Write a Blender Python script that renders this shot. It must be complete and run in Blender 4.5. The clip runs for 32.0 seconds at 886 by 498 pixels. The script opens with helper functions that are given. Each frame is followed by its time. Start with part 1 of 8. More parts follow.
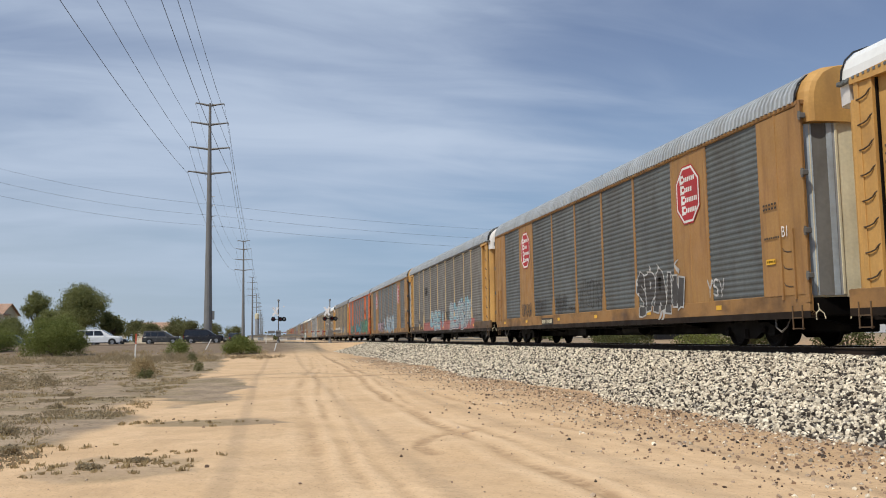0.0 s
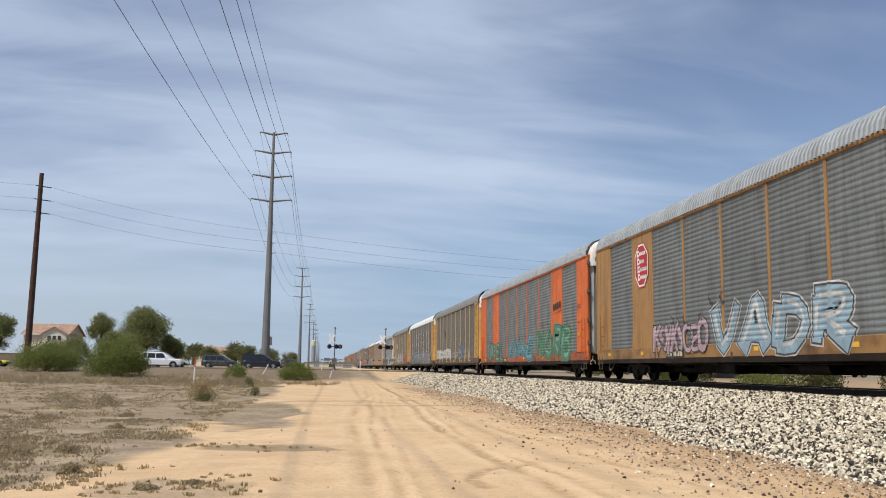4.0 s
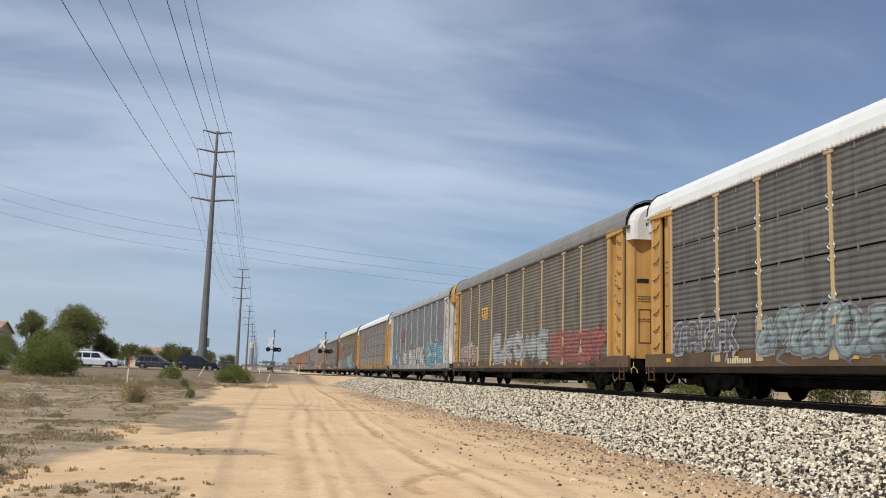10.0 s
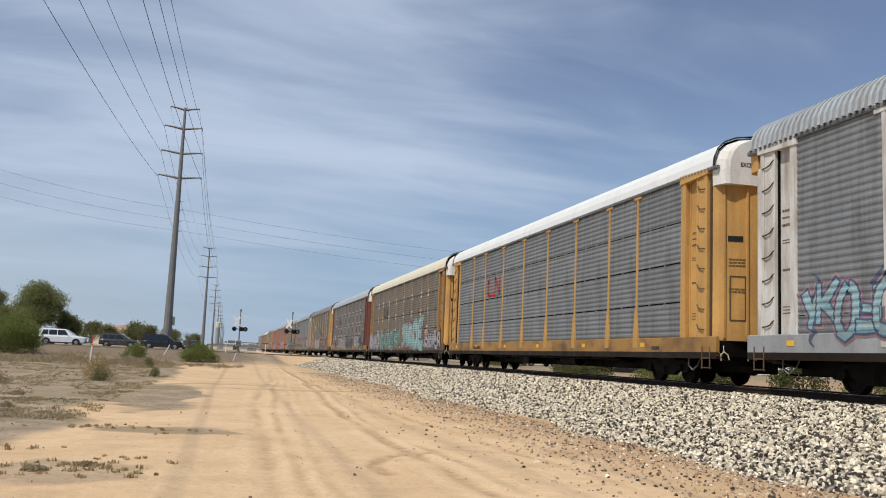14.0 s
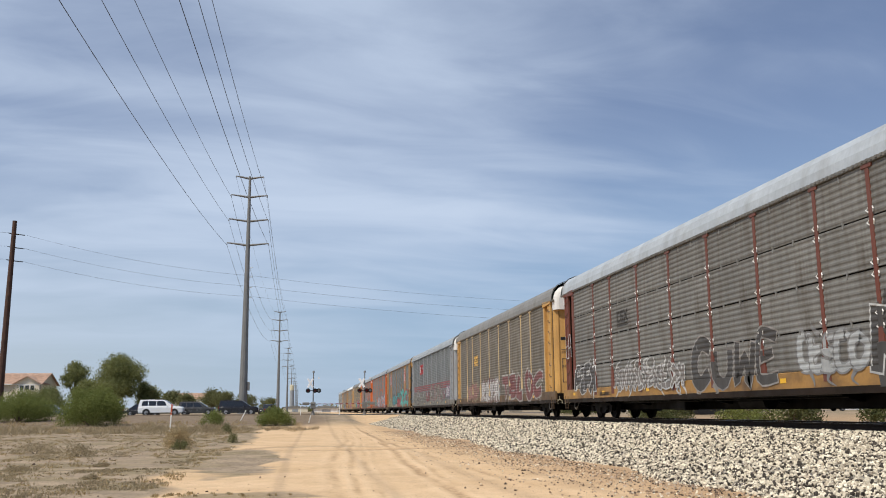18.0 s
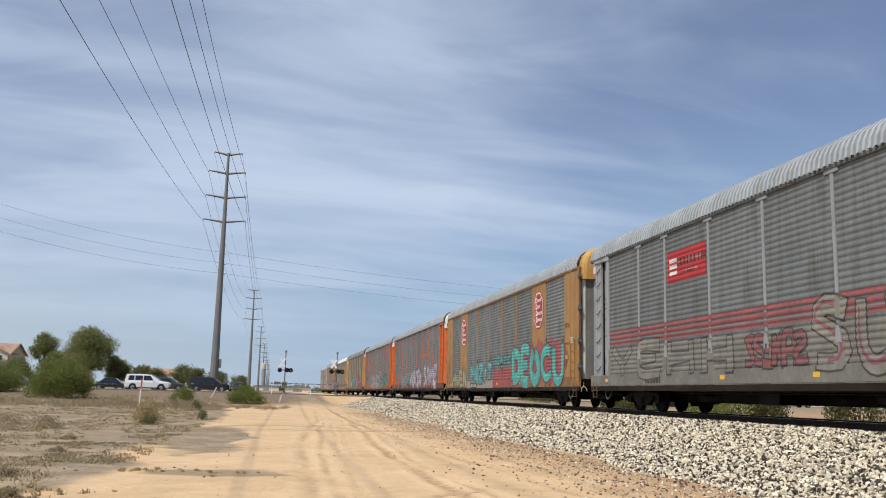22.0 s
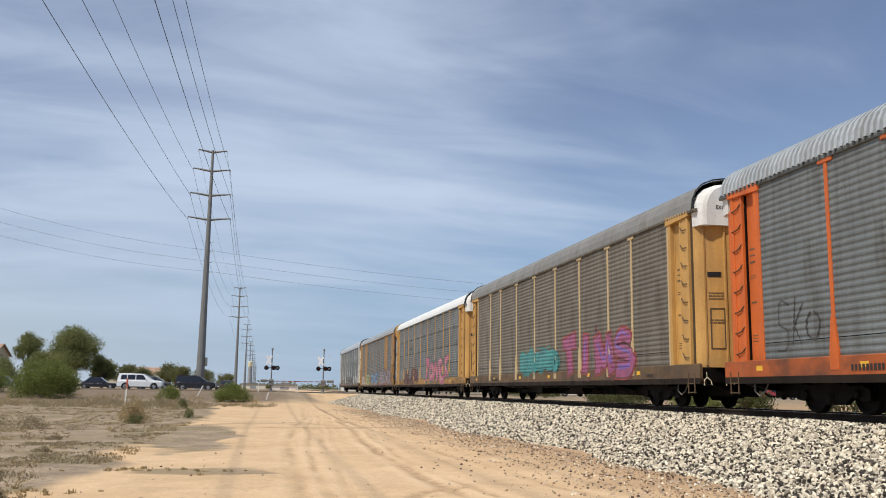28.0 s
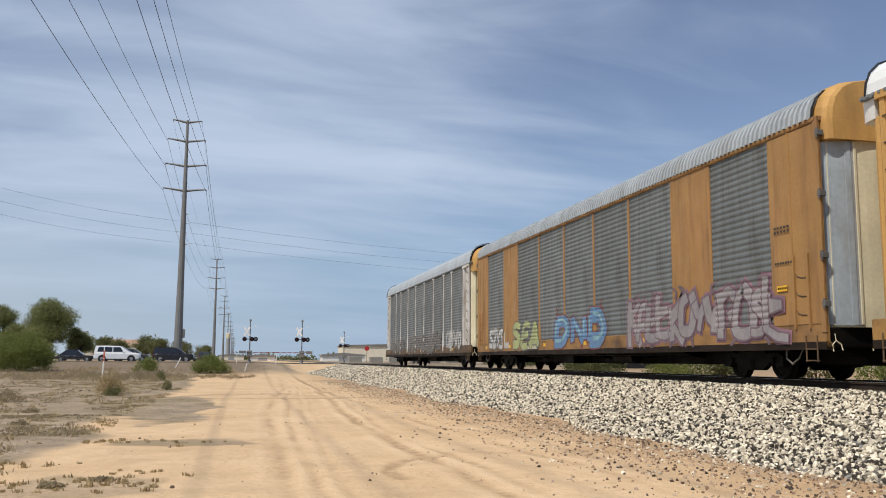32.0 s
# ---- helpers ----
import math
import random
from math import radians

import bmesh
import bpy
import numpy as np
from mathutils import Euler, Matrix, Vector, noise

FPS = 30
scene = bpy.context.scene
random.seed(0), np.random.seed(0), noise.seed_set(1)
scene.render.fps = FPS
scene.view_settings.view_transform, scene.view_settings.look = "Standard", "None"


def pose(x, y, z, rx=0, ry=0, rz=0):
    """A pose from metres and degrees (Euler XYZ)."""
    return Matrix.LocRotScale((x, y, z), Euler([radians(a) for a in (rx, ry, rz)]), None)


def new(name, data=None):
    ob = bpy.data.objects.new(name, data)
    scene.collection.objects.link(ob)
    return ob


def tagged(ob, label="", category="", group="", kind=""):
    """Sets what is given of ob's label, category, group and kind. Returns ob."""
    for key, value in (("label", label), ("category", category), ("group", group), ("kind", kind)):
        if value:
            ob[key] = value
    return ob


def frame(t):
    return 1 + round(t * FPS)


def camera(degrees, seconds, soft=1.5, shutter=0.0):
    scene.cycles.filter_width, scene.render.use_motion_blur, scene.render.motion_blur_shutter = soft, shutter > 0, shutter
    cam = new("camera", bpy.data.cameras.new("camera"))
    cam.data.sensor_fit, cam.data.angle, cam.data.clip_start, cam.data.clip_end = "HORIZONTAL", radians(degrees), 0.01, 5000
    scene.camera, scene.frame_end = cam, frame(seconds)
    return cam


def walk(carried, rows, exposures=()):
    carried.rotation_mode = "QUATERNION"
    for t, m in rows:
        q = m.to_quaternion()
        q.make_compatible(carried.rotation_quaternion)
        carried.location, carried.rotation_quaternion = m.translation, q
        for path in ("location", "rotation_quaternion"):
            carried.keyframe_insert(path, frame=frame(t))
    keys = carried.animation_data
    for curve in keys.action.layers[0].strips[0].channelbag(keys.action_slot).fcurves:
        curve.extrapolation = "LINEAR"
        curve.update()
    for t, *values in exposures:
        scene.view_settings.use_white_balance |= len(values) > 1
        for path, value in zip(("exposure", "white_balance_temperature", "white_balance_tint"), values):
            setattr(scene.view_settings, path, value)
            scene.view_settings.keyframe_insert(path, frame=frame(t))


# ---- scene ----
cam = camera(53.3, 32.0, soft=1.0)
EXPOSURES = ((0, -0.23), (1, -0.14), (3, -0.10), (6, -0.10), (8, -0.12), (9, -0.19), (10, -0.19), (11, -0.11), (12, -0.13), (13, -0.17), (16, -0.21), (17, -0.10), (19, -0.07),
             (22, -0.08), (25, -0.10), (28, -0.10), (29, -0.13), (30, -0.21), (31, -0.23), (32, -0.16))
EYE_HEIGHT = 1.45
PATH = [
    (0, pose(0, 0, 1.45, 95.67, 0.92, -11.17)),
    (0.5, pose(0, 0, 1.45, 95.67, 0.10, -11.37)),
    (1, pose(0, 0, 1.45, 96.00, 0.03, -11.05)),
    (1.5, pose(0, 0, 1.45, 96.67, 0.04, -10.61)),
    (2, pose(0, 0, 1.45, 97.48, -0.05, -9.88)),
    (2.5, pose(0, 0, 1.45, 97.97, -0.27, -9.04)),
    (3, pose(0, 0, 1.45, 98.02, -0.57, -8.23)),
    (3.5, pose(0, 0, 1.45, 97.71, -0.77, -7.68)),
    (5.5, pose(0, 0, 1.45, 97.65, -0.56, -7.70)),
    (6, pose(0, 0, 1.45, 97.64, -0.00, -7.65)),
    (6.5, pose(0, 0, 1.45, 97.58, 0.17, -7.80)),
    (7, pose(0, 0, 1.45, 97.51, 0.07, -8.23)),
    (7.5, pose(0, 0, 1.45, 97.58, -0.25, -8.83)),
    (8, pose(0, 0, 1.45, 97.72, -0.54, -9.35)),
    (8.5, pose(0, 0, 1.45, 97.88, -0.78, -9.75)),
    (9, pose(0, 0, 1.45, 97.96, -0.94, -10.27)),
    (9.5, pose(0, 0, 1.45, 98.08, -1.30, -10.92)),
    (10, pose(0, 0, 1.45, 98.13, -1.76, -11.52)),
    (10.5, pose(0, 0, 1.45, 98.12, -1.88, -11.78)),
    (11, pose(0, 0, 1.45, 97.97, -1.94, -11.72)),
    (11.5, pose(0, 0, 1.45, 97.81, -1.94, -11.55)),
    (12, pose(0, 0, 1.45, 97.65, -1.98, -11.59)),
    (12.5, pose(0, 0, 1.45, 97.55, -2.26, -12.07)),
    (13, pose(0, 0, 1.45, 97.35, -2.42, -12.76)),
    (13.5, pose(0, 0, 1.45, 97.15, -2.68, -13.49)),
    (15.5, pose(0, 0, 1.45, 96.88, -1.44, -13.33)),
    (16, pose(0, 0, 1.45, 97.94, -0.63, -12.59)),
    (16.5, pose(0, 0, 1.45, 99.10, 0.00, -11.72)),
    (17, pose(0, 0, 1.45, 99.79, 0.35, -10.76)),
    (17.5, pose(0, 0, 1.45, 100.09, 0.66, -9.75)),
    (18, pose(0, 0, 1.45, 100.34, 0.46, -8.91)),
    (18.5, pose(0, 0, 1.45, 100.63, 0.17, -8.26)),
    (19, pose(0, 0, 1.45, 100.76, -0.28, -8.08)),
    (19.5, pose(0, 0, 1.45, 100.60, -0.76, -8.31)),
    (20, pose(0, 0, 1.45, 100.23, -1.14, -8.78)),
    (20.5, pose(0, 0, 1.45, 99.88, -1.38, -9.31)),
    (21, pose(0, 0, 1.45, 99.65, -1.54, -9.71)),
    (21.5, pose(0, 0, 1.45, 99.51, -1.48, -10.23)),
    (22, pose(0, 0, 1.45, 99.36, -1.42, -10.75)),
    (22.5, pose(0, 0, 1.45, 99.22, -1.37, -11.20)),
    (23, pose(0, 0, 1.45, 98.95, -1.09, -11.33)),
    (23.5, pose(0, 0, 1.45, 98.76, -1.10, -11.24)),
    (24, pose(0, 0, 1.45, 98.49, -0.84, -10.98)),
    (24.5, pose(0, 0, 1.45, 98.40, -0.89, -10.92)),
    (25, pose(0, 0, 1.45, 98.28, -0.88, -10.91)),
    (25.5, pose(0, 0, 1.45, 98.13, -0.91, -10.96)),
    (27.5, pose(0, 0, 1.45, 98.97, -0.88, -11.45)),
    (28, pose(0, 0, 1.45, 99.12, -0.82, -11.57)),
    (28.5, pose(0, 0, 1.45, 98.99, -0.66, -11.44)),
    (29, pose(0, 0, 1.45, 98.71, -0.46, -11.13)),
    (29.5, pose(0, 0, 1.45, 98.52, -0.40, -10.88)),
    (30, pose(0, 0, 1.45, 98.33, -0.29, -10.84)),
    (30.5, pose(0, 0, 1.45, 98.17, -0.25, -11.15)),
    (31, pose(0, 0, 1.45, 97.96, -0.29, -11.69)),
    (31.5, pose(0, 0, 1.45, 97.64, -0.35, -12.29)),
    (32, pose(0, 0, 1.45, 97.21, -0.37, -12.95)),
]
walk(cam, PATH, EXPOSURES)
# ---------------------------------------------------------------- light
SUN_DIR = Vector((-0.46, -0.33, 0.82)).normalized()      # from the ground towards the sun
sun = new("sun", bpy.data.lights.new("sun", "SUN"))
sun.data.energy, sun.data.angle, sun.data.color = 4.3, radians(0.53), (1.0, 0.94, 0.84)
sun.matrix_world = SUN_DIR.to_track_quat("Z", "Y").to_matrix().to_4x4()


def make_world():
    w = bpy.data.worlds.new("desert_sky")
    w.use_nodes = True
    nt = w.node_tree
    nt.nodes.clear()
    out = nt.nodes.new("ShaderNodeOutputWorld")
    bg = nt.nodes.new("ShaderNodeBackground")
    sky = nt.nodes.new("ShaderNodeTexSky")
    sky.sky_type, sky.sun_disc = "NISHITA", False
    sky.sun_elevation = math.asin(SUN_DIR.z)
    sky.sun_rotation = math.atan2(SUN_DIR.x, SUN_DIR.y)
    sky.air_density, sky.dust_density, sky.ozone_density = 1.0, 0.25, 2.0
    co = nt.nodes.new("ShaderNodeTexCoord")
    sep = nt.nodes.new("ShaderNodeSeparateXYZ")
    nt.links.new(co.outputs["Generated"], sep.inputs[0])

    def m(op, a, b=None, c=None):
        n = nt.nodes.new("ShaderNodeMath")
        n.operation = op
        for i, v in enumerate((a, b, c)):
            if v is None:
                continue
            if isinstance(v, (int, float)):
                n.inputs[i].default_value = v
            else:
                nt.links.new(v, n.inputs[i])
        return n.outputs[0]
    x, y, z = sep.outputs
    deep = m("ADD", m("MAXIMUM", z, 0.0), 0.16)
    u, v = m("DIVIDE", x, deep), m("DIVIDE", y, deep)
    comb = nt.nodes.new("ShaderNodeCombineXYZ")
    # streaks run mostly across the view, slightly slanting
    nt.links.new(m("ADD", m("MULTIPLY", u, 0.62), m("MULTIPLY", v, 0.10)), comb.inputs[0])
    nt.links.new(m("SUBTRACT", m("MULTIPLY", v, 1.5), m("MULTIPLY", u, 0.14)), comb.inputs[1])

    def fbm(scale, detail, rough, dist):
        n = nt.nodes.new("ShaderNodeTexNoise")
        n.inputs["Scale"].default_value, n.inputs["Detail"].default_value = scale, detail
        n.inputs["Roughness"].default_value, n.inputs["Distortion"].default_value = rough, dist
        nt.links.new(comb.outputs[0], n.inputs["Vector"])
        return n.outputs["Fac"]
    big, fine = fbm(0.75, 4, 0.5, 0.4), fbm(2.2, 7, 0.55, 0.7)
    # a broad veil hangs over the far end of the line and thins out to the sides
    veil = m("POWER", m("MAXIMUM", m("ADD", m("ADD", m("MULTIPLY", x, 0.134), m("MULTIPLY", y, 0.950)), m("MULTIPLY", z, 0.282)), 0.0), 17.0)
    cover = m("ADD", m("ADD", m("MULTIPLY", big, 0.85), m("MULTIPLY", fine, 0.35)), m("SUBTRACT", m("MULTIPLY", veil, 0.15), m("MULTIPLY", m("SUBTRACT", x, 0.08), 0.15)))
    ramp = nt.nodes.new("ShaderNodeMapRange")
    ramp.interpolation_type = "SMOOTHSTEP"
    ramp.inputs[1].default_value, ramp.inputs[2].default_value = CLOUD_LO, CLOUD_HI
    ramp.inputs[3].default_value, ramp.inputs[4].default_value = 0.10, CLOUD_MAX
    nt.links.new(cover, ramp.inputs[0])
    low = nt.nodes.new("ShaderNodeMapRange")
    low.interpolation_type = "SMOOTHSTEP"
    low.inputs[1].default_value, low.inputs[2].default_value, low.inputs[3].default_value, low.inputs[4].default_value = 0.0, 0.20, 0.35, 1.0
    nt.links.new(z, low.inputs[0])
    mix = nt.nodes.new("ShaderNodeMix")
    mix.data_type = "RGBA"
    nt.links.new(m("MULTIPLY", ramp.outputs[0], low.outputs[0]), mix.inputs[0])
    tint = nt.nodes.new("ShaderNodeMix")
    tint.data_type, tint.blend_type = "RGBA", "MULTIPLY"
    tint.inputs[0].default_value = 1.0
    tint.inputs[7].default_value = SKY_TINT
    nt.links.new(sky.outputs[0], tint.inputs[6])
    # the air near the horizon is a clear pale blue
    near = nt.nodes.new("ShaderNodeMapRange")
    near.interpolation_type = "SMOOTHSTEP"
    near.inputs[1].default_value, near.inputs[2].default_value, near.inputs[3].default_value, near.inputs[4].default_value = 0.0, 0.34, 0.85, 0.0
    nt.links.new(z, near.inputs[0])
    blue = nt.nodes.new("ShaderNodeMix")
    blue.data_type = "RGBA"
    side = nt.nodes.new("ShaderNodeMapRange")
    side.interpolation_type = "SMOOTHSTEP"
    side.inputs[1].default_value, side.inputs[2].default_value = -0.34, 0.30
    nt.links.new(x, side.inputs[0])
    air = nt.nodes.new("ShaderNodeMix")
    air.data_type = "RGBA"
    air.inputs[6].default_value, air.inputs[7].default_value = HORIZON_PALE, HORIZON_COL
    nt.links.new(side.outputs[0], air.inputs[0])
    nt.links.new(air.outputs[2], blue.inputs[7])
    nt.links.new(near.outputs[0], blue.inputs[0])
    nt.links.new(tint.outputs[2], blue.inputs[6])
    nt.links.new(blue.outputs[2], mix.inputs[6])
    mix.inputs[7].default_value = CLOUD_COL
    nt.links.new(mix.outputs[2], bg.inputs[0])
    bg.inputs[1].default_value = SKY_STRENGTH
    nt.links.new(bg.outputs[0], out.inputs[0])
    scene.world = w


CLOUD_LO, CLOUD_HI, CLOUD_MAX = 0.475, 0.90, 0.92
CLOUD_COL = (6.25, 7.35, 9.1, 1)
HORIZON_COL = (2.55, 4.30, 6.50, 1)
HORIZON_PALE = (4.80, 5.85, 7.10, 1)
SKY_TINT = (1.0, 0.95, 1.03, 1)
SKY_STRENGTH = 0.098
make_world()

# ---------------------------------------------------------------- materials
MATS = {}


def surface(name, color, rough=0.7, metal=0.0, vary=0.18, scale=3.0, fine=40.0, bump=0.15, bump_scale=60.0, dirt=None,
            dirt_amount=0.0, dirt_scale=(1.0, 1.0, 0.25), random_tone=0.0, two=None, two_scale=1.5, spec=0.4):
    """A paint, metal, stone or soil with tone at two scales, dirt streaks and fine relief."""
    if name in MATS:
        return MATS[name]
    mt = bpy.data.materials.new(name)
    mt.use_nodes = True
    nt = mt.node_tree
    b = nt.nodes["Principled BSDF"]
    b.inputs["Metallic"].default_value = metal
    b.inputs["Specular IOR Level"].default_value = spec
    co = nt.nodes.new("ShaderNodeTexCoord")

    def noise_at(s, detail=4, stretch=None):
        n = nt.nodes.new("ShaderNodeTexNoise")
        n.inputs["Scale"].default_value, n.inputs["Detail"].default_value = s, detail
        if stretch:
            mp = nt.nodes.new("ShaderNodeMapping")
            mp.inputs["Scale"].default_value = stretch
            nt.links.new(co.outputs["Object"], mp.inputs[0])
            nt.links.new(mp.outputs[0], n.inputs["Vector"])
        else:
            nt.links.new(co.outputs["Object"], n.inputs["Vector"])
        return n.outputs["Fac"]

    def remap(v, lo, hi, a, c):
        r = nt.nodes.new("ShaderNodeMapRange")
        r.inputs[1].default_value, r.inputs[2].default_value = lo, hi
        r.inputs[3].default_value, r.inputs[4].default_value = a, c
        nt.links.new(v, r.inputs[0])
        return r.outputs[0]

    def mixed(f, a, c, blend="MIX"):
        n = nt.nodes.new("ShaderNodeMix")
        n.data_type, n.blend_type = "RGBA", blend
        for i, v in ((0, f), (6, a), (7, c)):
            if isinstance(v, (tuple, list)):
                n.inputs[i].default_value = (*v, 1) if len(v) == 3 else v
            elif isinstance(v, (int, float)):
                n.inputs[i].default_value = v
            else:
                nt.links.new(v, n.inputs[i])
        return n.outputs[2]
    col = tuple(color)
    if two:
        col = mixed(remap(noise_at(two_scale, 5), 0.42, 0.60, 0, 1), color, two)
    large = remap(noise_at(scale), 0.3, 0.7, 1 - vary, 1 + vary)
    small = remap(noise_at(fine, 2), 0.3, 0.7, 1 - vary * 0.6, 1 + vary * 0.6)
    tone = nt.nodes.new("ShaderNodeMath")
    tone.operation = "MULTIPLY"
    nt.links.new(large, tone.inputs[0]), nt.links.new(small, tone.inputs[1])
    fac = tone.outputs[0]
    if random_tone:
        info = nt.nodes.new("ShaderNodeObjectInfo")
        r2 = nt.nodes.new("ShaderNodeMath")
        r2.operation = "MULTIPLY"
        nt.links.new(fac, r2.inputs[0])
        nt.links.new(remap(info.outputs["Random"], 0, 1, 1 - random_tone, 1 + random_tone), r2.inputs[1])
        fac = r2.outputs[0]
    comb = nt.nodes.new("ShaderNodeCombineColor")
    for i in range(3):
        nt.links.new(fac, comb.inputs[i])
    col = mixed(1.0, col, comb.outputs[0], "MULTIPLY")
    if dirt:
        f = remap(noise_at(2.2, 6, dirt_scale), 0.45, 0.72, 0, dirt_amount)
        col = mixed(f, col, dirt)
    nt.links.new(col, b.inputs["Base Color"])
    nt.links.new(remap(noise_at(scale * 2.3), 0.3, 0.7, max(rough - 0.12, 0.05), min(rough + 0.12, 1)), b.inputs["Roughness"])
    if bump:
        bn = nt.nodes.new("ShaderNodeBump")
        bn.inputs["Strength"].default_value, bn.inputs["Distance"].default_value = bump, 0.02
        nt.links.new(noise_at(bump_scale, 3), bn.inputs["Height"])
        nt.links.new(bn.outputs[0], b.inputs["Normal"])
    MATS[name] = mt
    return mt


GRIME, RUST = (0.07, 0.052, 0.038), (0.16, 0.062, 0.025)


def paint(name, color, amount=0.5, dirt=GRIME, **kw):
    return surface(name, color, rough=0.6, vary=0.10, scale=0.9, fine=14, bump=0.06, bump_scale=25, dirt=dirt, dirt_amount=amount, **kw)


OCHRE = paint("ochre_paint", (0.345, 0.190, 0.063), 0.70, (0.175, 0.088, 0.036), dirt_scale=(1.0, 1.6, 0.2), two=(0.335, 0.178, 0.062), two_scale=0.5)
YELLOW = paint("yellow_paint", (0.52, 0.295, 0.088), 0.55, (0.25, 0.13, 0.05), dirt_scale=(1.0, 0.9, 0.22))
PALE_YELLOW = paint("faded_yellow_paint", (0.54, 0.40, 0.215), 0.45, (0.25, 0.165, 0.09))
ORANGE = paint("orange_paint", (0.58, 0.125, 0.022), 0.40, (0.20, 0.06, 0.03))
BROWN = paint("oxide_brown_paint", (0.15, 0.045, 0.028), 0.4)
WHITE = paint("white_paint", (0.74, 0.73, 0.70), 0.25, (0.30, 0.24, 0.17))
WORN_WHITE = paint("worn_white_paint", (0.60, 0.585, 0.55), 0.75, (0.22, 0.16, 0.11), dirt_scale=(1.0, 1.2, 0.3))
CREAM = paint("cream_paint", (0.66, 0.60, 0.42), 0.25, (0.28, 0.20, 0.12))
GREYP = paint("grey_paint", (0.30, 0.31, 0.32), 0.35)
# near-black grime, with the shade under the wagons put into its colour
DARKP = paint("shade_black_grime", (0.0045, 0.004, 0.0038), 0.4, (0.012, 0.009, 0.007), spec=0.08)
SILL_GREY = paint("grimy_grey_sill", (0.19, 0.175, 0.15), 0.8, (0.075, 0.055, 0.04))
SILL_DIRT = paint("dirty_sill", (0.130, 0.078, 0.038), 0.95, (0.055, 0.038, 0.026), dirt_scale=(1.0, 0.45, 0.7))
SILL_OCHRE = paint("rust_streaked_ochre_sill", (0.30, 0.160, 0.055), 0.95, (0.075, 0.042, 0.022), dirt_scale=(1.0, 0.45, 0.7))
SILL_YELLOW = paint("grimy_yellow_sill", (0.34, 0.185, 0.055), 0.95, (0.085, 0.05, 0.028), dirt_scale=(1.0, 0.45, 0.7))
SILL_ORANGE = paint("grimy_orange_sill", (0.40, 0.095, 0.022), 0.95, (0.085, 0.04, 0.024), dirt_scale=(1.0, 0.45, 0.7))
# flange colour holds the dark shade below the sill
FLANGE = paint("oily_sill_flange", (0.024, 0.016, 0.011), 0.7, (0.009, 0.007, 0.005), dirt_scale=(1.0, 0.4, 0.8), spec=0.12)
SHEET = surface("galvanised_sheet", (0.160, 0.174, 0.172), rough=0.62, metal=0.15, vary=0.12, scale=0.7, fine=9, bump=0.05,
                dirt=(0.088, 0.080, 0.068), dirt_amount=0.65, dirt_scale=(1.0, 2.4, 0.2), random_tone=0.10)
SHEET_BROWN = surface("weathered_brown_sheet", (0.165, 0.148, 0.118), rough=0.7, metal=0.1, vary=0.14, scale=0.7, fine=9, bump=0.05,
                      dirt=(0.078, 0.058, 0.042), dirt_amount=0.65, dirt_scale=(1.0, 2.4, 0.2), random_tone=0.10)
SHEET_TAN = surface("weathered_tan_sheet", (0.175, 0.170, 0.154), rough=0.7, metal=0.1, vary=0.14, scale=0.7, fine=9, bump=0.05,
                    dirt=(0.095, 0.076, 0.058), dirt_amount=0.65, dirt_scale=(1.0, 2.4, 0.2), random_tone=0.10)
SHEET_DARK = surface("dark_grey_sheet", (0.135, 0.131, 0.120), rough=0.65, metal=0.1, vary=0.12, scale=0.7, fine=9, bump=0.05,
                     dirt=(0.065, 0.054, 0.043), dirt_amount=0.65, dirt_scale=(1.0, 2.4, 0.2), random_tone=0.10)
SHEET_BLUE = surface("cool_grey_sheet", (0.185, 0.198, 0.204), rough=0.6, metal=0.15, vary=0.10, scale=0.7, fine=9, bump=0.05,
                     dirt=(0.10, 0.095, 0.088), dirt_amount=0.6, dirt_scale=(1.0, 2.4, 0.2), random_tone=0.07)
SHEET_SLATE = surface("slate_grey_sheet", (0.112, 0.122, 0.119), rough=0.62, metal=0.15, vary=0.14, scale=0.7, fine=9, bump=0.05, dirt=(0.080, 0.070, 0.058), dirt_amount=0.5, random_tone=0.10)
SHEET_PALE = surface("pale_galvanised_strip", (0.36, 0.41, 0.45), rough=0.5, metal=0.2, vary=0.12, scale=1.5, fine=9, bump=0.03, dirt=(0.20, 0.18, 0.15), dirt_amount=0.5)
ROOF_ZINC = surface("zinc_roof", (0.43, 0.46, 0.475), rough=0.5, metal=0.2, vary=0.10, scale=0.8, fine=8, bump=0.03, dirt=(0.26, 0.25, 0.23), dirt_amount=0.4)
ROOF_GREY = surface("dull_grey_roof", (0.22, 0.215, 0.20), rough=0.65, metal=0.15, vary=0.12, scale=0.8, fine=8, bump=0.03, dirt=(0.14, 0.12, 0.1), dirt_amount=0.4)
ROOF_WHITE = surface("white_roof", (0.70, 0.715, 0.70), rough=0.6, vary=0.03, scale=0.8, fine=8, bump=0.02, dirt=(0.42, 0.41, 0.37), dirt_amount=0.14)
ROOF_CREAM = surface("cream_roof", (0.66, 0.62, 0.48), rough=0.6, vary=0.03, scale=0.8, fine=8, bump=0.02, dirt=(0.40, 0.36, 0.27), dirt_amount=0.15)
# steel and wheels toned down to black for the shade beneath the wagons
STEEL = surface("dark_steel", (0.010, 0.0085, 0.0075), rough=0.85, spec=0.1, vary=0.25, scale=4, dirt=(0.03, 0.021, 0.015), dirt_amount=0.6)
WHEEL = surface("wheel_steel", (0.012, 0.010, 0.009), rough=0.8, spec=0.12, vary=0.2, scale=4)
RAILM = surface("rail_steel", (0.035, 0.025, 0.019), rough=0.8, metal=0.0, spec=0.15, vary=0.2, scale=2)
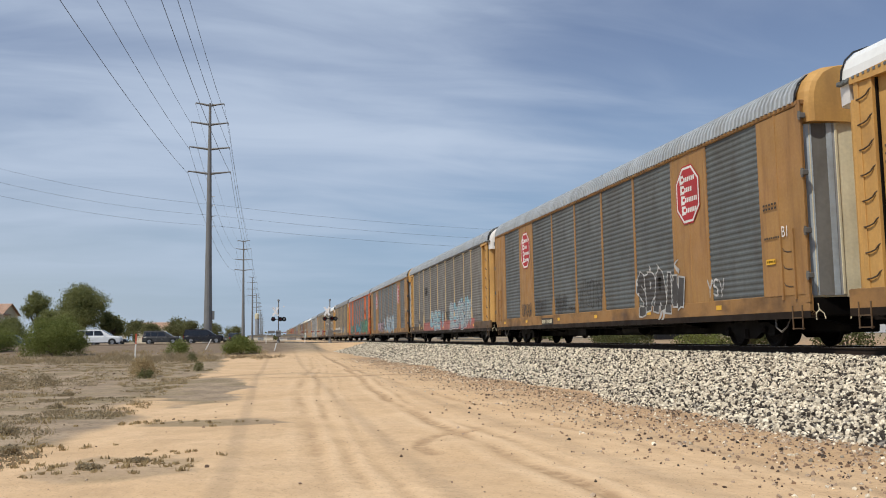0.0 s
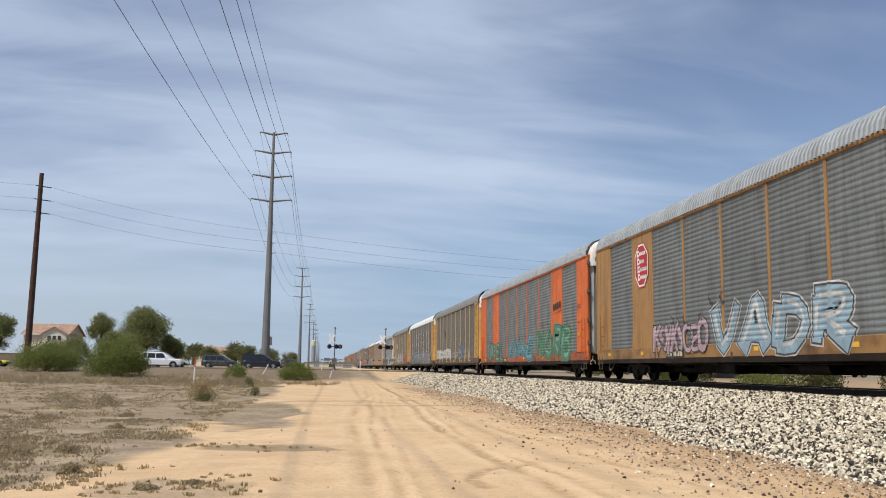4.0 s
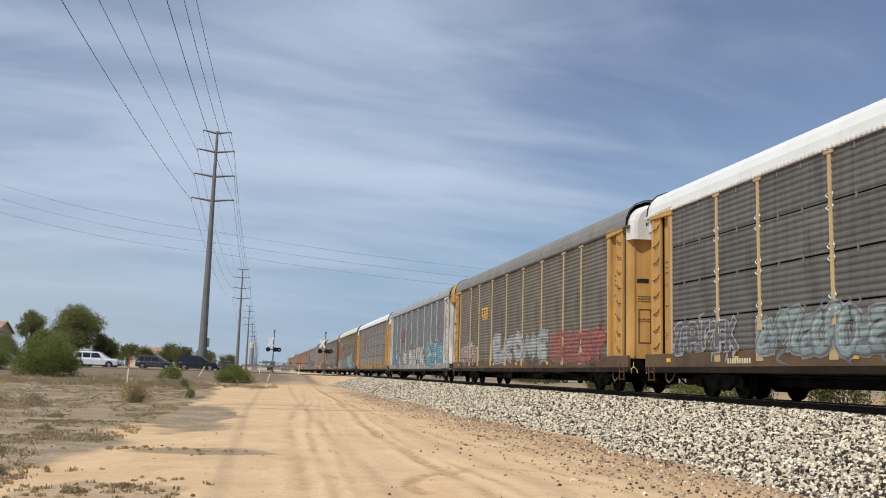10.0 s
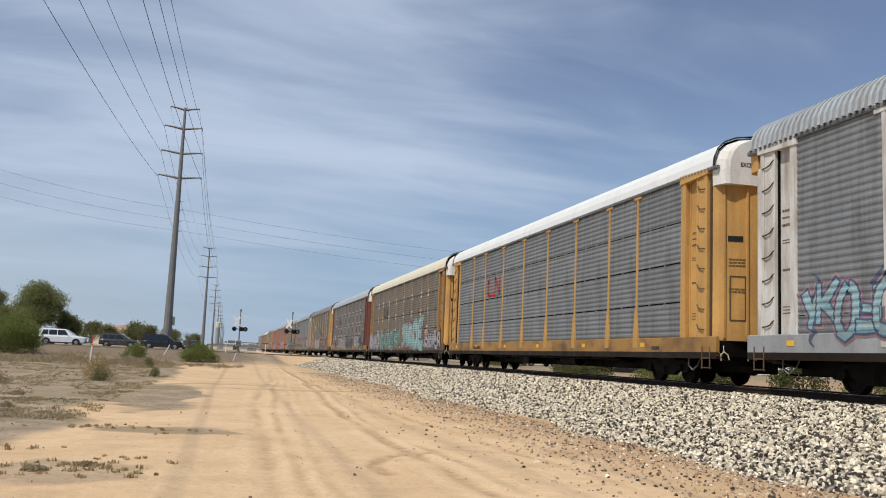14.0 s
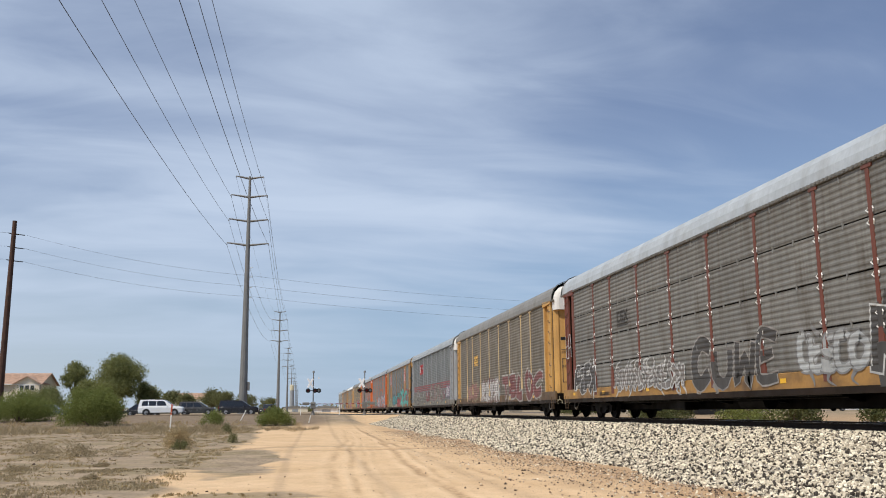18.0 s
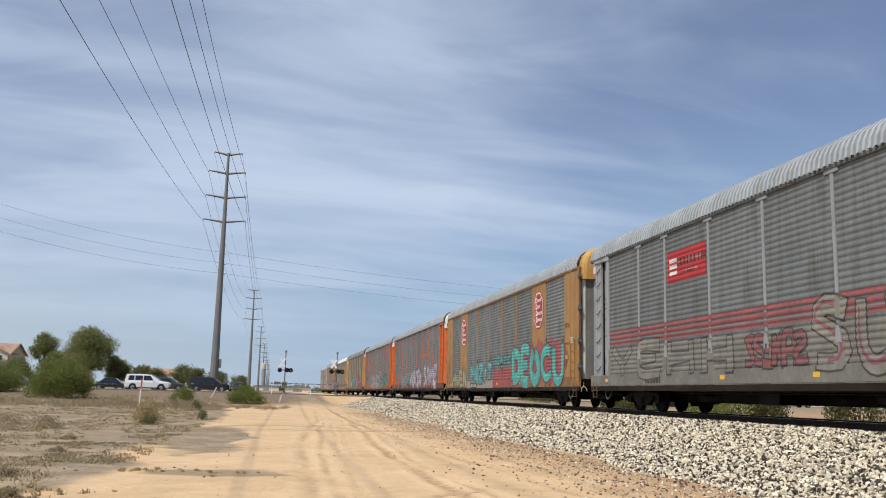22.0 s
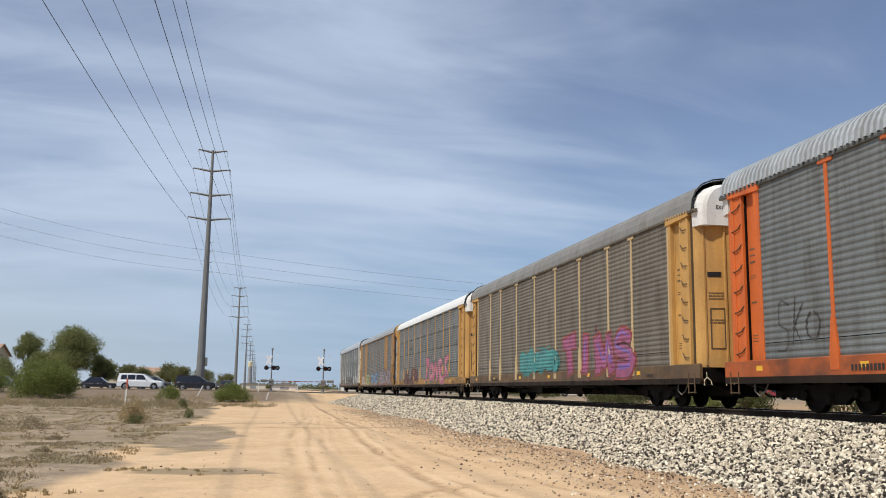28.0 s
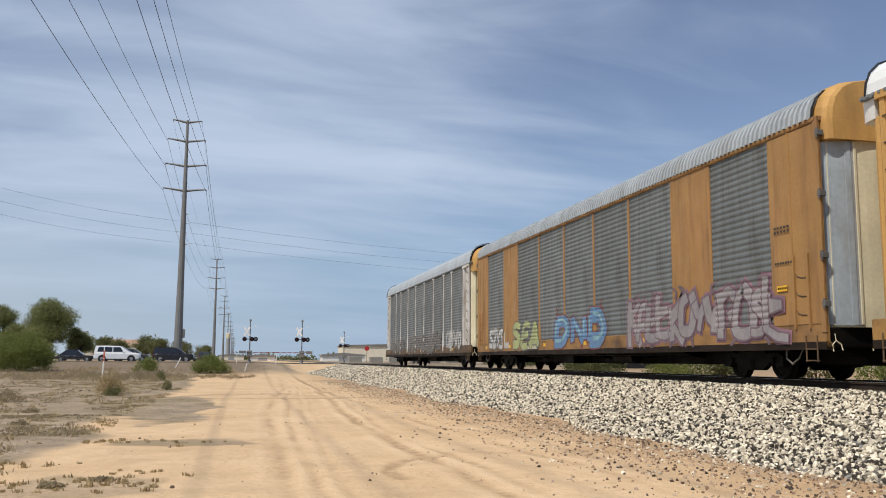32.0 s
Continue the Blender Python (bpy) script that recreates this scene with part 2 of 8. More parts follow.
RAILTOP = surface("polished_rail_head", (0.42, 0.41, 0.40), rough=0.25, metal=0.9, vary=0.1, scale=2, bump=0)
TIE = surface("weathered_timber", (0.075, 0.058, 0.044), rough=0.85, vary=0.3, scale=3, random_tone=0.25)
GALV = surface("weathered_steel_pole", (0.20, 0.195, 0.185), rough=0.6, metal=0.25, vary=0.1, scale=0.6, bump=0.03)
WOODP = surface("creosoted_wood_pole", (0.075, 0.035, 0.022), rough=0.8, vary=0.25, scale=2, dirt_scale=(3, 3, 0.2), dirt=(0.03, 0.018, 0.012), dirt_amount=0.6)
WIRE = surface("aluminium_cable", (0.03, 0.03, 0.033), rough=0.6, metal=0.1, vary=0.05, bump=0)
INSUL = surface("grey_insulator", (0.30, 0.30, 0.31), rough=0.3, vary=0.05, bump=0)
RED = paint("red_enamel", (0.42, 0.025, 0.03), 0.25)
BLACKT = surface("black_enamel", (0.012, 0.012, 0.013), rough=0.5, vary=0.1, bump=0)


# ---------------------------------------------------------------- mesh helpers
class Shape:
    """Vertices and faces gathered piece by piece into one mesh."""

    def __init__(self):
        self.v, self.f = [], []

    def add(self, verts, faces):
        n = len(self.v)
        self.v.extend(verts)
        self.f.extend(tuple(i + n for i in f) for f in faces)
        return self

    def box(self, x0, x1, y0, y1, z0, z1, b=0.0):
        if b <= 0:
            vs = [(x, y, z) for z in (z0, z1) for y in (y0, y1) for x in (x0, x1)]
            return self.add(vs, [(0, 2, 3, 1), (4, 5, 7, 6), (0, 1, 5, 4), (2, 6, 7, 3), (0, 4, 6, 2), (1, 3, 7, 5)])
        b = min(b, (x1 - x0) * 0.45, (y1 - y0) * 0.45, (z1 - z0) * 0.45)
        rings = []
        for z, k in ((z0, b), (z0 + b, 0), (z1 - b, 0), (z1, b)):
            xa, xb, ya, yb = x0 + k, x1 - k, y0 + k, y1 - k
            c = b * 0.6
            rings.append([(xa + c, ya, z), (xb - c, ya, z), (xb, ya + c, z), (xb, yb - c, z), (xb - c, yb, z), (xa + c, yb, z), (xa, yb - c, z), (xa, ya + c, z)])
        return self.loft(rings)

    def loft(self, rings, caps=True, close=True):
        n, k = len(rings[0]), len(rings)
        vs = [p for r in rings for p in r]
        fs = [(a * n + i, a * n + (i + 1) % n, (a + 1) * n + (i + 1) % n, (a + 1) * n + i)
              for a in range(k - 1) for i in range(n if close else n - 1)]
        if caps:
            fs += [tuple(range(n - 1, -1, -1)), tuple((k - 1) * n + i for i in range(n))]
        return self.add(vs, fs)

    def tube(self, path, radii, sides=8, caps=True):
        if isinstance(radii, (int, float)):
            radii = [radii] * len(path)
        pts = [Vector(p) for p in path]
        rings = []
        for i, p in enumerate(pts):
            d = (pts[min(i + 1, len(pts) - 1)] - pts[max(i - 1, 0)]).normalized()
            side = d.orthogonal() if abs(d.z) > 0.9 else d.cross(Vector((0, 0, 1)))
            side.normalize()
            up = side.cross(d)
            rings.append([tuple(p + radii[i] * (math.cos(a) * side + math.sin(a) * up)) for a in (2 * math.pi * j / sides for j in range(sides))])
        return self.loft(rings, caps)

    def prism(self, outline, axis, a, b):
        """An outline of (u, v) pairs pushed along an axis from a to b."""
        def put(u, v, w):
            return {"x": (w, u, v), "y": (u, w, v), "z": (u, v, w)}[axis]
        n = len(outline)
        vs = [put(u, v, a) for u, v in outline] + [put(u, v, b) for u, v in outline]
        return self.add(vs, [tuple(range(n - 1, -1, -1)), tuple(range(n, 2 * n))] + [(i, (i + 1) % n, n + (i + 1) % n, n + i) for i in range(n)])

    def mesh(self, name, smooth=False):
        me = bpy.data.meshes.new(name)
        me.from_pydata([tuple(p) for p in self.v], [], self.f)
        if smooth:
            me.polygons.foreach_set("use_smooth", [True] * len(me.polygons))
        bm = bmesh.new()
        bm.from_mesh(me)
        if len(bm.faces) < 60000:
            bmesh.ops.recalc_face_normals(bm, faces=bm.faces)
        bm.to_mesh(me)
        bm.free()
        return me


CACHE = {}


def shared(key, make, smooth=False):
    if key not in CACHE:
        CACHE[key] = make().mesh(key.split("|")[0], smooth)
    return CACHE[key]


def part(name, shape, material, parent=None, label="", smooth=False, at=None):
    """ONE mesh object under a thing; alike parts share their mesh, the material sits on the object."""
    me = shape if isinstance(shape, bpy.types.Mesh) else shape.mesh(name, smooth)
    if not me.materials:
        me.materials.append(material)
    ob = new(name, me)
    if ob.material_slots[0].material != material:
        ob.material_slots[0].link = "OBJECT"
        ob.material_slots[0].material = material
    if at is not None:
        ob.matrix_basis = at if isinstance(at, Matrix) else Matrix.Translation(at)
    if parent:
        ob.parent = parent
    if label:
        ob["label"] = label
    return ob


def thing(name, m, label, category, group=""):
    ob = new(name)
    ob.matrix_basis = m
    return tagged(ob, label, category, group)


# ---------------------------------------------------------------- ground
def smooth01(v, a, b):
    k = np.clip((v - a) / (b - a), 0, 1)
    return k * k * (3 - 2 * k)


RUT_Y = (-20, 8, 13, 18, 25, 33, 46, 70, 90)
RUTS = [  # wheel tracks: x at the distances RUT_Y, half width, depth
    ((0.4, 0.6, 0.65, 0.7, 0.85, 1.25, 2.3, 3.2, 3.8), 0.14, 0.022), ((0.8, 0.95, 1.0, 1.1, 1.4, 1.75, 2.6, 3.5, 4.0), 0.08, 0.022),
    ((2.95, 2.92, 2.88, 2.86, 2.92, 3.3, 3.95, 4.3, 4.6), 0.13, 0.040), ((3.3, 3.3, 3.25, 3.2, 3.3, 3.7, 4.3, 4.6, 4.9), 0.10, 0.022),
    ((5.4, 4.9, 4.7, 4.5, 4.2, 4.0, 4.0, 4.4, 4.8), 0.12, 0.020),
    ((1.2, 1.24, 1.35, 1.5, 1.8, 2.2, 3.0, 3.7, 4.2), 0.07, 0.016), ((1.65, 1.7, 1.75, 1.85, 2.1, 2.5, 3.2, 3.9, 4.4), 0.07, 0.010)]


def rut_depth(x, y):
    d = np.zeros_like(x)
    fade = 1 - smooth01(y, 60, 85)
    for xs_, w, deep in RUTS:
        cx = np.interp(y, RUT_Y, xs_) + 0.035 * np.sin(y * 0.45 + w * 90) + 0.012 * np.sin(y * 1.7)
        e = np.abs(x - cx)
        k = 0.52 + 0.20 * np.sin(y * 0.8 + xs_[3] * 5) + 0.12 * np.sin(y * 2.9 + xs_[2] * 7)
        d -= deep * k * np.exp(-(e / w) ** 2) * fade
        d += 0.4 * deep * k * np.exp(-((e - 2.0 * w) / w) ** 2) * fade
    # two sunken lines that cross the road and one short turning arc
    for ya, slope, xa, xb, deep in ((38.3, 0.55, -3.0, 4.5, 0.045), (33.3, 0.20, -1.5, 7.5, 0.045)):
        d -= deep * np.exp(-((y - ya - slope * x - 0.2 * np.sin(x)) / 0.35) ** 2) * smooth01(x, xa, xa + 1) * (1 - smooth01(x, xb - 1, xb))
    r = np.hypot(x - 4.2, y - 11.6)
    return d - 0.03 * np.exp(-((r - 2.2) / 0.11) ** 2) * (x < 3.2) * (y > 11.0)


def lumps(x, y):
    return (0.05 * np.sin(x * 0.31 + 1.3) * np.sin(y * 0.23 + 0.4) + 0.03 * np.sin(x * 0.9 + y * 0.37) * np.sin(y * 0.71 - x * 0.2)
            + 0.012 * np.sin(x * 2.7 + 1.1 * np.sin(y * 1.3)) * np.sin(y * 2.1 + x))


def ground_z(x, y):
    x, y = np.asarray(x, float), np.asarray(y, float)
    bank = smooth01(x, 3.5, 7.5) * (1 - smooth01(x, 15.5, 19))
    z = 1.0 * (smooth01(y, 62, 100) * (1 - bank) + smooth01(y, 96, 107) * bank) + lumps(x, y) * (1 - smooth01(y, 70, 98)) * (1 - 0.6 * smooth01(x, 4, 8))
    z = z + 0.10 * smooth01(-x, 4, 14) * (1 - smooth01(y, 70, 98))
    far_side = smooth01(x, 15, 20) * (1 - smooth01(y, 60, 100))
    return z + 0.55 * far_side + rut_depth(x, y)


def spread(near_a, near_b, step, far_a, far_b):
    vals = list(np.arange(near_a, near_b + step / 2, step))
    v, s = near_b, step
    while v < far_b:
        s *= 1.16
        v += s
        vals.append(min(v, far_b))
    v, s = near_a, step
    while v > far_a:
        s *= 1.16
        v -= s
        vals.insert(0, max(v, far_a))
    return np.array(vals)


def grid_mesh(name, xs, ys, zf):
    gx, gy = np.meshgrid(xs, ys)
    gz = zf(gx, gy)
    nx, ny = len(xs), len(ys)
    idx = np.arange(nx * ny).reshape(ny, nx)
    quads = np.stack([idx[:-1, :-1], idx[:-1, 1:], idx[1:, 1:], idx[1:, :-1]], -1).reshape(-1, 4)
    me = bpy.data.meshes.new(name)
    me.from_pydata(np.stack([gx, gy, gz], -1).reshape(-1, 3).tolist(), [], quads.tolist())
    me.polygons.foreach_set("use_smooth", [True] * len(me.polygons))
    return me, gx.ravel(), gy.ravel()


def soft_noise(x, y, s, seed):
    out = np.zeros(len(x))
    for i in range(len(x)):
        out[i] = noise.noise(Vector((x[i] * s, y[i] * s, seed)))
    return out


def build_ground():
    xs = spread(-5.0, 8.0, 0.06, -3200, 3200)
    ys = spread(6.0, 34.0, 0.18, -400, 4600)
    me, x, y = grid_mesh("ground", xs, ys, ground_z)
    near = (np.abs(x) < 120) & (y < 260) & (y > -60)
    n1, n2, n3 = np.zeros(len(x)), np.zeros(len(x)), np.zeros(len(x))
    n1[near] = soft_noise(x[near], y[near], 0.16, 3.0)
    n2[near] = soft_noise(x[near], y[near], 0.55, 9.0)
    n3[near] = soft_noise(x[near], y[near], 1.7, 5.0)
    wob = 2.6 * n1 + 1.3 * n2 + 0.5 * n3
    # the sandy track, the stony verge to its side, the gravelly foot of the ballast
    edge = np.interp(y, (0, 9, 13, 15.5, 18, 20, 24, 32, 37, 46, 60, 75), (-3.6, -3.4, -3.1, -2.7, -2.55, -2.5, -2.6, -2.4, -1.9, -2.2, -2.6, -3.0))
    verge = smooth01(edge + wob * 0.55 - x, -0.25, 0.7)

    def patch(cx, cy, rx, ry):
        return 1 - smooth01(np.hypot((x - cx) / rx, (y - cy) / ry) + 0.4 * n2 + 0.25 * n3, 0.7, 1.0)
    verge = np.maximum(verge, 0.95 * patch(-2.0, 28.5, 1.5, 8.5))
    verge = np.maximum(verge, 0.75 * patch(-0.9, 16.6, 1.7, 0.95))
    verge = np.maximum(verge, 0.6 * patch(-1.7, 11.0, 1.0, 1.5))
    # two narrow bands across the road in the verge's stony colour
    verge = np.maximum(verge, 0.45 * patch(1.0, 36.6, 4.2, 0.8))
    verge = np.maximum(verge, 0.40 * patch(2.2, 33.3, 3.8, 0.6))
    verge = np.where(y > 72, np.maximum(verge, smooth01(y, 72, 84) * (1 - smooth01(x, 4.5, 6.5))), verge)
    verge = np.where(x > 15, np.maximum(verge, smooth01(x, 15, 17)), verge)
    foot = smooth01(x + 0.9 * n2 + 0.5 * n3, 4.3, 7.2) * (1 - smooth01(y, 60, 95))
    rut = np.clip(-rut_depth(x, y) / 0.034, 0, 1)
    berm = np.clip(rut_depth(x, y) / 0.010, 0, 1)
    bank = smooth01(y + 3 * n1, 73, 79) * (1 - smooth01(y, 107, 109)) * (1 - smooth01(x + 2 * n1, 0.5, 3.0))
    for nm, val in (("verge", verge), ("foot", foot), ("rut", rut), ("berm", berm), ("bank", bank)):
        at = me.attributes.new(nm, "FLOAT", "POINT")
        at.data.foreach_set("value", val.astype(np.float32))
    mt = bpy.data.materials.new("desert_soil")
    mt.use_nodes = True
    nt = mt.node_tree
    b = nt.nodes["Principled BSDF"]
    b.inputs["Roughness"].default_value = 0.95
    b.inputs["Specular IOR Level"].default_value = 0.15
    co = nt.nodes.new("ShaderNodeTexCoord")

    def nz(s, d=4, kind="ShaderNodeTexNoise"):
        n = nt.nodes.new(kind)
        n.inputs["Scale"].default_value = s
        if kind == "ShaderNodeTexNoise":
            n.inputs["Detail"].default_value = d
        nt.links.new(co.outputs["Object"], n.inputs["Vector"])
        return n.outputs[0]

    def rng(v, lo, hi, a=0.0, c=1.0):
        r = nt.nodes.new("ShaderNodeMapRange")
        r.inputs[1].default_value, r.inputs[2].default_value, r.inputs[3].default_value, r.inputs[4].default_value = lo, hi, a, c
        nt.links.new(v, r.inputs[0])
        return r.outputs[0]

    def mx(f, a, c, blend="MIX"):
        n = nt.nodes.new("ShaderNodeMix")
        n.data_type, n.blend_type = "RGBA", blend
        for i, v in ((0, f), (6, a), (7, c)):
            if isinstance(v, tuple):
                n.inputs[i].default_value = (*v, 1)
            elif isinstance(v, (int, float)):
                n.inputs[i].default_value = v
            else:
                nt.links.new(v, n.inputs[i])
        return n.outputs[2]

    def attr(nm):
        a = nt.nodes.new("ShaderNodeAttribute")
        a.attribute_name = nm
        return a.outputs["Fac"]
    sand = mx(rng(nz(0.35), 0.35, 0.65), SAND_A, SAND_B)
    sand = mx(rng(nz(3.1, 6), 0.42, 0.72, 0, 0.6), sand, SAND_C)
    sand = mx(rng(nz(0.9, 8), 0.50, 0.66, 0, 0.35), sand, (0.42, 0.29, 0.17))
    # sand is darker where ruts sink and paler on their raised edges
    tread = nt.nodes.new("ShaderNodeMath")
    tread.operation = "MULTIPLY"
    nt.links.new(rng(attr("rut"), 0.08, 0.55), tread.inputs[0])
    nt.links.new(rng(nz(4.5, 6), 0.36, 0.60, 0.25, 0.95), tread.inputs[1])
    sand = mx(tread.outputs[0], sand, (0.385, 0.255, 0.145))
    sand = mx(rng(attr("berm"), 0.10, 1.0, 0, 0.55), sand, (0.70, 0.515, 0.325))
    stony = mx(rng(nz(0.9, 6), 0.4, 0.62), (0.265, 0.205, 0.145), (0.385, 0.298, 0.205))
    stony = mx(rng(nz(0.42, 7), 0.46, 0.58, 0, 0.75), stony, mx(rng(nz(5.0, 6), 0.40, 0.62), (0.185, 0.150, 0.082), (0.285, 0.228, 0.132)))
    stony = mx(rng(nz(9.0, 5), 0.52, 0.66), stony, (0.20, 0.155, 0.10))
    col = mx(rng(attr("verge"), 0.15, 0.9), sand, stony)
    col = mx(rng(attr("bank"), 0.1, 0.9, 0, 0.85), col, mx(rng(nz(1.4, 5), 0.4, 0.62), (0.15, 0.11, 0.078), (0.22, 0.165, 0.11)))
    grit = mx(rng(nz(16.0, 5), 0.47, 0.62), (0.45, 0.300, 0.170), (0.30, 0.195, 0.113))
    col = mx(rng(attr("foot"), 0.1, 1.0, 0, 0.8), col, grit)
    speck = rng(nz(34.0, 2), 0.62, 0.70, 0, 0.5)
    col = mx(speck, col, (0.13, 0.085, 0.055))
    fleck = rng(nz(27.0, 1), 0.30, 0.24, 0, 0.3)
    col = mx(fleck, col, (0.55, 0.47, 0.38))
    nt.links.new(col, b.inputs["Base Color"])
    bn = nt.nodes.new("ShaderNodeBump")
    bn.inputs["Strength"].default_value, bn.inputs["Distance"].default_value = 0.6, 0.05
    nt.links.new(nz(7.0, 8), bn.inputs["Height"])
    nt.links.new(bn.outputs[0], b.inputs["Normal"])
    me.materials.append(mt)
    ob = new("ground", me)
    tagged(ob, "sandy desert soil with tyre tracks and stony dry verge", "ground", kind="structure")


SAND_A, SAND_B, SAND_C = (0.585, 0.405, 0.235), (0.655, 0.470, 0.288), (0.525, 0.360, 0.212)
build_ground()

# ---------------------------------------------------------------- track
TRACK_X, RAIL_Z = 13.3, 1.07
TOE_X = 7.4


def ballast_z(x, y):
    x, y = np.asarray(x, float), np.asarray(y, float)
    toe = TOE_X - 0.9 * smooth01(y, 55, 110) + 0.25 * np.sin(y * 0.33) + 0.18 * np.sin(y * 0.9 + 1)
    up = np.clip((x - toe) / (11.55 - toe), 0, 1)
    down = np.clip((x - 15.0) / 2.6, 0, 1)
    top = RAIL_Z - 0.20
    z = -0.06 + (top + 0.06) * (up ** 0.92) * (1 - down)
    return np.minimum(z, top) + 0.02 * np.sin(x * 5.1 + y * 3.3) * np.sin(y * 4.7 - x * 2.2) * (up > 0.02)


def build_track():
    xs = np.arange(5.9, 18.01, 0.2)
    ys = np.concatenate([np.arange(-60, 100, 0.5), np.arange(100, 900, 8.0), np.arange(900, 3001, 100.0)])
    me, _, _ = grid_mesh("ballast_bed", xs, ys, ballast_z)
    me.materials.append(surface("ballast_rubble", (0.26, 0.235, 0.20), rough=0.9, vary=0.25, scale=2.0, fine=9, bump=0.9, bump_scale=11,
                                two=(0.09, 0.08, 0.07), two_scale=12))
    tagged(new("ballast_bed", me), "embankment of pale crushed stone under the rails", "ballast", kind="structure")
    section = [(-0.07, 0), (0.07, 0), (0.07, 0.02), (0.012, 0.035), (0.012, 0.125), (0.036, 0.14), (0.036, 0.172), (0.028, 0.18),
               (-0.028, 0.18), (-0.036, 0.172), (-0.036, 0.14), (-0.012, 0.125), (-0.012, 0.035), (-0.07, 0.02)]
    for i, off in enumerate((-0.7525, 0.7525)):
        rail = thing("rail", Matrix.Translation((TRACK_X + off, 0, RAIL_Z - 0.18)), "rusty steel rail with a polished running surface", "rail", "rails of the track")
        rail["kind"] = "structure"
        part("rail_web", Shape().prism(section, "y", -60, 2500), RAILM, rail)
        part("rail_head", Shape().box(-0.026, 0.026, -60, 2500, 0.1805, 0.184), RAILTOP, rail, "polished steel running band")
    me_tie = Shape().box(-1.3, 1.3, -0.115, 0.115, -0.15, 0.0, 0.015).mesh("tie")
    base = thing("sleepers", Matrix.Translation((TRACK_X, 0, RAIL_Z - 0.185)), "row of dark weathered timber sleepers bedded in stone", "sleepers")
    base["kind"] = "structure"
    for i in range(170):
        part("tie", me_tie, TIE, base, at=(random.uniform(-0.05, 0.05), 6 + i * 0.5 + random.uniform(-0.04, 0.04), random.uniform(-0.01, 0.012)))
    far = Shape()
    for i in range(500):
        y = 91 + i * 0.5
        far.box(-1.3, 1.3, y - 0.115, y + 0.115, -0.15, 0.0)
    tagged(part("far_sleepers", far, TIE, base), kind="stuff")


build_track()


def stone_shape(rng_):
    """A broken stone: a jittered octahedron with cut faces."""
    vs = [(1, 0, 0), (-1, 0, 0), (0, 1, 0), (0, -1, 0), (0, 0, 1), (0, 0, -1), (0.62, 0.62, 0.5), (-0.62, 0.6, -0.5), (0.6, -0.62, -0.4), (-0.6, -0.6, 0.55)]
    pts = [Vector(v) * rng_.uniform(0.75, 1.2) for v in vs]
    bm = bmesh.new()
    for p in pts:
        bm.verts.new(p)
    bmesh.ops.convex_hull(bm, input=bm.verts)
    bm.verts.ensure_lookup_table()
    used = [v for v in bm.verts if v.link_faces]
    ix = {v: i for i, v in enumerate(used)}
    out = np.array([v.co[:] for v in used]), [[ix[v] for v in f.verts] for f in bm.faces]
    bm.free()
    return out


def scatter_stones(name, label, category, xs, ys, zs, sizes, material, seed):
    rng_ = random.Random(seed)
    gen = np.random.RandomState(seed)
    kinds = [stone_shape(rng_) for _ in range(9)]
    turns = [np.array(Euler((rng_.uniform(0, 6.3), rng_.uniform(0, 6.3), rng_.uniform(0, 6.3))).to_matrix()) for _ in range(60)]
    pick, turn = gen.randint(0, 9, len(xs)), gen.randint(0, 60, len(xs))
    squash = gen.uniform(0.55, 1.0, (len(xs), 3))
    verts, faces, n = [], [], 0
    for i in range(len(xs)):
        vs, fs = kinds[pick[i]]
        verts.append((vs * squash[i] * sizes[i]) @ turns[turn[i]] + (xs[i], ys[i], zs[i]))
        faces.extend([[a + n, b + n, c + n] for a, b, c in fs])
        n += len(vs)
    me = bpy.data.meshes.new(name)
    me.from_pydata(np.concatenate(verts).tolist(), [], faces)
    me.materials.append(material)
    return tagged(new(name, me), label, category, kind="stuff")


def stone_material(name, lo, hi, dark):
    mt = bpy.data.materials.new(name)
    mt.use_nodes = True
    nt = mt.node_tree
    b = nt.nodes["Principled BSDF"]
    b.inputs["Roughness"].default_value = 0.9
    b.inputs["Specular IOR Level"].default_value = 0.25
    geo = nt.nodes.new("ShaderNodeNewGeometry")
    ramp = nt.nodes.new("ShaderNodeValToRGB")
    el = ramp.color_ramp.elements
    el[0].position, el[0].color = 0.0, (*dark, 1)
    el[1].position, el[1].color = 1.0, (*hi, 1)
    for p, c in ((0.26, dark), (0.33, lo), (0.7, tuple(0.5 * (a + c_) for a, c_ in zip(lo, hi)))):
        e = el.new(p)
        e.color = (*c, 1)
    nt.links.new(geo.outputs["Random Per Island"], ramp.inputs[0])
    n = nt.nodes.new("ShaderNodeTexNoise")
    n.inputs["Scale"].default_value, n.inputs["Detail"].default_value = 45, 4
    co = nt.nodes.new("ShaderNodeTexCoord")
    nt.links.new(co.outputs["Object"], n.inputs["Vector"])
    r = nt.nodes.new("ShaderNodeMapRange")
    r.inputs[1].default_value, r.inputs[2].default_value, r.inputs[3].default_value, r.inputs[4].default_value = 0.3, 0.7, 0.75, 1.15
    nt.links.new(n.outputs[0], r.inputs[0])
    mx = nt.nodes.new("ShaderNodeMix")
    mx.data_type, mx.blend_type = "RGBA", "MULTIPLY"
    mx.inputs[0].default_value = 1
    cc = nt.nodes.new("ShaderNodeCombineColor")
    for i in range(3):
        nt.links.new(r.outputs[0], cc.inputs[i])
    nt.links.new(ramp.outputs[0], mx.inputs[6]), nt.links.new(cc.outputs[0], mx.inputs[7])
    nt.links.new(mx.outputs[2], b.inputs["Base Color"])
    return mt


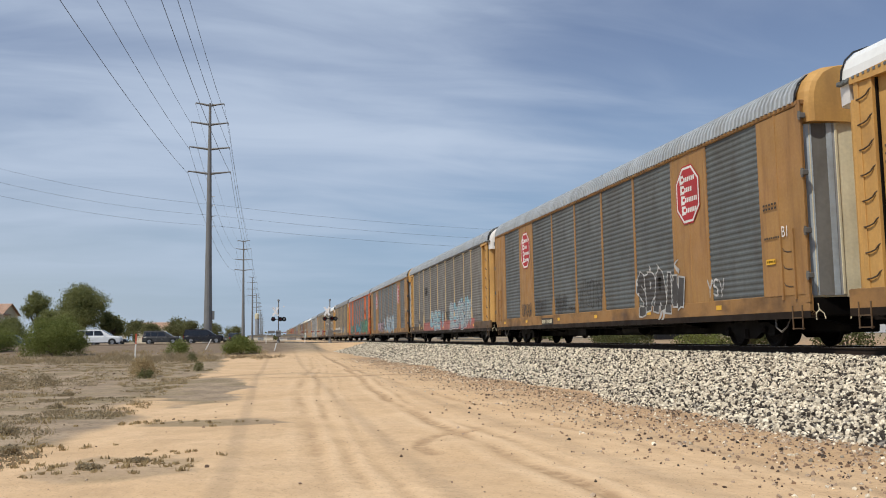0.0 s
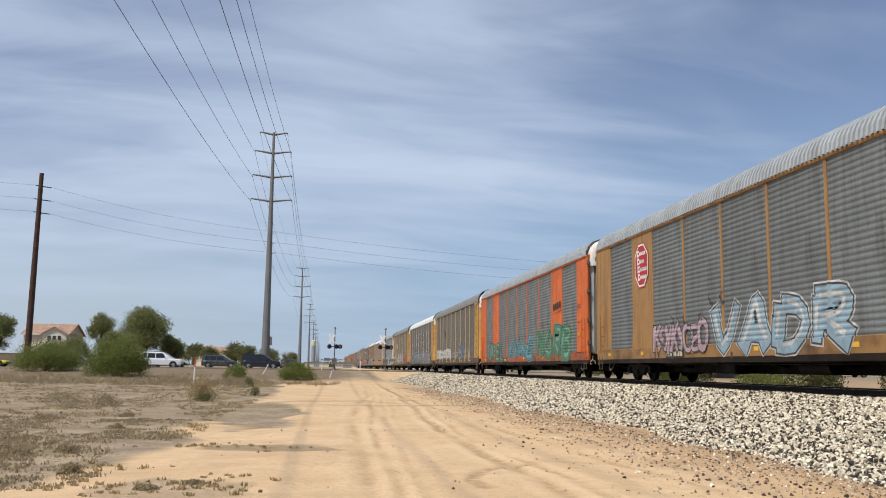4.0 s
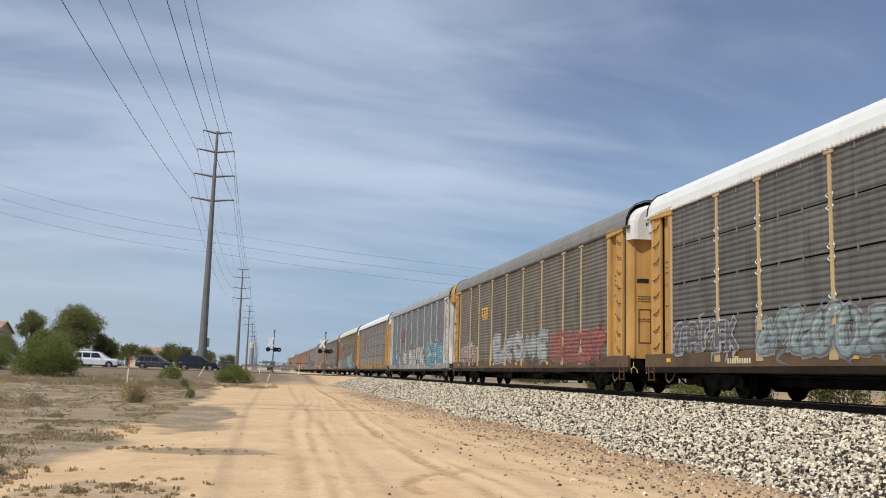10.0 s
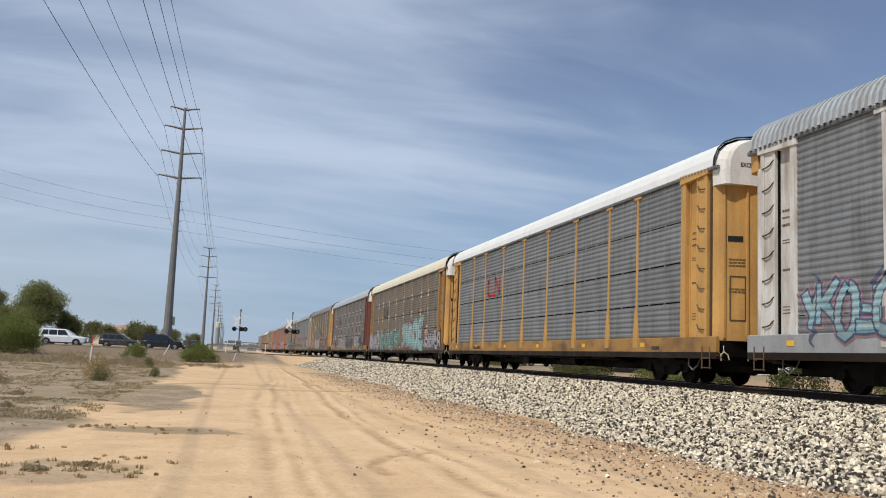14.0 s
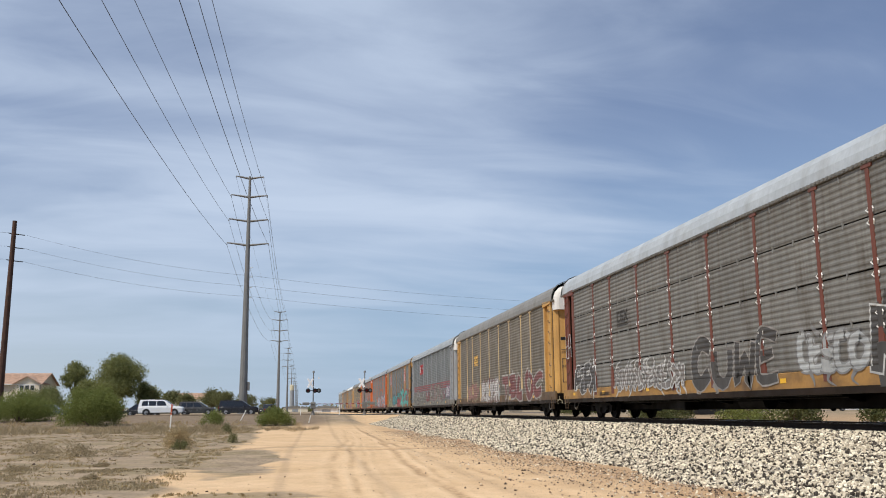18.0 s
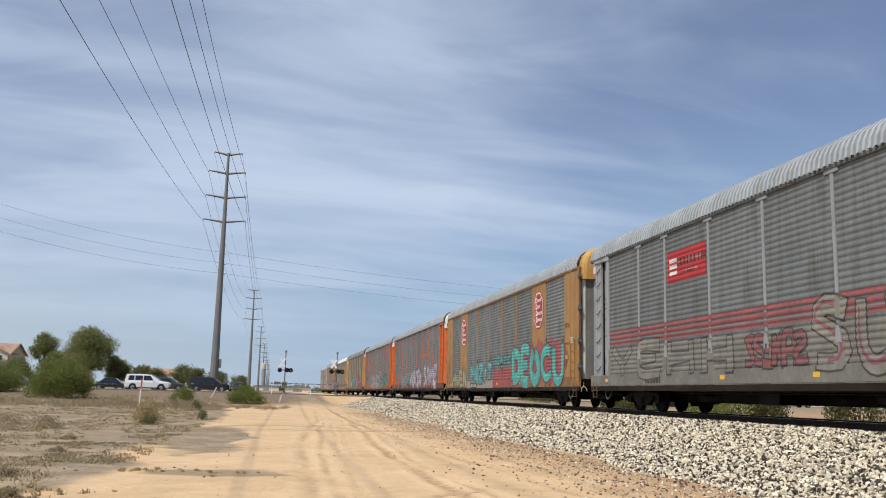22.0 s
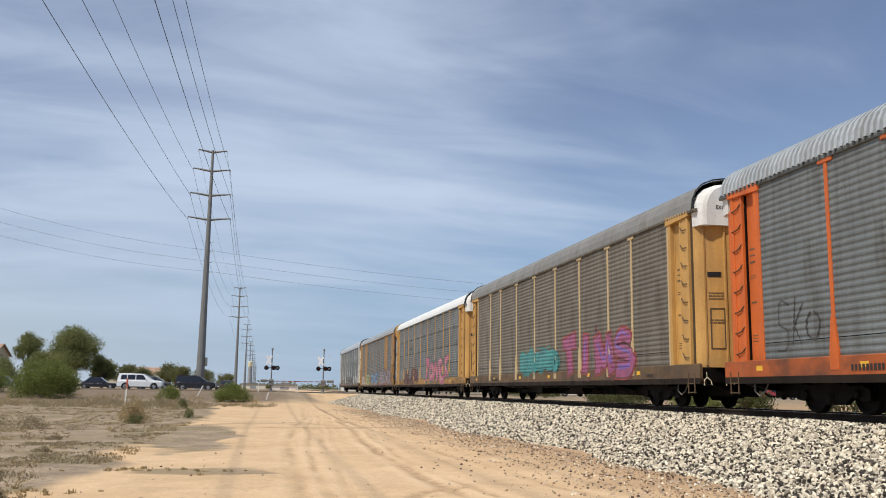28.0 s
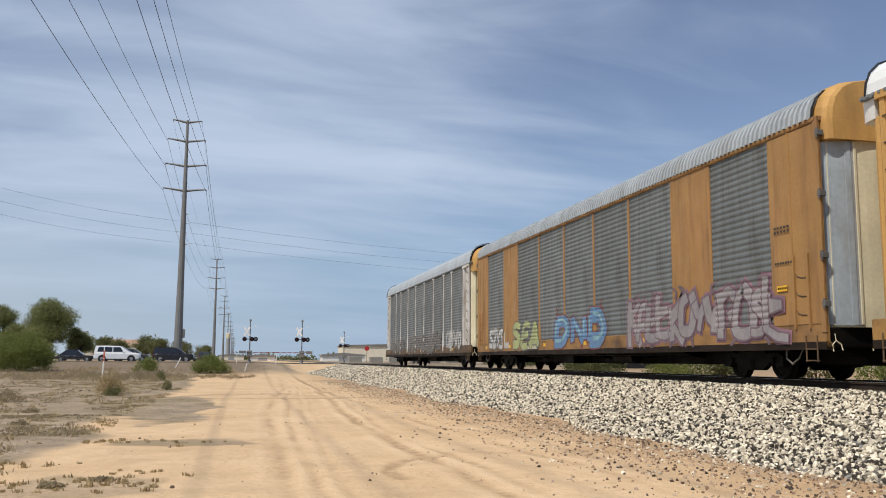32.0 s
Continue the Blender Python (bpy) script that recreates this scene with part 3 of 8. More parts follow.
STONE = stone_material("crushed_pale_stone", (0.47, 0.40, 0.30), (0.93, 0.84, 0.66), (0.060, 0.050, 0.041))
PEBBLE = stone_material("mixed_pebbles", (0.25, 0.165, 0.105), (0.50, 0.40, 0.30), (0.110, 0.076, 0.055))


def build_stones():
    for a, b, n, s0, s1 in ((5, 26, 46000, 0.024, 0.058), (26, 55, 32000, 0.030, 0.066), (55, 108.5, 14000, 0.05, 0.09)):
        g = np.random.RandomState(int(a))
        y = g.uniform(a, b, n)
        x = g.uniform(6.2, 12.3, n)
        toe = TOE_X - 0.9 * smooth01(y, 55, 110) + 0.25 * np.sin(y * 0.33) + 0.18 * np.sin(y * 0.9 + 1)
        ok = x > toe + 0.35 - np.abs(g.normal(0, 0.4, n))
        x, y = x[ok], y[ok]
        scatter_stones("ballast_stones", "loose pale and grey crushed stones on the bank", "stones", x, y, ballast_z(x, y) + g.uniform(-0.012, 0.034, len(x)), g.uniform(s0, s1, len(x)), STONE, int(a))
    g = np.random.RandomState(3)
    y, x = 5 + 60 * g.rand(7500) ** 1.5, 7.5 - np.abs(g.normal(0, 1.4, 7500))
    scatter_stones("foot_gravel", "stray gravel at the foot of the bank", "gravel", x, y, ground_z(x, y) + 0.004, 0.011 + 0.034 * g.rand(7500) ** 2.2, PEBBLE, 3)
    y, x = 6 + 55 * g.rand(1500) ** 1.5, 7.4 - np.abs(g.normal(0, 1.3, 1500))
    scatter_stones("strayed_ballast", "pale stones strayed from the bank onto the sand", "stones", x, y, ground_z(x, y) + 0.006, 0.012 + 0.034 * g.rand(1500) ** 1.8, STONE, 13)
    y, x = 6 + 60 * g.rand(420) ** 1.6, g.uniform(-6, 6.5, 420)
    scatter_stones("track_pebbles", "scattered small dark clods and pebbles on sand", "pebbles", x, y, ground_z(x, y) + 0.004, 0.010 + 0.03 * g.rand(420) ** 3, PEBBLE, 5)
    y, x = 12 + 60 * g.rand(2600) ** 1.4, -5.5 - 20 * g.rand(2600)
    scatter_stones("verge_clods", "dark clods and stones on the dry verge", "clods", x, y, ground_z(x, y) + 0.004, 0.012 + 0.05 * g.rand(2600) ** 3, PEBBLE, 7)


build_stones()

# ---------------------------------------------------------------- the train
PITCH, SPEED = 28.6, 16.18
XP, XPOST, XSILL = 1.55, 1.570, 1.58        # half widths: sheet, post face, sill face
XFOOT = 1.590                              # flared feet of the posts, proud of the sill
Z_SILL, Z_SHEET, Z_EAVE = 0.72, 1.20, 5.46
EDGES = [-11.83, -9.13, -7.10, -4.26, -1.42, 1.42, 4.26, 7.10, 9.13, 11.83]
RIB, DEEP = 0.150, 0.0145
ROOF_LINE = [(1.575, 5.52), (1.54, 5.80), (1.44, 6.06), (1.24, 6.28), (0.90, 6.43), (0.45, 6.50), (0.0, 6.52)]


def rib_x(z):
    """How far the corrugated sheet stands out at height z."""
    k = ((z - Z_SHEET) / RIB) % 1.0
    if k < 0.20:
        return 0.0
    if k < 0.46:
        return DEEP * (k - 0.20) / 0.26
    if k < 0.74:
        return DEEP
    return DEEP * (1 - (k - 0.74) / 0.26)


def rib_heights(z0, z1):
    zs, i = [z0], 0
    while Z_SHEET + i * RIB < z1:
        for k in (0.0, 0.20, 0.46, 0.74):
            z = Z_SHEET + (i + k) * RIB
            if z0 + 0.003 < z < z1 - 0.003:
                zs.append(z)
        i += 1
    return zs + [z1]


def sheet_shape(w, z0, z1, holes):
    s = Shape()
    zs = rib_heights(z0, z1)
    ring = [(-(XP - DEEP) - rib_x(min(max(z, z0 + 0.001), z1 - 0.001)), z) for z in zs]
    back = [(-(XP - 0.045), z1), (-(XP - 0.045), z0)]
    s.prism(ring + back, "y", -w / 2, w / 2)
    return s


def rivet_shape(w):
    """Columns of bolt heads that hold a sheet to its stiffeners."""
    s = Shape()
    for k in (-0.33, -0.02, 0.31):
        for i in range(1, 9):
            z = Z_SHEET + i * RIB * 3.3 + 0.06
            if z < Z_EAVE - 0.1:
                s.box(-XP - 0.006, -XP + 0.012, k * w - 0.012, k * w + 0.012, z - 0.012, z + 0.012)
    return s


def post_shape(style):
    s = Shape()
    if style == "tee":
        s.box(-XPOST, -XP + 0.03, -0.055, 0.055, Z_SHEET - 0.1, Z_EAVE - 0.02, 0.012)
        s.box(-XPOST - 0.012, -XP + 0.03, -0.25, 0.25, Z_EAVE - 0.09, Z_EAVE + 0.02, 0.012)
        flare = [(-0.055, 2.05), (0.055, 2.05), (0.15, 1.30), (0.15, 0.93), (-0.15, 0.93), (-0.15, 1.30)]
        s.prism(flare, "x", -XFOOT, -XP + 0.03)
    elif style == "bar":
        s.box(-XPOST, -XP + 0.03, -0.065, 0.065, Z_SHEET - 0.02, Z_EAVE, 0.012)
        s.prism([(-0.065, 1.95), (0.065, 1.95), (0.15, 1.45), (0.15, 1.10), (-0.15, 1.10), (-0.15, 1.45)], "x", -XPOST - 0.005, -XP + 0.03)
    elif style == "end":
        s.box(-XPOST, -XP + 0.03, -0.05, 0.05, Z_SHEET - 0.02, Z_EAVE, 0.012)
    else:
        s.box(-XPOST, -XP + 0.03, -0.06, 0.06, Z_SHEET - 0.1, Z_EAVE, 0.012)
        s.prism([(-0.06, 2.0), (0.06, 2.0), (0.15, 1.28), (0.15, 0.95), (-0.15, 0.95), (-0.15, 1.28)], "x", -XFOOT, -XP + 0.03)
        s.box(-XPOST - 0.012, -XP + 0.03, -0.17, 0.17, Z_EAVE - 0.09, Z_EAVE + 0.02, 0.012)
    return s


def mirror_x(shape):
    o = Shape()
    o.v = [(-x, y, z) for x, y, z in shape.v]
    o.f = [tuple(reversed(f)) for f in shape.f]
    return o


def roof_shape(half, ribbed, drop):
    s = Shape()
    full = ROOF_LINE + [(-x, z) for x, z in ROOF_LINE[-2::-1]]
    pitch, rise = (0.19, 0.085) if ribbed else (0.34, 0.002)
    ys, lift = [], []
    n = int(2 * half / pitch)
    for i in range(n):
        y = -half + i * 2 * half / n
        for k, l in ((0.0, 0), (0.46, 0), (0.50, 1), (0.95, 1)):
            ys.append(y + k * 2 * half / n)
            lift.append(l * rise)
    ys.append(half)
    lift.append(0)
    rings = []
    for y, l in zip(ys, lift):
        rings.append([(x * (1 + l * 0.55), y, z - drop * (z - 5.52) + l * (0.35 + 0.65 * (1 - abs(x) / 1.58))) for x, z in full])
    s.loft(rings, caps=False, close=False)
    return s


def eave_shape(half):
    s = Shape()
    s.box(-XP - 0.045, -XP + 0.05, -half, half, Z_EAVE, 5.55, 0.012)
    n = int(half * 2 / 0.16)
    for i in range(n):
        y = -half + (i + 0.5) * 2 * half / n
        s.box(-XP - 0.062, -XP - 0.040, y - 0.035, y + 0.035, Z_EAVE + 0.03, Z_EAVE + 0.085)
    return s


def sill_shape(half):
    """Side sill: a deep channel with a lip."""
    s = Shape()
    sec = [(-XSILL, Z_SILL + 0.05), (-XSILL, Z_SHEET), (-XP + 0.02, Z_SHEET + 0.02), (-XP + 0.06, Z_SHEET - 0.05), (-XP + 0.06, Z_SILL + 0.10),
           (-XP + 0.14, Z_SILL + 0.06), (-XP + 0.14, Z_SILL), (-XSILL + 0.02, Z_SILL)]
    s.prism(sec, "y", -half, half)
    return s


def build_underframe(car):
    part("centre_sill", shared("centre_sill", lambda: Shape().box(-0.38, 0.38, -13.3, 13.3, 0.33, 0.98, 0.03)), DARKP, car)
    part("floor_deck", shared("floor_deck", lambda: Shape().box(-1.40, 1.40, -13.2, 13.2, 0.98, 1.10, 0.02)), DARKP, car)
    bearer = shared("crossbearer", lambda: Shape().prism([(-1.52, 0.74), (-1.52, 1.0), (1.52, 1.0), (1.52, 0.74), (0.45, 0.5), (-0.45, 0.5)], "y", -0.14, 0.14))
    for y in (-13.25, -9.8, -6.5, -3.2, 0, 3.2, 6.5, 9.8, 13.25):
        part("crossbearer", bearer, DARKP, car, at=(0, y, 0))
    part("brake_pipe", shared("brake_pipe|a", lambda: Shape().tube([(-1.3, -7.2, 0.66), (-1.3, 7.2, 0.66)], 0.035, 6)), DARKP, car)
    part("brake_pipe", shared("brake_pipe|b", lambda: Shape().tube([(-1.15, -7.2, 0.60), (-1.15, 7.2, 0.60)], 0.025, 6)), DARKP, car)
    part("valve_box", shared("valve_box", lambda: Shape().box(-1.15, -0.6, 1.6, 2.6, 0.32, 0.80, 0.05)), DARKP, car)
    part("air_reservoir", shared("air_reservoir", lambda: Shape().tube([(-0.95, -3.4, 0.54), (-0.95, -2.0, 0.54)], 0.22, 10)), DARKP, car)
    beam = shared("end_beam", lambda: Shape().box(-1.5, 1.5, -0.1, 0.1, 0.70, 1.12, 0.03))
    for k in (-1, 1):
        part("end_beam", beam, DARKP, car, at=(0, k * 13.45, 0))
    hose = shared("brake_hose", lambda: Shape().tube([(-0.95, 0, 0.72), (-1.0, 0.10, 0.48), (-1.0, 0.34, 0.36), (-1.0, 0.55, 0.48), (-0.95, 0.62, 0.72)], 0.022, 6))
    for y in (-12.6, 11.9):
        part("brake_hose", hose, SILL_GREY, car, at=(-0.45, y, 0))


def truck_frame_shape():
    s = Shape()
    side = [(-1.28, 0.30), (-1.28, 0.52), (-1.02, 0.62), (-0.62, 0.60), (-0.35, 0.76), (0.35, 0.76), (0.62, 0.60), (1.02, 0.62), (1.28, 0.52), (1.28, 0.30),
            (1.02, 0.27), (0.80, 0.42), (0.42, 0.20), (-0.42, 0.20), (-0.80, 0.42), (-1.02, 0.27)]
    s.prism(side, "x", -1.06, -0.92)
    s.prism(side, "x", 0.92, 1.06)
    s.box(-1.0, 1.0, -0.22, 0.22, 0.34, 0.56, 0.04)
    return s


def wheelset_shape():
    s = Shape()

    def disc(x0, sgn):
        rings = []
        for dx, r in ((0.0, 0.06), (0.0, 0.11), (0.05, 0.14), (0.05, 0.33), (0.0, 0.36), (0.0, 0.42), (0.11, 0.43), (0.12, 0.455), (0.14, 0.455), (0.14, 0.36), (0.09, 0.33), (0.09, 0.14), (0.14, 0.11), (0.14, 0.06)):
            rings.append([(x0 + sgn * dx, r * math.cos(a), r * math.sin(a)) for a in (2 * math.pi * i / 20 for i in range(20))])
        s.loft(rings)
    disc(-0.84, 1)
    disc(0.84, -1)
    s.tube([(-1.12, 0, 0), (1.12, 0, 0)], 0.085, 10)
    for sx in (-1, 1):
        for i in range(3):
            a = i * 2.094
            s.tube([(sx * 1.10, 0.055 * math.cos(a), 0.055 * math.sin(a)), (sx * 1.145, 0.055 * math.cos(a), 0.055 * math.sin(a))], 0.018, 6)
    return s


def coupler_shape():
    s = Shape()
    s.box(-0.12, 0.12, 13.2, 13.95, 0.62, 0.86, 0.03)
    s.prism([(-0.20, 13.90), (-0.17, 14.32), (-0.02, 14.30), (0.0, 14.18), (0.20, 14.25), (0.22, 13.95)], "z", 0.60, 0.90)
    s.tube([(0.14, 13.6, 0.62), (0.30, 13.9, 0.36), (0.25, 14.25, 0.34)], 0.03, 6)
    return s


def door_shape(z0, z1, reach):
    """Half of the rounded end door: bowed in plan, leaf from the corner to the middle."""
    s = Shape()
    outer = [(-1.50 + 1.50 * (1 - math.cos(a)), 13.30 + reach * math.sin(a)) for a in (math.pi / 2 * i / 9 for i in range(10))]
    inner = [(x * 0.965, y - 0.06) for x, y in outer]
    s.prism(outer + inner[::-1], "z", z0, z1)
    for k in (3, 6):
        x, y = outer[k]
        s.box(x - 0.03, x + 0.03, y - 0.01, y + 0.045, z0 + 0.05, z1 - 0.05, 0.01)
    return s


def door_patch(shape, x0, x1, z0, z1, off=0.008, reach=0.42):
    """A thin plate that follows the bowed end door."""
    xs = [x0 + (x1 - x0) * i / 4 for i in range(5)]
    ys = [13.30 + reach * math.sqrt(max(0.0, 1 - (x / 1.5) ** 2)) for x in xs]
    return shape.prism([(x, y + off) for x, y in zip(xs, ys)] + [(x, y - 0.03) for x, y in zip(xs[::-1], ys[::-1])], "z", z0, z1)


def hatch_shape():
    s = Shape()
    for x0, x1, z0, z1 in ((-1.16, -0.80, 2.72, 2.75), (-1.16, -0.80, 1.62, 1.65), (-1.18, -1.15, 1.62, 2.75), (-0.81, -0.78, 1.62, 2.75)):
        door_patch(s, x0, x1, z0, z1, 0.012)
    return s


def door_lines_shape():
    s = Shape()
    for i, (z, n) in enumerate(((3.15, 5), (3.07, 4), (2.99, 5), (2.40, 3), (2.33, 4))):
        for j in range(n):
            x = -1.20 + 0.42 * j / n
            door_patch(s, x, x + 0.33 / n, z, z + 0.035, 0.010)
    return s


def cut_lever_shape():
    """Pale uncoupling handle hanging under the corner of the wagon."""
    s = Shape()
    s.tube([(-1.38, 13.62, 0.98), (-1.40, 13.68, 0.84), (-1.50, 13.70, 0.76), (-1.50, 13.72, 0.62)], 0.012, 6)
    s.tube([(-1.40, 13.68, 0.84), (-1.30, 13.70, 0.76), (-1.28, 13.72, 0.64)], 0.012, 6)
    return s


def door_cap_shape(reach, sink):
    """Rounded hood over the end door, following the roof."""
    s = Shape()
    rings = []
    for k, shrink in ((0.0, 1.0), (0.35, 0.995), (0.7, 0.97), (0.90, 0.93), (1.0, 0.86)):
        y = 13.30 + (reach + 0.06) * k
        rings.append([(x * shrink * 0.965, y, 5.06 + (z - 5.06) * (0.99 - sink - 0.05 * k * k)) for x, z in
                      [(1.56, 5.06)] + ROOF_LINE + [(-x, z) for x, z in ROOF_LINE[-2::-1]] + [(-1.56, 5.06)]])
    s.loft(rings, caps=True)
    return s


def ladder_rung_shape():
    s = Shape()
    s.tube([(-1.545, 12.60, 0.09), (-1.565, 12.66, 0.06), (-1.578, 12.74, -0.02), (-1.582, 12.88, -0.055), (-1.580, 13.03, -0.06)], 0.016, 6)
    return s


def step_shape():
    s = Shape()
    s.box(-1.60, -1.58, 12.95, 12.98, 0.40, 0.95)
    s.box(-1.60, -1.58, 13.32, 13.35, 0.40, 0.95)
    for z in (0.42, 0.66):
        s.box(-1.61, -1.55, 12.95, 13.35, z, z + 0.025)
    return s


def flip_y(shape):
    o = Shape()
    o.v = [(x, -y, z) for x, y, z in shape.v]
    o.f = [tuple(reversed(f)) for f in shape.f]
    return o


def all_corners(key, make, smooth=False):
    """The four mirror images of a corner piece: near and far side, front and rear."""
    a = make()
    out = []
    for nm, sh in (("lf", flip_y(a)), ("lr", a), ("rf", mirror_x(flip_y(a))), ("rr", mirror_x(a))):
        k = key + "|" + nm
        if k not in CACHE:
            CACHE[k] = sh.mesh(key, smooth)
        out.append(CACHE[k])
    return out


SPIN = None


def build_car(spec):
    """One enclosed auto carrier. spec: kind 'open' (T posts, recessed ladder bays) or 'flush' (plain end panels)."""
    car = thing("autorack_wagon", Matrix.Identity(4), spec["label"], "freight wagon", "wagons of the train")
    flush = spec["kind"] == "flush"
    post_m, sheet_m, roof_m, sill_m, bay_m = spec["post"], spec["sheet"], spec["roof"], spec["sill"], spec.get("bay", spec["post"])
    style = "bar" if flush else spec.get("style", "tee")
    half = 13.62
    build_underframe(car)
    for side in (0, 1):
        f = mirror_x if side else (lambda s: s)
        part("side_sill", shared(f"side_sill|{side}", lambda: f(sill_shape(half))), sill_m, car)
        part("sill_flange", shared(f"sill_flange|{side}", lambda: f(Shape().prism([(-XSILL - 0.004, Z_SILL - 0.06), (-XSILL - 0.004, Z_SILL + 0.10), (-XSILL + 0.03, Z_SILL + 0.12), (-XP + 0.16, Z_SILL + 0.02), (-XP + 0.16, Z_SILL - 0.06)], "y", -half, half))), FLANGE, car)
        part("roof_rail", shared(f"roof_rail|{side}", lambda: f(eave_shape(half))), bay_m if flush else spec.get("eave", sheet_m), car)
        for i in range(9):
            y0, y1 = EDGES[i], EDGES[i + 1]
            w = y1 - y0 - 0.02
            if flush and i in (1, 7):
                def plain(w=w):
                    a, x0, x1 = w / 2, -XP - 0.015, -XP - 0.028
                    front = []
                    for y in (-a + 0.08, 0.0, a - 0.08):
                        front += [(x0, y - 0.04), (x1, y - 0.03), (x1, y + 0.03), (x0, y + 0.04)]
                    return Shape().prism([(-XP + 0.05, -a), (x0, -a)] + front + [(x0, a), (-XP + 0.05, a)], "z", Z_SHEET, Z_EAVE)
                part("plain_panel", shared(f"plain_panel|{side}{i}", lambda: f(plain())), post_m, car, at=(0, (y0 + y1) / 2, 0))
                continue
            cuts = [Z_SHEET, 2.15, 3.22, 4.33, Z_EAVE] if spec.get("seams") else ([Z_SHEET, Z_EAVE] if flush else [Z_SHEET, 1.60, Z_EAVE])
            for z0, z1 in zip(cuts, cuts[1:]):
                g = 0.028 if spec.get("seams") else (0.0 if flush else 0.014)
                part("sheet", shared(f"sheet|{side}{w:.2f}{z0}{z1}", lambda: f(sheet_shape(w, z0 + g, z1 - g / 2, 0))), sheet_m, car, at=(0, (y0 + y1) / 2, 0))
            if side == 0 and spec.get("bolts"):
                tagged(part("rivets", shared(f"rivets|{w:.2f}", lambda: rivet_shape(w)), RIVET, car, at=(0, (y0 + y1) / 2, 0)), kind="stuff")
        # black sheet added behind the side so the gaps look shaded
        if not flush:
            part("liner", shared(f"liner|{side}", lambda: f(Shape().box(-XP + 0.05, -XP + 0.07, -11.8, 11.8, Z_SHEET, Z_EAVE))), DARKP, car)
        for i in range(10):
            end = i in (0, 9)
            key = "end" if end else ("bar" if flush else style)
            part("post", shared(f"post|{key}{side}", lambda: f(post_shape(key))), post_m, car, at=(0, EDGES[i], 0))
    if spec.get("seams"):
        clip = shared("seam_clip", lambda: Shape().box(-XP - 0.012, -XP + 0.03, -0.018, 0.018, -0.085, 0.075))
        for y0, y1 in zip(EDGES, EDGES[1:]):
            for z in (2.15, 3.22, 4.33, Z_EAVE - 0.08):
                for k in ((0.5,) if y1 - y0 < 2.2 else (0.36, 0.70)):
                    part("seam_clip", clip, ROOF_GREY, car, at=(0, y0 + (y1 - y0) * k, z))
    if style == "lug":
        for e in EDGES[1:-1]:
            for z in (2.02, 2.30, 3.10, 3.36, 4.20, 4.47):
                for k in (-1, 1):
                    lug = shared(f"post_lug|{k}", lambda: Shape().tube([(-XP - 0.004, k * 0.075, -0.055), (-XP - 0.03, k * 0.125, 0), (-XP - 0.004, k * 0.075, 0.055)], 0.016, 5))
                    part("post_lug", lug, WHITE, car, "worn white lashing lug", at=(0, e, z))
    ribbed = spec.get("ribbed", False)
    drop = spec.get("drop", 0.17 if ribbed else 0.03)
    part("roof", shared(f"roof|{ribbed}{drop}", lambda: roof_shape(half - 0.15, ribbed, drop)), roof_m, car)
    for k in (-1, 1):
        seal = [(x * 1.012, 13.46 * k, z - drop * (z - 5.52) + 0.03) for x, z in ROOF_LINE + [(-x, z) for x, z in ROOF_LINE[-2::-1]]]
        part("roof_end_seal", shared(f"roof_end_seal|{k}{drop}", lambda: Shape().tube(seal, 0.022, 6)), BLACKT, car, "black rubber edge of the roof")
    # ends
    if flush:
        pieces = (("end_panel", (-XP - 0.03, -XP + 0.05, 11.83, 13.62, Z_SHEET - 0.05, Z_EAVE, 0.02)), ("end_stiffener", (-XP - 0.045, -XP, 12.55, 12.62, Z_SHEET, Z_EAVE, 0.01)),
                  ("corner_post", (-XP - 0.05, -XP, 13.50, 13.64, Z_SHEET - 0.2, Z_EAVE + 0.1, 0.015)))
    else:
        pieces = (("end_panel", (-XP + 0.12, -XP + 0.18, 11.80, 13.30, Z_SHEET - 0.05, Z_EAVE, 0.0)), ("bay_post", (-XPOST, -XP + 0.14, 11.86, 12.02, Z_SHEET - 0.2, Z_EAVE, 0.015)),
                  ("panel_rib", (-XP + 0.09, -XP + 0.13, 12.05, 12.09, Z_SHEET - 0.05, Z_EAVE, 0.006)), ("ladder_stile", (-XP - 0.01, -XP + 0.14, 12.58, 12.66, Z_SHEET - 0.1, Z_EAVE, 0.012)),
                  ("ladder_plate", (-XP + 0.005, -XP + 0.14, 12.66, 12.98, Z_SHEET - 0.1, Z_EAVE, 0.006)), ("corner_post", (-XPOST, -XP + 0.14, 12.98, 13.12, Z_SHEET - 0.2, Z_EAVE, 0.015)))
    for nm, dims in pieces:
        for me in all_corners(nm + ("_flush" if flush else "_open"), lambda: Shape().box(*dims)):
            part(nm, me, bay_m, car)

    def bracket():
        if flush:
            return Shape().box(-XP - 0.05, -XP + 0.1, 11.8, 13.64, Z_EAVE, Z_EAVE + 0.12, 0.02)
        return Shape().prism([(11.75, 5.34), (11.75, 5.58), (13.20, 5.54), (13.20, 5.40)], "x", -XPOST - 0.03, -XP + 0.25)
    for me in all_corners("bracket_flush" if flush else "bracket", bracket):
        part("eave_bracket", me, bay_m, car)
    reach, sink = 0.42, (0.10 if spec["hood"] == WHITE else 0.02)
    d_lo = all_corners("door_flush" if flush else "door", lambda: door_shape(1.12, 5.10, reach))
    for j, me in enumerate(d_lo):
        part("end_door", me, spec["door"], car, "rounded end door leaf")
    for j, me in enumerate((shared(f"cap|f{sink}", lambda: flip_y(door_cap_shape(reach, sink))), shared(f"cap|r{sink}", lambda: door_cap_shape(reach, sink)))):
        part("door_hood", me, spec["hood"], car)
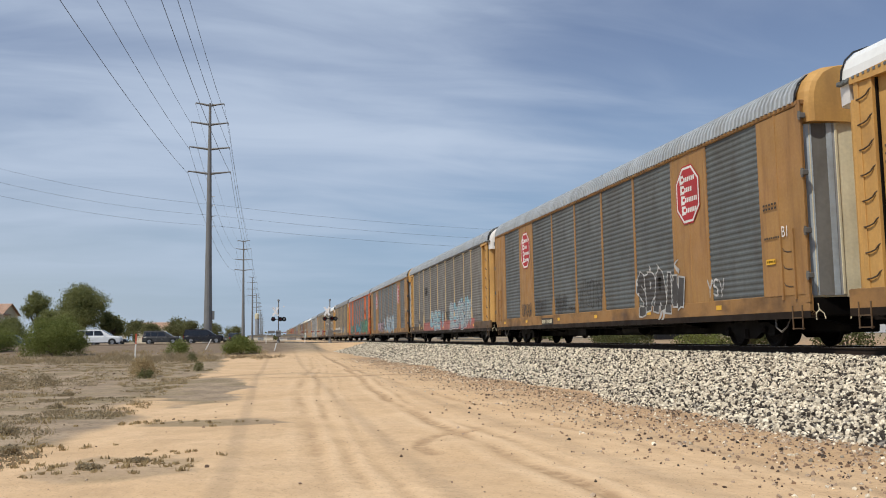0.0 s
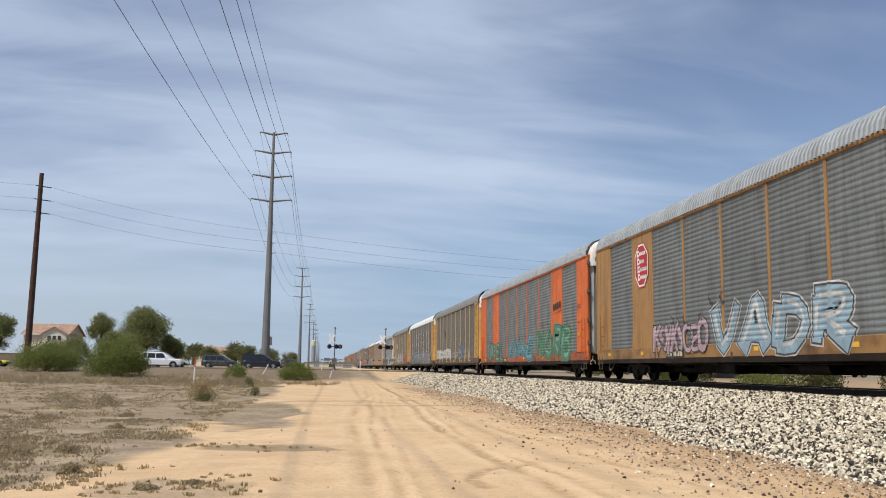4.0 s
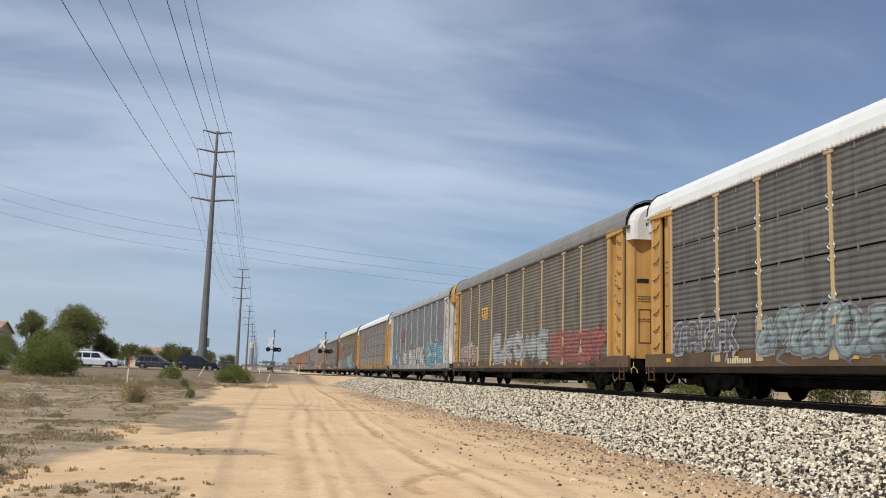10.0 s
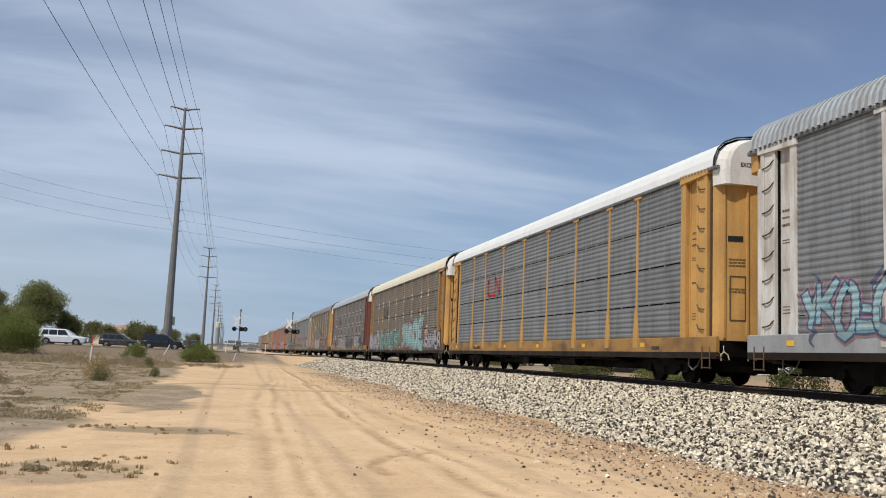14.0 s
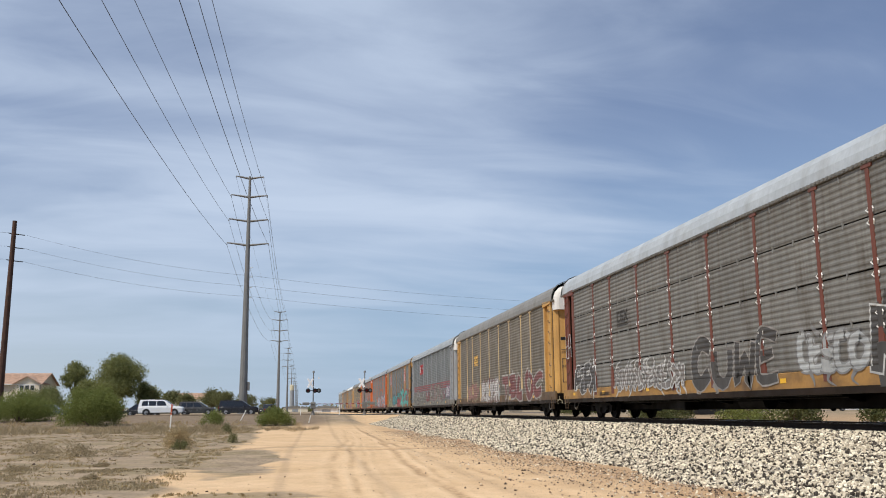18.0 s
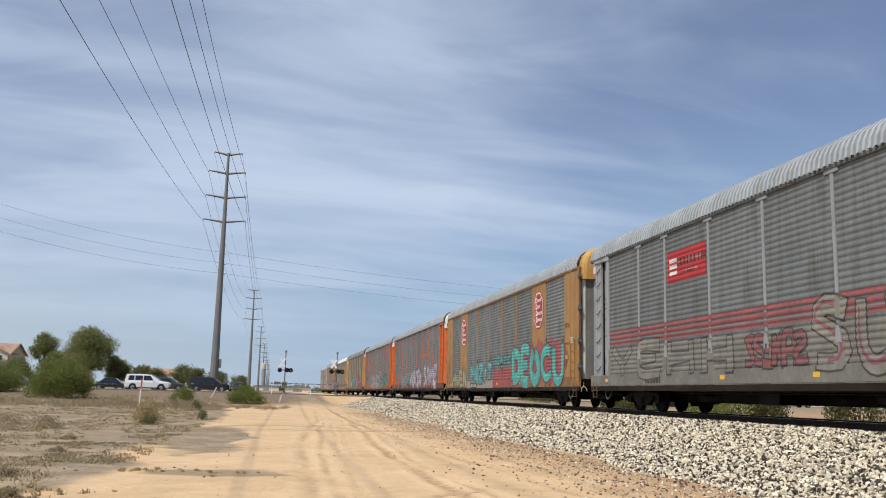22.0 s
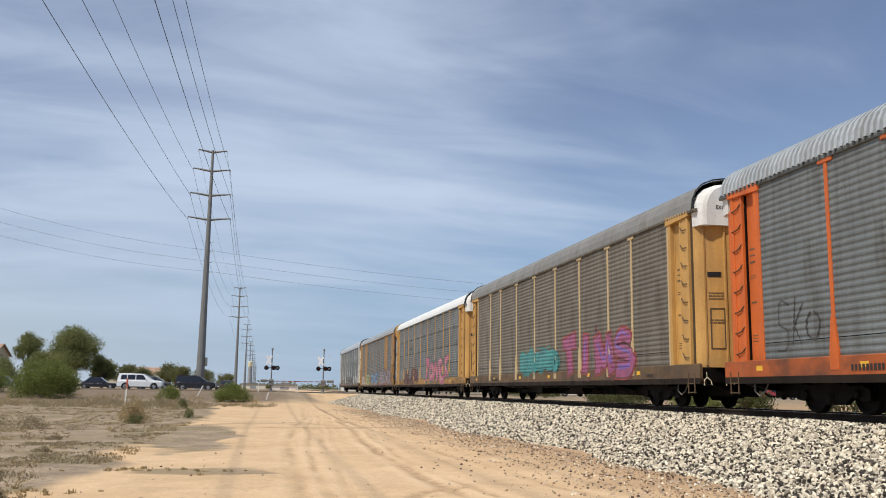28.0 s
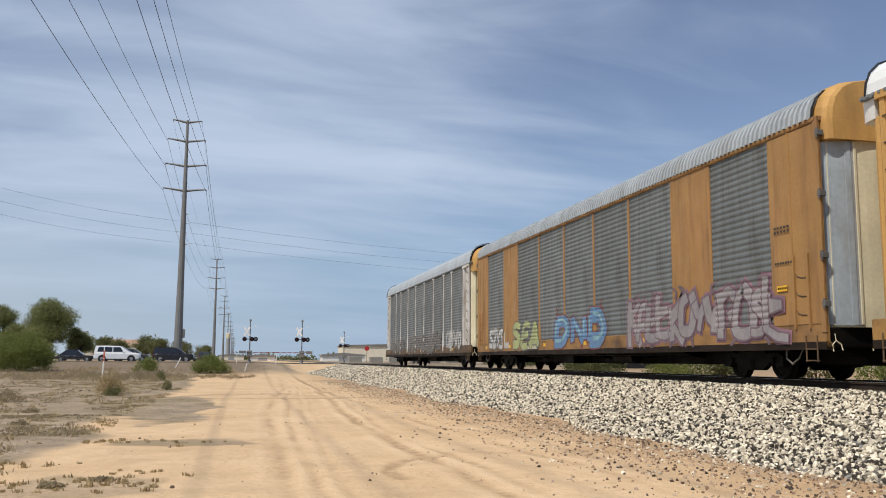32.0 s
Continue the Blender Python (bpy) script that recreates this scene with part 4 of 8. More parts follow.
    if flush:
        pale, deep = SHEET_PALE, (SHEET_DARK if spec.get("dark_strip", True) else SHEET_PALE)
        for nm, x0, x1, off, m in (("hinge_strip", -1.46, -1.28, 0.05, pale), ("strip_panel", -1.28, -0.97, 0.035, deep), ("hinge_strip", -0.97, -0.85, 0.05, pale), ("strip_gap", -0.85, -0.78, 0.03, GREYP)):
            for me in all_corners(f"{nm}{x0}", lambda: door_patch(Shape(), x0, x1, 1.16, 5.04, off)):
                part(nm, me, m, car, "galvanised door strip")

        def hinges():
            s = Shape()
            for z in (1.6, 2.6, 3.9, 5.2):
                s.tube([(-1.60, 13.64, z - 0.1), (-1.60, 13.64, z + 0.1)], 0.035, 8)
                s.box(-1.63, -1.48, 13.60, 13.70, z - 0.06, z + 0.06, 0.01)
            return s
        for me in all_corners("hinges", hinges):
            part("hinge", me, SHEET_DARK, car)
    else:
        if spec.get("door_ribs"):
            for x in (-1.30, -1.12, -0.92, -0.70, -0.46, -0.20):
                for me in all_corners(f"door_groove{x}", lambda: door_patch(Shape(), x - 0.016, x + 0.016, 1.14, 5.08, 0.010)):
                    part("door_groove", me, BLACKT, car)
        else:
            for me in all_corners("hatch_frame", hatch_shape):
                part("hatch_frame", me, RUNGP, car)
        for me in all_corners("door_slot", lambda: door_patch(Shape(), -1.22, -0.86, 3.62, 3.76, 0.012)):
            part("door_slot", me, BLACKT, car, "black slot in the end door")
    for me in all_corners("door_lines", door_lines_shape):
        tagged(part("door_lettering", me, GRIMEP if flush else STENCIL, car), kind="stuff")
    for me in all_corners("cut_lever", cut_lever_shape):
        part("cut_lever", me, CREAM, car, "pale uncoupling lever")
    if spec["hood"] == WHITE:
        for k in (-1, 1):
            part("hood_top_strip", shared(f"hood_top_strip|{k}", lambda: Shape().box(-0.62, 0.62, min(k * 13.44, k * 13.76), max(k * 13.44, k * 13.76), 6.24, 6.33, 0.02)), BLACKT, car)
    for me in all_corners("step", step_shape):
        part("sill_step", me, SILL_DIRT, car)
    rungs = all_corners("rung", ladder_rung_shape)
    for i in range(3 if flush else 8):
        for me in rungs:
            part("rung", me, RUNGP, car, at=(0, 0, 1.45 + i * (0.40 if flush else 0.52)))

    def lattice():
        s = Shape()
        if flush:
            s.box(-1.62, -1.585, 12.62, 12.67, 1.1, 2.7)
            s.box(-1.62, -1.585, 13.12, 13.17, 1.1, 2.7)
            return s
        s.prism([(-1.50, 13.16), (-1.50, 13.20), (-1.30, 13.24), (-1.30, 13.20)], "z", 1.0, 5.3)
        return s
    for me in all_corners("lat_flush" if flush else "lat", lattice):
        part("end_grab" if flush else "gap_plate", me, RUNGP if not flush else bay_m, car)
    for k in (-1, 1):
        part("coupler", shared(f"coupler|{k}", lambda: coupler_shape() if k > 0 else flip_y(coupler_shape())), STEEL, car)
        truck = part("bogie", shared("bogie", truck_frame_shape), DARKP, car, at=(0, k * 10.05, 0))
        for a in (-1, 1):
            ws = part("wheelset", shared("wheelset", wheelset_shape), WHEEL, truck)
            ws.matrix_parent_inverse = Matrix.Translation((0, a * 0.89, 0.425))
            if SPIN:
                ws.rotation_mode = "QUATERNION"
                ws.animation_data_create()
                ws.animation_data.action = SPIN
                ws.animation_data.action_slot = SPIN.slots[0]
        for sx in (-0.99, 0.99):
            part("spring", shared("spring", lambda: Shape().tube([(0, 0, 0.22), (0, 0, 0.44)], 0.14, 10)), STEEL, truck, at=(sx, 0, 0))
    # reflectors along the near sill
    refl = shared("reflector", lambda: Shape().box(-XSILL - 0.008, -XSILL + 0.01, -0.13, 0.13, 0.98, 1.10, 0.003))
    for y in (-9.6, -5.2, -0.6, 3.6, 8.2, 12.0):
        part("reflector", refl, REFL, car, "yellow reflector strip", at=(0, y, -0.02))
    decorate(car, spec)
    return car


STENCIL = paint("faded_stencil", (0.14, 0.09, 0.045), 0.3)
RIVET = surface("bolt_head", (0.07, 0.062, 0.052), rough=0.6, metal=0.3, vary=0.1, bump=0)
# dark tone carries the shade in which the rungs stand
RUNGP = paint("shade_toned_rung_paint", (0.085, 0.055, 0.03), 0.4)
REFL = surface("yellow_reflector", (0.75, 0.42, 0.03), rough=0.4, vary=0.06, bump=0)

# ---------------------------------------------------------------- painted lettering, emblems and graffiti
SPRAY = {}


def spray(rgb):
    key = tuple(round(c, 3) for c in rgb)
    if key not in SPRAY:
        dull = tuple(0.70 * c + 0.30 * g for c, g in zip(key, (0.15, 0.135, 0.115)))
        SPRAY[key] = surface("spray_paint_%d" % len(SPRAY), dull, rough=0.65, vary=0.16, scale=1.3, fine=7, bump=0.03,
                             dirt=tuple(0.30 * c + 0.07 for c in key), dirt_amount=0.6, dirt_scale=(1, 1, 0.6))
    return SPRAY[key]


def skin_x(y, z, flush):
    """The painted face of the near side at (y, z)."""
    for e in EDGES:
        if abs(y - e) < (0.072 if flush else 0.062) + (0.0 if z > (1.9 if flush else 1.7) else (0.082 if flush else 0.09)):
            return -XFOOT - 0.006 if z < 1.7 and not flush else -XPOST - 0.012
    if z < Z_SHEET + 0.012:
        return -XSILL - 0.006
    if flush and (EDGES[1] < y < EDGES[2] or EDGES[7] < y < EDGES[8]):
        return -XP - 0.034
    if abs(y) > 11.83:
        return -XP - 0.052 if flush else -XPOST - 0.02
    return -XP + DEEP - rib_x(z) - 0.005


def on_skin(bm, flush):
    """Cut a flat (y, z) shape along ribs and posts and lay it on the wagon's side."""
    ys, zs = [v.co.y for v in bm.verts], [v.co.z for v in bm.verts]
    if not ys:
        return
    y0, y1, z0, z1 = min(ys), max(ys), min(zs), max(zs)
    cuts = []
    for e in EDGES:
        for o in ((0.07, 0.092, 0.152, 0.175) if flush else (0.06, 0.085, 0.150, 0.175)):
            for o in (o, -o):
                cuts.append((Vector((0, e + o, 0)), Vector((0, 1, 0))))
    for z in rib_heights(Z_SHEET + 0.01, Z_EAVE):
        cuts.append((Vector((0, 0, z)), Vector((0, 0, 1))))
    cuts.append((Vector((0, 0, Z_SHEET + 0.014)), Vector((0, 0, 1))))
    cuts.append((Vector((0, 0, 1.90 if flush else 1.70)), Vector((0, 0, 1))))
    for p, n in cuts:
        c = p.y if n.y else p.z
        lo, hi = (y0, y1) if n.y else (z0, z1)
        if lo < c < hi:
            bmesh.ops.bisect_plane(bm, geom=bm.verts[:] + bm.edges[:] + bm.faces[:], plane_co=p, plane_no=n)
    for v in bm.verts:
        v.co.x += skin_x(v.co.y, v.co.z, flush)


def layered(bm, name, material, car, lift, flush, label=""):
    bmesh.ops.triangulate(bm, faces=[f for f in bm.faces if len(f.verts) > 4])
    on_skin(bm, flush)
    for v in bm.verts:
        v.co.x -= lift
    me = bpy.data.meshes.new(name)
    bm.to_mesh(me)
    bm.free()
    return part(name, me, material, car, label)


def letters(body, size, offset, shear=0.0):
    cu = bpy.data.curves.new("letters", "FONT")
    cu.body, cu.size, cu.offset, cu.shear = body, size, offset, shear
    cu.resolution_u = 2
    cu.fill_mode = "FRONT"
    cu.space_character = 0.97
    ob = bpy.data.objects.new("letters", cu)
    me = bpy.data.meshes.new_from_object(ob)
    bpy.data.objects.remove(ob)
    bm = bmesh.new()
    bm.from_mesh(me)
    bpy.data.meshes.remove(me)
    return bm


def place_word(bm, yl, yr, z0, z1, lo, hi, wild, seed):
    """Letters stand on the near side: reading direction runs towards the wagon's front (falling y)."""
    r = random.Random(seed)
    ph = [r.uniform(0, 6.3) for _ in range(4)]
    for v in bm.verts:
        u = (v.co.x - lo.x) / max(hi.x - lo.x, 1e-6)
        w = (v.co.y - lo.y) / max(hi.y - lo.y, 1e-6)
        u2 = u + wild * (0.018 * math.sin(9 * w + ph[0]) + 0.012 * math.sin(25 * u + ph[1]))
        w2 = w + wild * (0.13 * math.sin(13 * u + ph[2]) * w + 0.09 * math.sin(37 * u + ph[3]) * (w - 0.35))
        v.co = Vector((0, yl + (yr - yl) * u2, z0 + (z1 - z0) * w2))


def extent(bm):
    xs, ys = [v.co.x for v in bm.verts], [v.co.y for v in bm.verts]
    return Vector((min(xs), min(ys))), Vector((max(xs), max(ys)))


# sprayed shapes that cannot be read: bent strokes in a unit cell
STROKES = [
    [[(0.12, 0.02), (0.10, 0.55), (0.14, 0.98)], [(0.14, 0.92), (0.60, 1.0), (0.88, 0.72), (0.50, 0.46)]],
    [[(0.50, 1.0), (0.12, 0.80), (0.10, 0.25), (0.50, 0.0), (0.88, 0.22), (0.90, 0.78), (0.52, 1.0)]],
    [[(0.04, 0.90), (0.80, 0.95), (0.22, 0.12), (0.96, 0.06)]],
    [[(0.06, 0.98), (0.40, 0.45), (0.88, 1.0)], [(0.44, 0.50), (0.52, 0.0)]],
    [[(0.90, 0.88), (0.32, 0.97), (0.14, 0.66), (0.76, 0.40), (0.70, 0.06), (0.05, 0.12)]],
    [[(0.08, 0.0), (0.14, 0.86), (0.50, 1.0), (0.86, 0.86), (0.92, 0.0)], [(0.16, 0.40), (0.84, 0.44)]],
    [[(0.14, 1.0), (0.10, 0.08), (0.90, 0.04)], [(0.14, 0.54), (0.66, 0.56)]],
    [[(0.10, 0.0), (0.16, 1.0)], [(0.16, 0.46), (0.86, 1.0)], [(0.34, 0.52), (0.94, 0.0)]],
]


GLYPHS = {  # letter strokes in the same unit cell
    "A": [[(0.04, 0.0), (0.30, 0.62), (0.50, 1.0), (0.74, 0.60), (0.96, 0.0)], [(0.26, 0.36), (0.76, 0.38)]],
    "B": [[(0.12, 0.0), (0.14, 1.0)], [(0.14, 0.95), (0.80, 0.88), (0.72, 0.56), (0.20, 0.52)], [(0.24, 0.52), (0.90, 0.42), (0.82, 0.06), (0.14, 0.04)]],
    "C": [[(0.90, 0.82), (0.52, 1.0), (0.12, 0.72), (0.12, 0.28), (0.50, 0.0), (0.92, 0.18)]],
    "D": [[(0.14, 0.02), (0.14, 0.98)], [(0.14, 0.95), (0.70, 0.90), (0.92, 0.50), (0.70, 0.08), (0.14, 0.04)]],
    "E": [[(0.90, 0.96), (0.16, 0.98), (0.14, 0.04), (0.92, 0.02)], [(0.16, 0.50), (0.74, 0.52)]],
    "G": [[(0.90, 0.84), (0.52, 1.0), (0.12, 0.72), (0.12, 0.26), (0.52, 0.0), (0.90, 0.14), (0.90, 0.46), (0.56, 0.46)]],
    "H": [[(0.12, 0.0), (0.14, 1.0)], [(0.86, 0.0), (0.88, 1.0)], [(0.14, 0.48), (0.86, 0.52)]],
    "I": [[(0.50, 0.0), (0.52, 1.0)]],
    "J": [[(0.20, 0.98), (0.80, 0.98)], [(0.64, 0.96), (0.66, 0.26), (0.38, 0.0), (0.08, 0.16)]],
    "K": [[(0.12, 0.0), (0.14, 1.0)], [(0.90, 1.0), (0.24, 0.50), (0.94, 0.0)]],
    "L": [[(0.16, 1.0), (0.14, 0.06), (0.90, 0.04)]],
    "M": [[(0.04, 0.0), (0.16, 1.0)], [(0.16, 0.96), (0.50, 0.34), (0.84, 0.96)], [(0.84, 1.0), (0.96, 0.0)]],
    "N": [[(0.10, 0.0), (0.12, 1.0)], [(0.12, 0.96), (0.86, 0.06)], [(0.86, 0.0), (0.90, 1.0)]],
    "O": [[(0.50, 1.0), (0.10, 0.76), (0.10, 0.24), (0.50, 0.0), (0.90, 0.24), (0.90, 0.76), (0.52, 1.0)]],
    "P": [[(0.14, 0.0), (0.16, 1.0)], [(0.16, 0.95), (0.86, 0.88), (0.80, 0.50), (0.20, 0.44)]],
    "R": [[(0.12, 0.0), (0.14, 1.0)], [(0.14, 0.95), (0.86, 0.86), (0.78, 0.54), (0.20, 0.48)], [(0.38, 0.46), (0.94, 0.0)]],
    "S": [[(0.90, 0.86), (0.40, 1.0), (0.12, 0.74), (0.80, 0.40), (0.72, 0.06), (0.08, 0.10)]],
    "T": [[(0.04, 0.94), (0.96, 0.96)], [(0.50, 0.92), (0.52, 0.0)]],
    "U": [[(0.12, 1.0), (0.12, 0.26), (0.48, 0.0), (0.88, 0.24), (0.90, 1.0)]],
    "V": [[(0.06, 1.0), (0.48, 0.0), (0.94, 1.0)]],
    "W": [[(0.04, 1.0), (0.24, 0.0), (0.50, 0.70), (0.76, 0.0), (0.96, 1.0)]],
    "X": [[(0.08, 1.0), (0.92, 0.0)], [(0.90, 1.0), (0.08, 0.0)]],
    "Y": [[(0.08, 1.0), (0.48, 0.50), (0.92, 1.0)], [(0.48, 0.52), (0.50, 0.0)]],
    "Z": [[(0.08, 0.94), (0.90, 0.96), (0.10, 0.06), (0.94, 0.04)]],
    "2": [[(0.10, 0.80), (0.50, 1.0), (0.86, 0.74), (0.12, 0.06), (0.92, 0.04)]],
    "4": [[(0.30, 1.0), (0.10, 0.44), (0.80, 0.48)], [(0.66, 0.96), (0.68, 0.0)]],
    "0": [[(0.50, 1.0), (0.14, 0.74), (0.14, 0.26), (0.50, 0.0), (0.86, 0.26), (0.86, 0.74), (0.52, 1.0)]],
}


def bend(points, n=4):
    """A smooth line through the points."""
    p = [points[0]] + list(points) + [points[-1]]
    out = []
    for a, b, c, d in zip(p, p[1:], p[2:], p[3:]):
        for i in range(n):
            t = i / n
            out.append(tuple(0.5 * (2 * b[k] + (c[k] - a[k]) * t + (2 * a[k] - 5 * b[k] + 4 * c[k] - d[k]) * t * t + (3 * b[k] - a[k] - 3 * c[k] + d[k]) * t ** 3) for k in (0, 1)))
    return out + [points[-1]]


def ribbon(bm, line, wide, lift, grow=0.0):
    """A band along a line in (y, z), its width given at both ends."""
    n = len(line)
    if n < 2:
        return
    left, right = [], []
    for i, (y, z) in enumerate(line):
        d = Vector((line[min(i + 1, n - 1)][0] - line[max(i - 1, 0)][0], line[min(i + 1, n - 1)][1] - line[max(i - 1, 0)][1]))
        d = d.normalized() if d.length > 1e-6 else Vector((1, 0))
        k = i / (n - 1)
        h = (wide[0] * (1 - k) + wide[1] * k) / 2 + grow
        e = -grow if i == 0 else (grow if i == n - 1 else 0.0)
        c = Vector((y, z)) + d * e
        left.append(bm.verts.new((-lift, c.x - d.y * h, c.y + d.x * h)))
        right.append(bm.verts.new((-lift, c.x + d.y * h, c.y - d.x * h)))
    for i in range(n - 1):
        bm.faces.new((left[i], left[i + 1], right[i + 1], right[i]))


def graffiti(car, flush, count, yl, yr, z0, z1, fill, line, halo=None, shine=None, fat=0.06, seed=1, cloud=None, wild=1.0, word=""):
    """Sprayed shapes or letters between yl (their left end) and yr, z0 to z1, in up to five coats."""
    r = random.Random(seed)
    thin = fat <= 0.02
    high = z1 - z0
    if word:
        count = len(word)
    elif not thin:
        count = max(count, round(abs(yr - yl) / (0.52 * high)))
    cell = abs(yr - yl) / count
    w0 = 0.05 if thin else min(cell * 1.25, high * 0.5) * ((0.43 if word and cell > 0.8 * high else 0.345 if word else 0.30) + 1.8 * fat)
    edge = 0.0 if thin else 0.048
    coats = {}

    def coat(nm, color):
        return coats.setdefault(nm, (bmesh.new(), color))[0]
    if cloud:
        bm = coat("spray_cloud", cloud)
        for i in range(11):
            cy, cz, ry, rz = yl + (yr - yl) * (i + 0.5) / 11, (z0 + z1) / 2 + r.uniform(-0.2, 0.25), abs(yr - yl) / 11 * r.uniform(0.7, 1.2), high * r.uniform(0.34, 0.60)
            bm.faces.new([bm.verts.new((-0.0003 * i, cy + ry * math.cos(a) * r.uniform(0.9, 1.1), cz + rz * math.sin(a) * r.uniform(0.8, 1.1))) for a in (2 * math.pi * k / 16 for k in range(16))])
    for g in range(count):
        kind = GLYPHS[word[g]] if word else r.choice(STROKES)
        low, top = r.uniform(-0.08, 0.06) * wild, 1 + r.uniform(-0.12, 0.10) * wild
        lean, flip = r.uniform(-0.16, 0.16) * wild, r.random() < 0.4 and not word
        base = 0.004 + 0.0024 * g
        for j, pts in enumerate(kind):
            line_pts = []
            for u, w in pts:
                u, w = u + r.uniform(-0.06, 0.06) * wild, w + r.uniform(-0.06, 0.06) * wild
                u = 1 - u if flip else u
                line_pts.append((yl + (yr - yl) * (g + (u - 0.5) * (1.0 if thin else (0.86 if word else 1.3)) + 0.5 + lean * (w - 0.5)) / count, z0 + w0 * 0.45 + (high - w0 * 0.9) * (low + (top - low) * w)))
            path = bend(line_pts, 4 if r.random() < 0.6 else 2)
            wide = (w0 * r.uniform(0.65, 1.25), w0 * r.uniform(0.55, 1.3))
            li = base + 0.0003 * j
            if halo:
                ribbon(coat("spray_halo", halo), path, wide, 0.0025 + 0.00012 * g + 0.00003 * j, edge + 0.05)
            if line and not (thin and fill):
                ribbon(coat("spray_outline", line), path, wide, li, edge)
            if fill:
                ribbon(coat("spray_fill", fill), path, wide, li + 0.0009)
            if shine and not thin:
                ribbon(coat("spray_shine", shine), [(y + w0 * 0.16, z + w0 * 0.14) for y, z in path[1:-1]], (wide[0] * 0.22, wide[1] * 0.3), li + 0.0018)
    if line and not thin and wild > 0.8:
        bm = coats["spray_outline"][0]
        for i in range(int(1 + count * 0.7 * wild)):
            y, up = yl + (yr - yl) * r.random(), r.choice((-1, 1))
            z = z1 if up > 0 else z0
            ribbon(bm, bend([(y, z - up * 0.1), (y + r.uniform(-0.3, 0.3), z + up * 0.12), (y + r.uniform(-0.4, 0.4), z + up * 0.26)]), (0.15, 0.02), 0.0035)
    for nm, (bm, color) in coats.items():
        for v in bm.verts:
            v.co.z = min(max(v.co.z, Z_SILL + 0.06), Z_EAVE - 0.05)
        layered(bm, nm, spray(color), car, 0.0, flush)


def blocks(car, yl, yr, z0, z1, n, rgb, seed):
    """A row of rolled-on blocks side by side with uneven tops and thin gaps."""
    r = random.Random(seed)
    bm = bmesh.new()
    for i in range(n):
        a, b = yl + (yr - yl) * (i + 0.03) / n, yl + (yr - yl) * (i + 0.97) / n
        top, bot = z1 + r.uniform(-0.10, 0.10), z0 + r.uniform(-0.04, 0.08)
        c = (b - a) * 0.12
        bm.faces.new([bm.verts.new((0, y, z)) for y, z in ((a, bot), (b, bot), (b, top - 0.12), (b - c, top), (a + 3 * c, top - r.uniform(0, 0.08)), (a + c, top), (a, top - 0.1))])
        if i % 3 < 2:
            m, h = (a + b) / 2, r.uniform(0.25, 0.5)
            w = abs(b - a) * r.uniform(0.06, 0.14)
            bm2 = rects([(m + w, m - w, (bot + top) / 2 - h * 0.4, (bot + top) / 2 + h * 0.5)])
            layered(bm2, "spray_gap", spray((0.13, 0.12, 0.11)), car, 0.005, False)
    layered(bm, "sprayed_lettering", spray(rgb), car, 0.002, False)


def flat(points):
    bm = bmesh.new()
    bm.faces.new([bm.verts.new((0, y, z)) for y, z in points])
    return bm


def rects(items):
    bm = bmesh.new()
    for ya, yb, za, zb in items:
        bm.faces.new([bm.verts.new((0, y, z)) for y, z in ((ya, za), (yb, za), (yb, zb), (ya, zb))])
    return bm


def stroke(points, w):
    """A band of constant width along a broken line in (y, z)."""
    bm = bmesh.new()
    for (ya, za), (yb, zb) in zip(points, points[1:]):
        d = Vector((yb - ya, zb - za)).normalized()
        n = Vector((-d.y, d.x)) * w / 2
        e = d * w / 2
        bm.faces.new([bm.verts.new((0, p[0], p[1])) for p in ((ya - e.x + n.x, za - e.y + n.y), (ya - e.x - n.x, za - e.y - n.y), (yb + e.x - n.x, zb + e.y - n.y), (yb + e.x + n.x, zb + e.y + n.y))])
    return bm


def octagon_emblem(car, yc, zc, h, w):
    """Red eight-sided sign with a white rim and white bars of lettering."""
    def octo(k):
        a, b = w / 2 * k, h / 2 * k
        c = 0.30 * w * k
        return [(yc - a, zc - b + c), (yc - a + c, zc - b), (yc + a - c, zc - b), (yc + a, zc - b + c), (yc + a, zc + b - c), (yc + a - c, zc + b), (yc - a + c, zc + b), (yc - a, zc + b - c)]
    layered(flat(octo(1.0)), "emblem_edge", RED, car, 0.003, True)
    layered(flat(octo(0.95)), "emblem_rim", WHITE, car, 0.006, True)
    layered(flat(octo(0.87)), "emblem_field", RED, car, 0.009, True)
    bars = []
    for i, ln in enumerate((0.66, 0.46, 0.72, 0.64)):
        z = zc + h * (0.28 - i * 0.178)
        y = yc + w * (0.31 - 0.02 * i)
        bars += [(y, y - w * 0.07, z - h * 0.085, z + h * 0.070), (y - w * 0.07, y - w * 0.16, z + h * 0.02, z + h * 0.065), (y - w * 0.07, y - w * 0.16, z - h * 0.08, z - h * 0.03)]
        k = int(ln * 10)
        for j in range(k):
            yy = y - w * 0.17 - j * w * ln / k * 0.72
            bars.append((yy, yy - w * ln / k * 0.52, z - h * 0.06, z + h * 0.02))
    layered(rects(bars), "emblem_lettering", WHITE, car, 0.012, True)


def bars_row(car, flush, y0, n, z, h, w, material, name="stencil_bars"):
    r = random.Random(int(abs(y0) * 100) + n)
    items = []
    for i in range(n):
        y = y0 - i * w * 1.35
        items.append((y, y - w * r.uniform(0.8, 1.0), z, z + h))
    layered(rects(items), name, material, car, 0.006, flush)


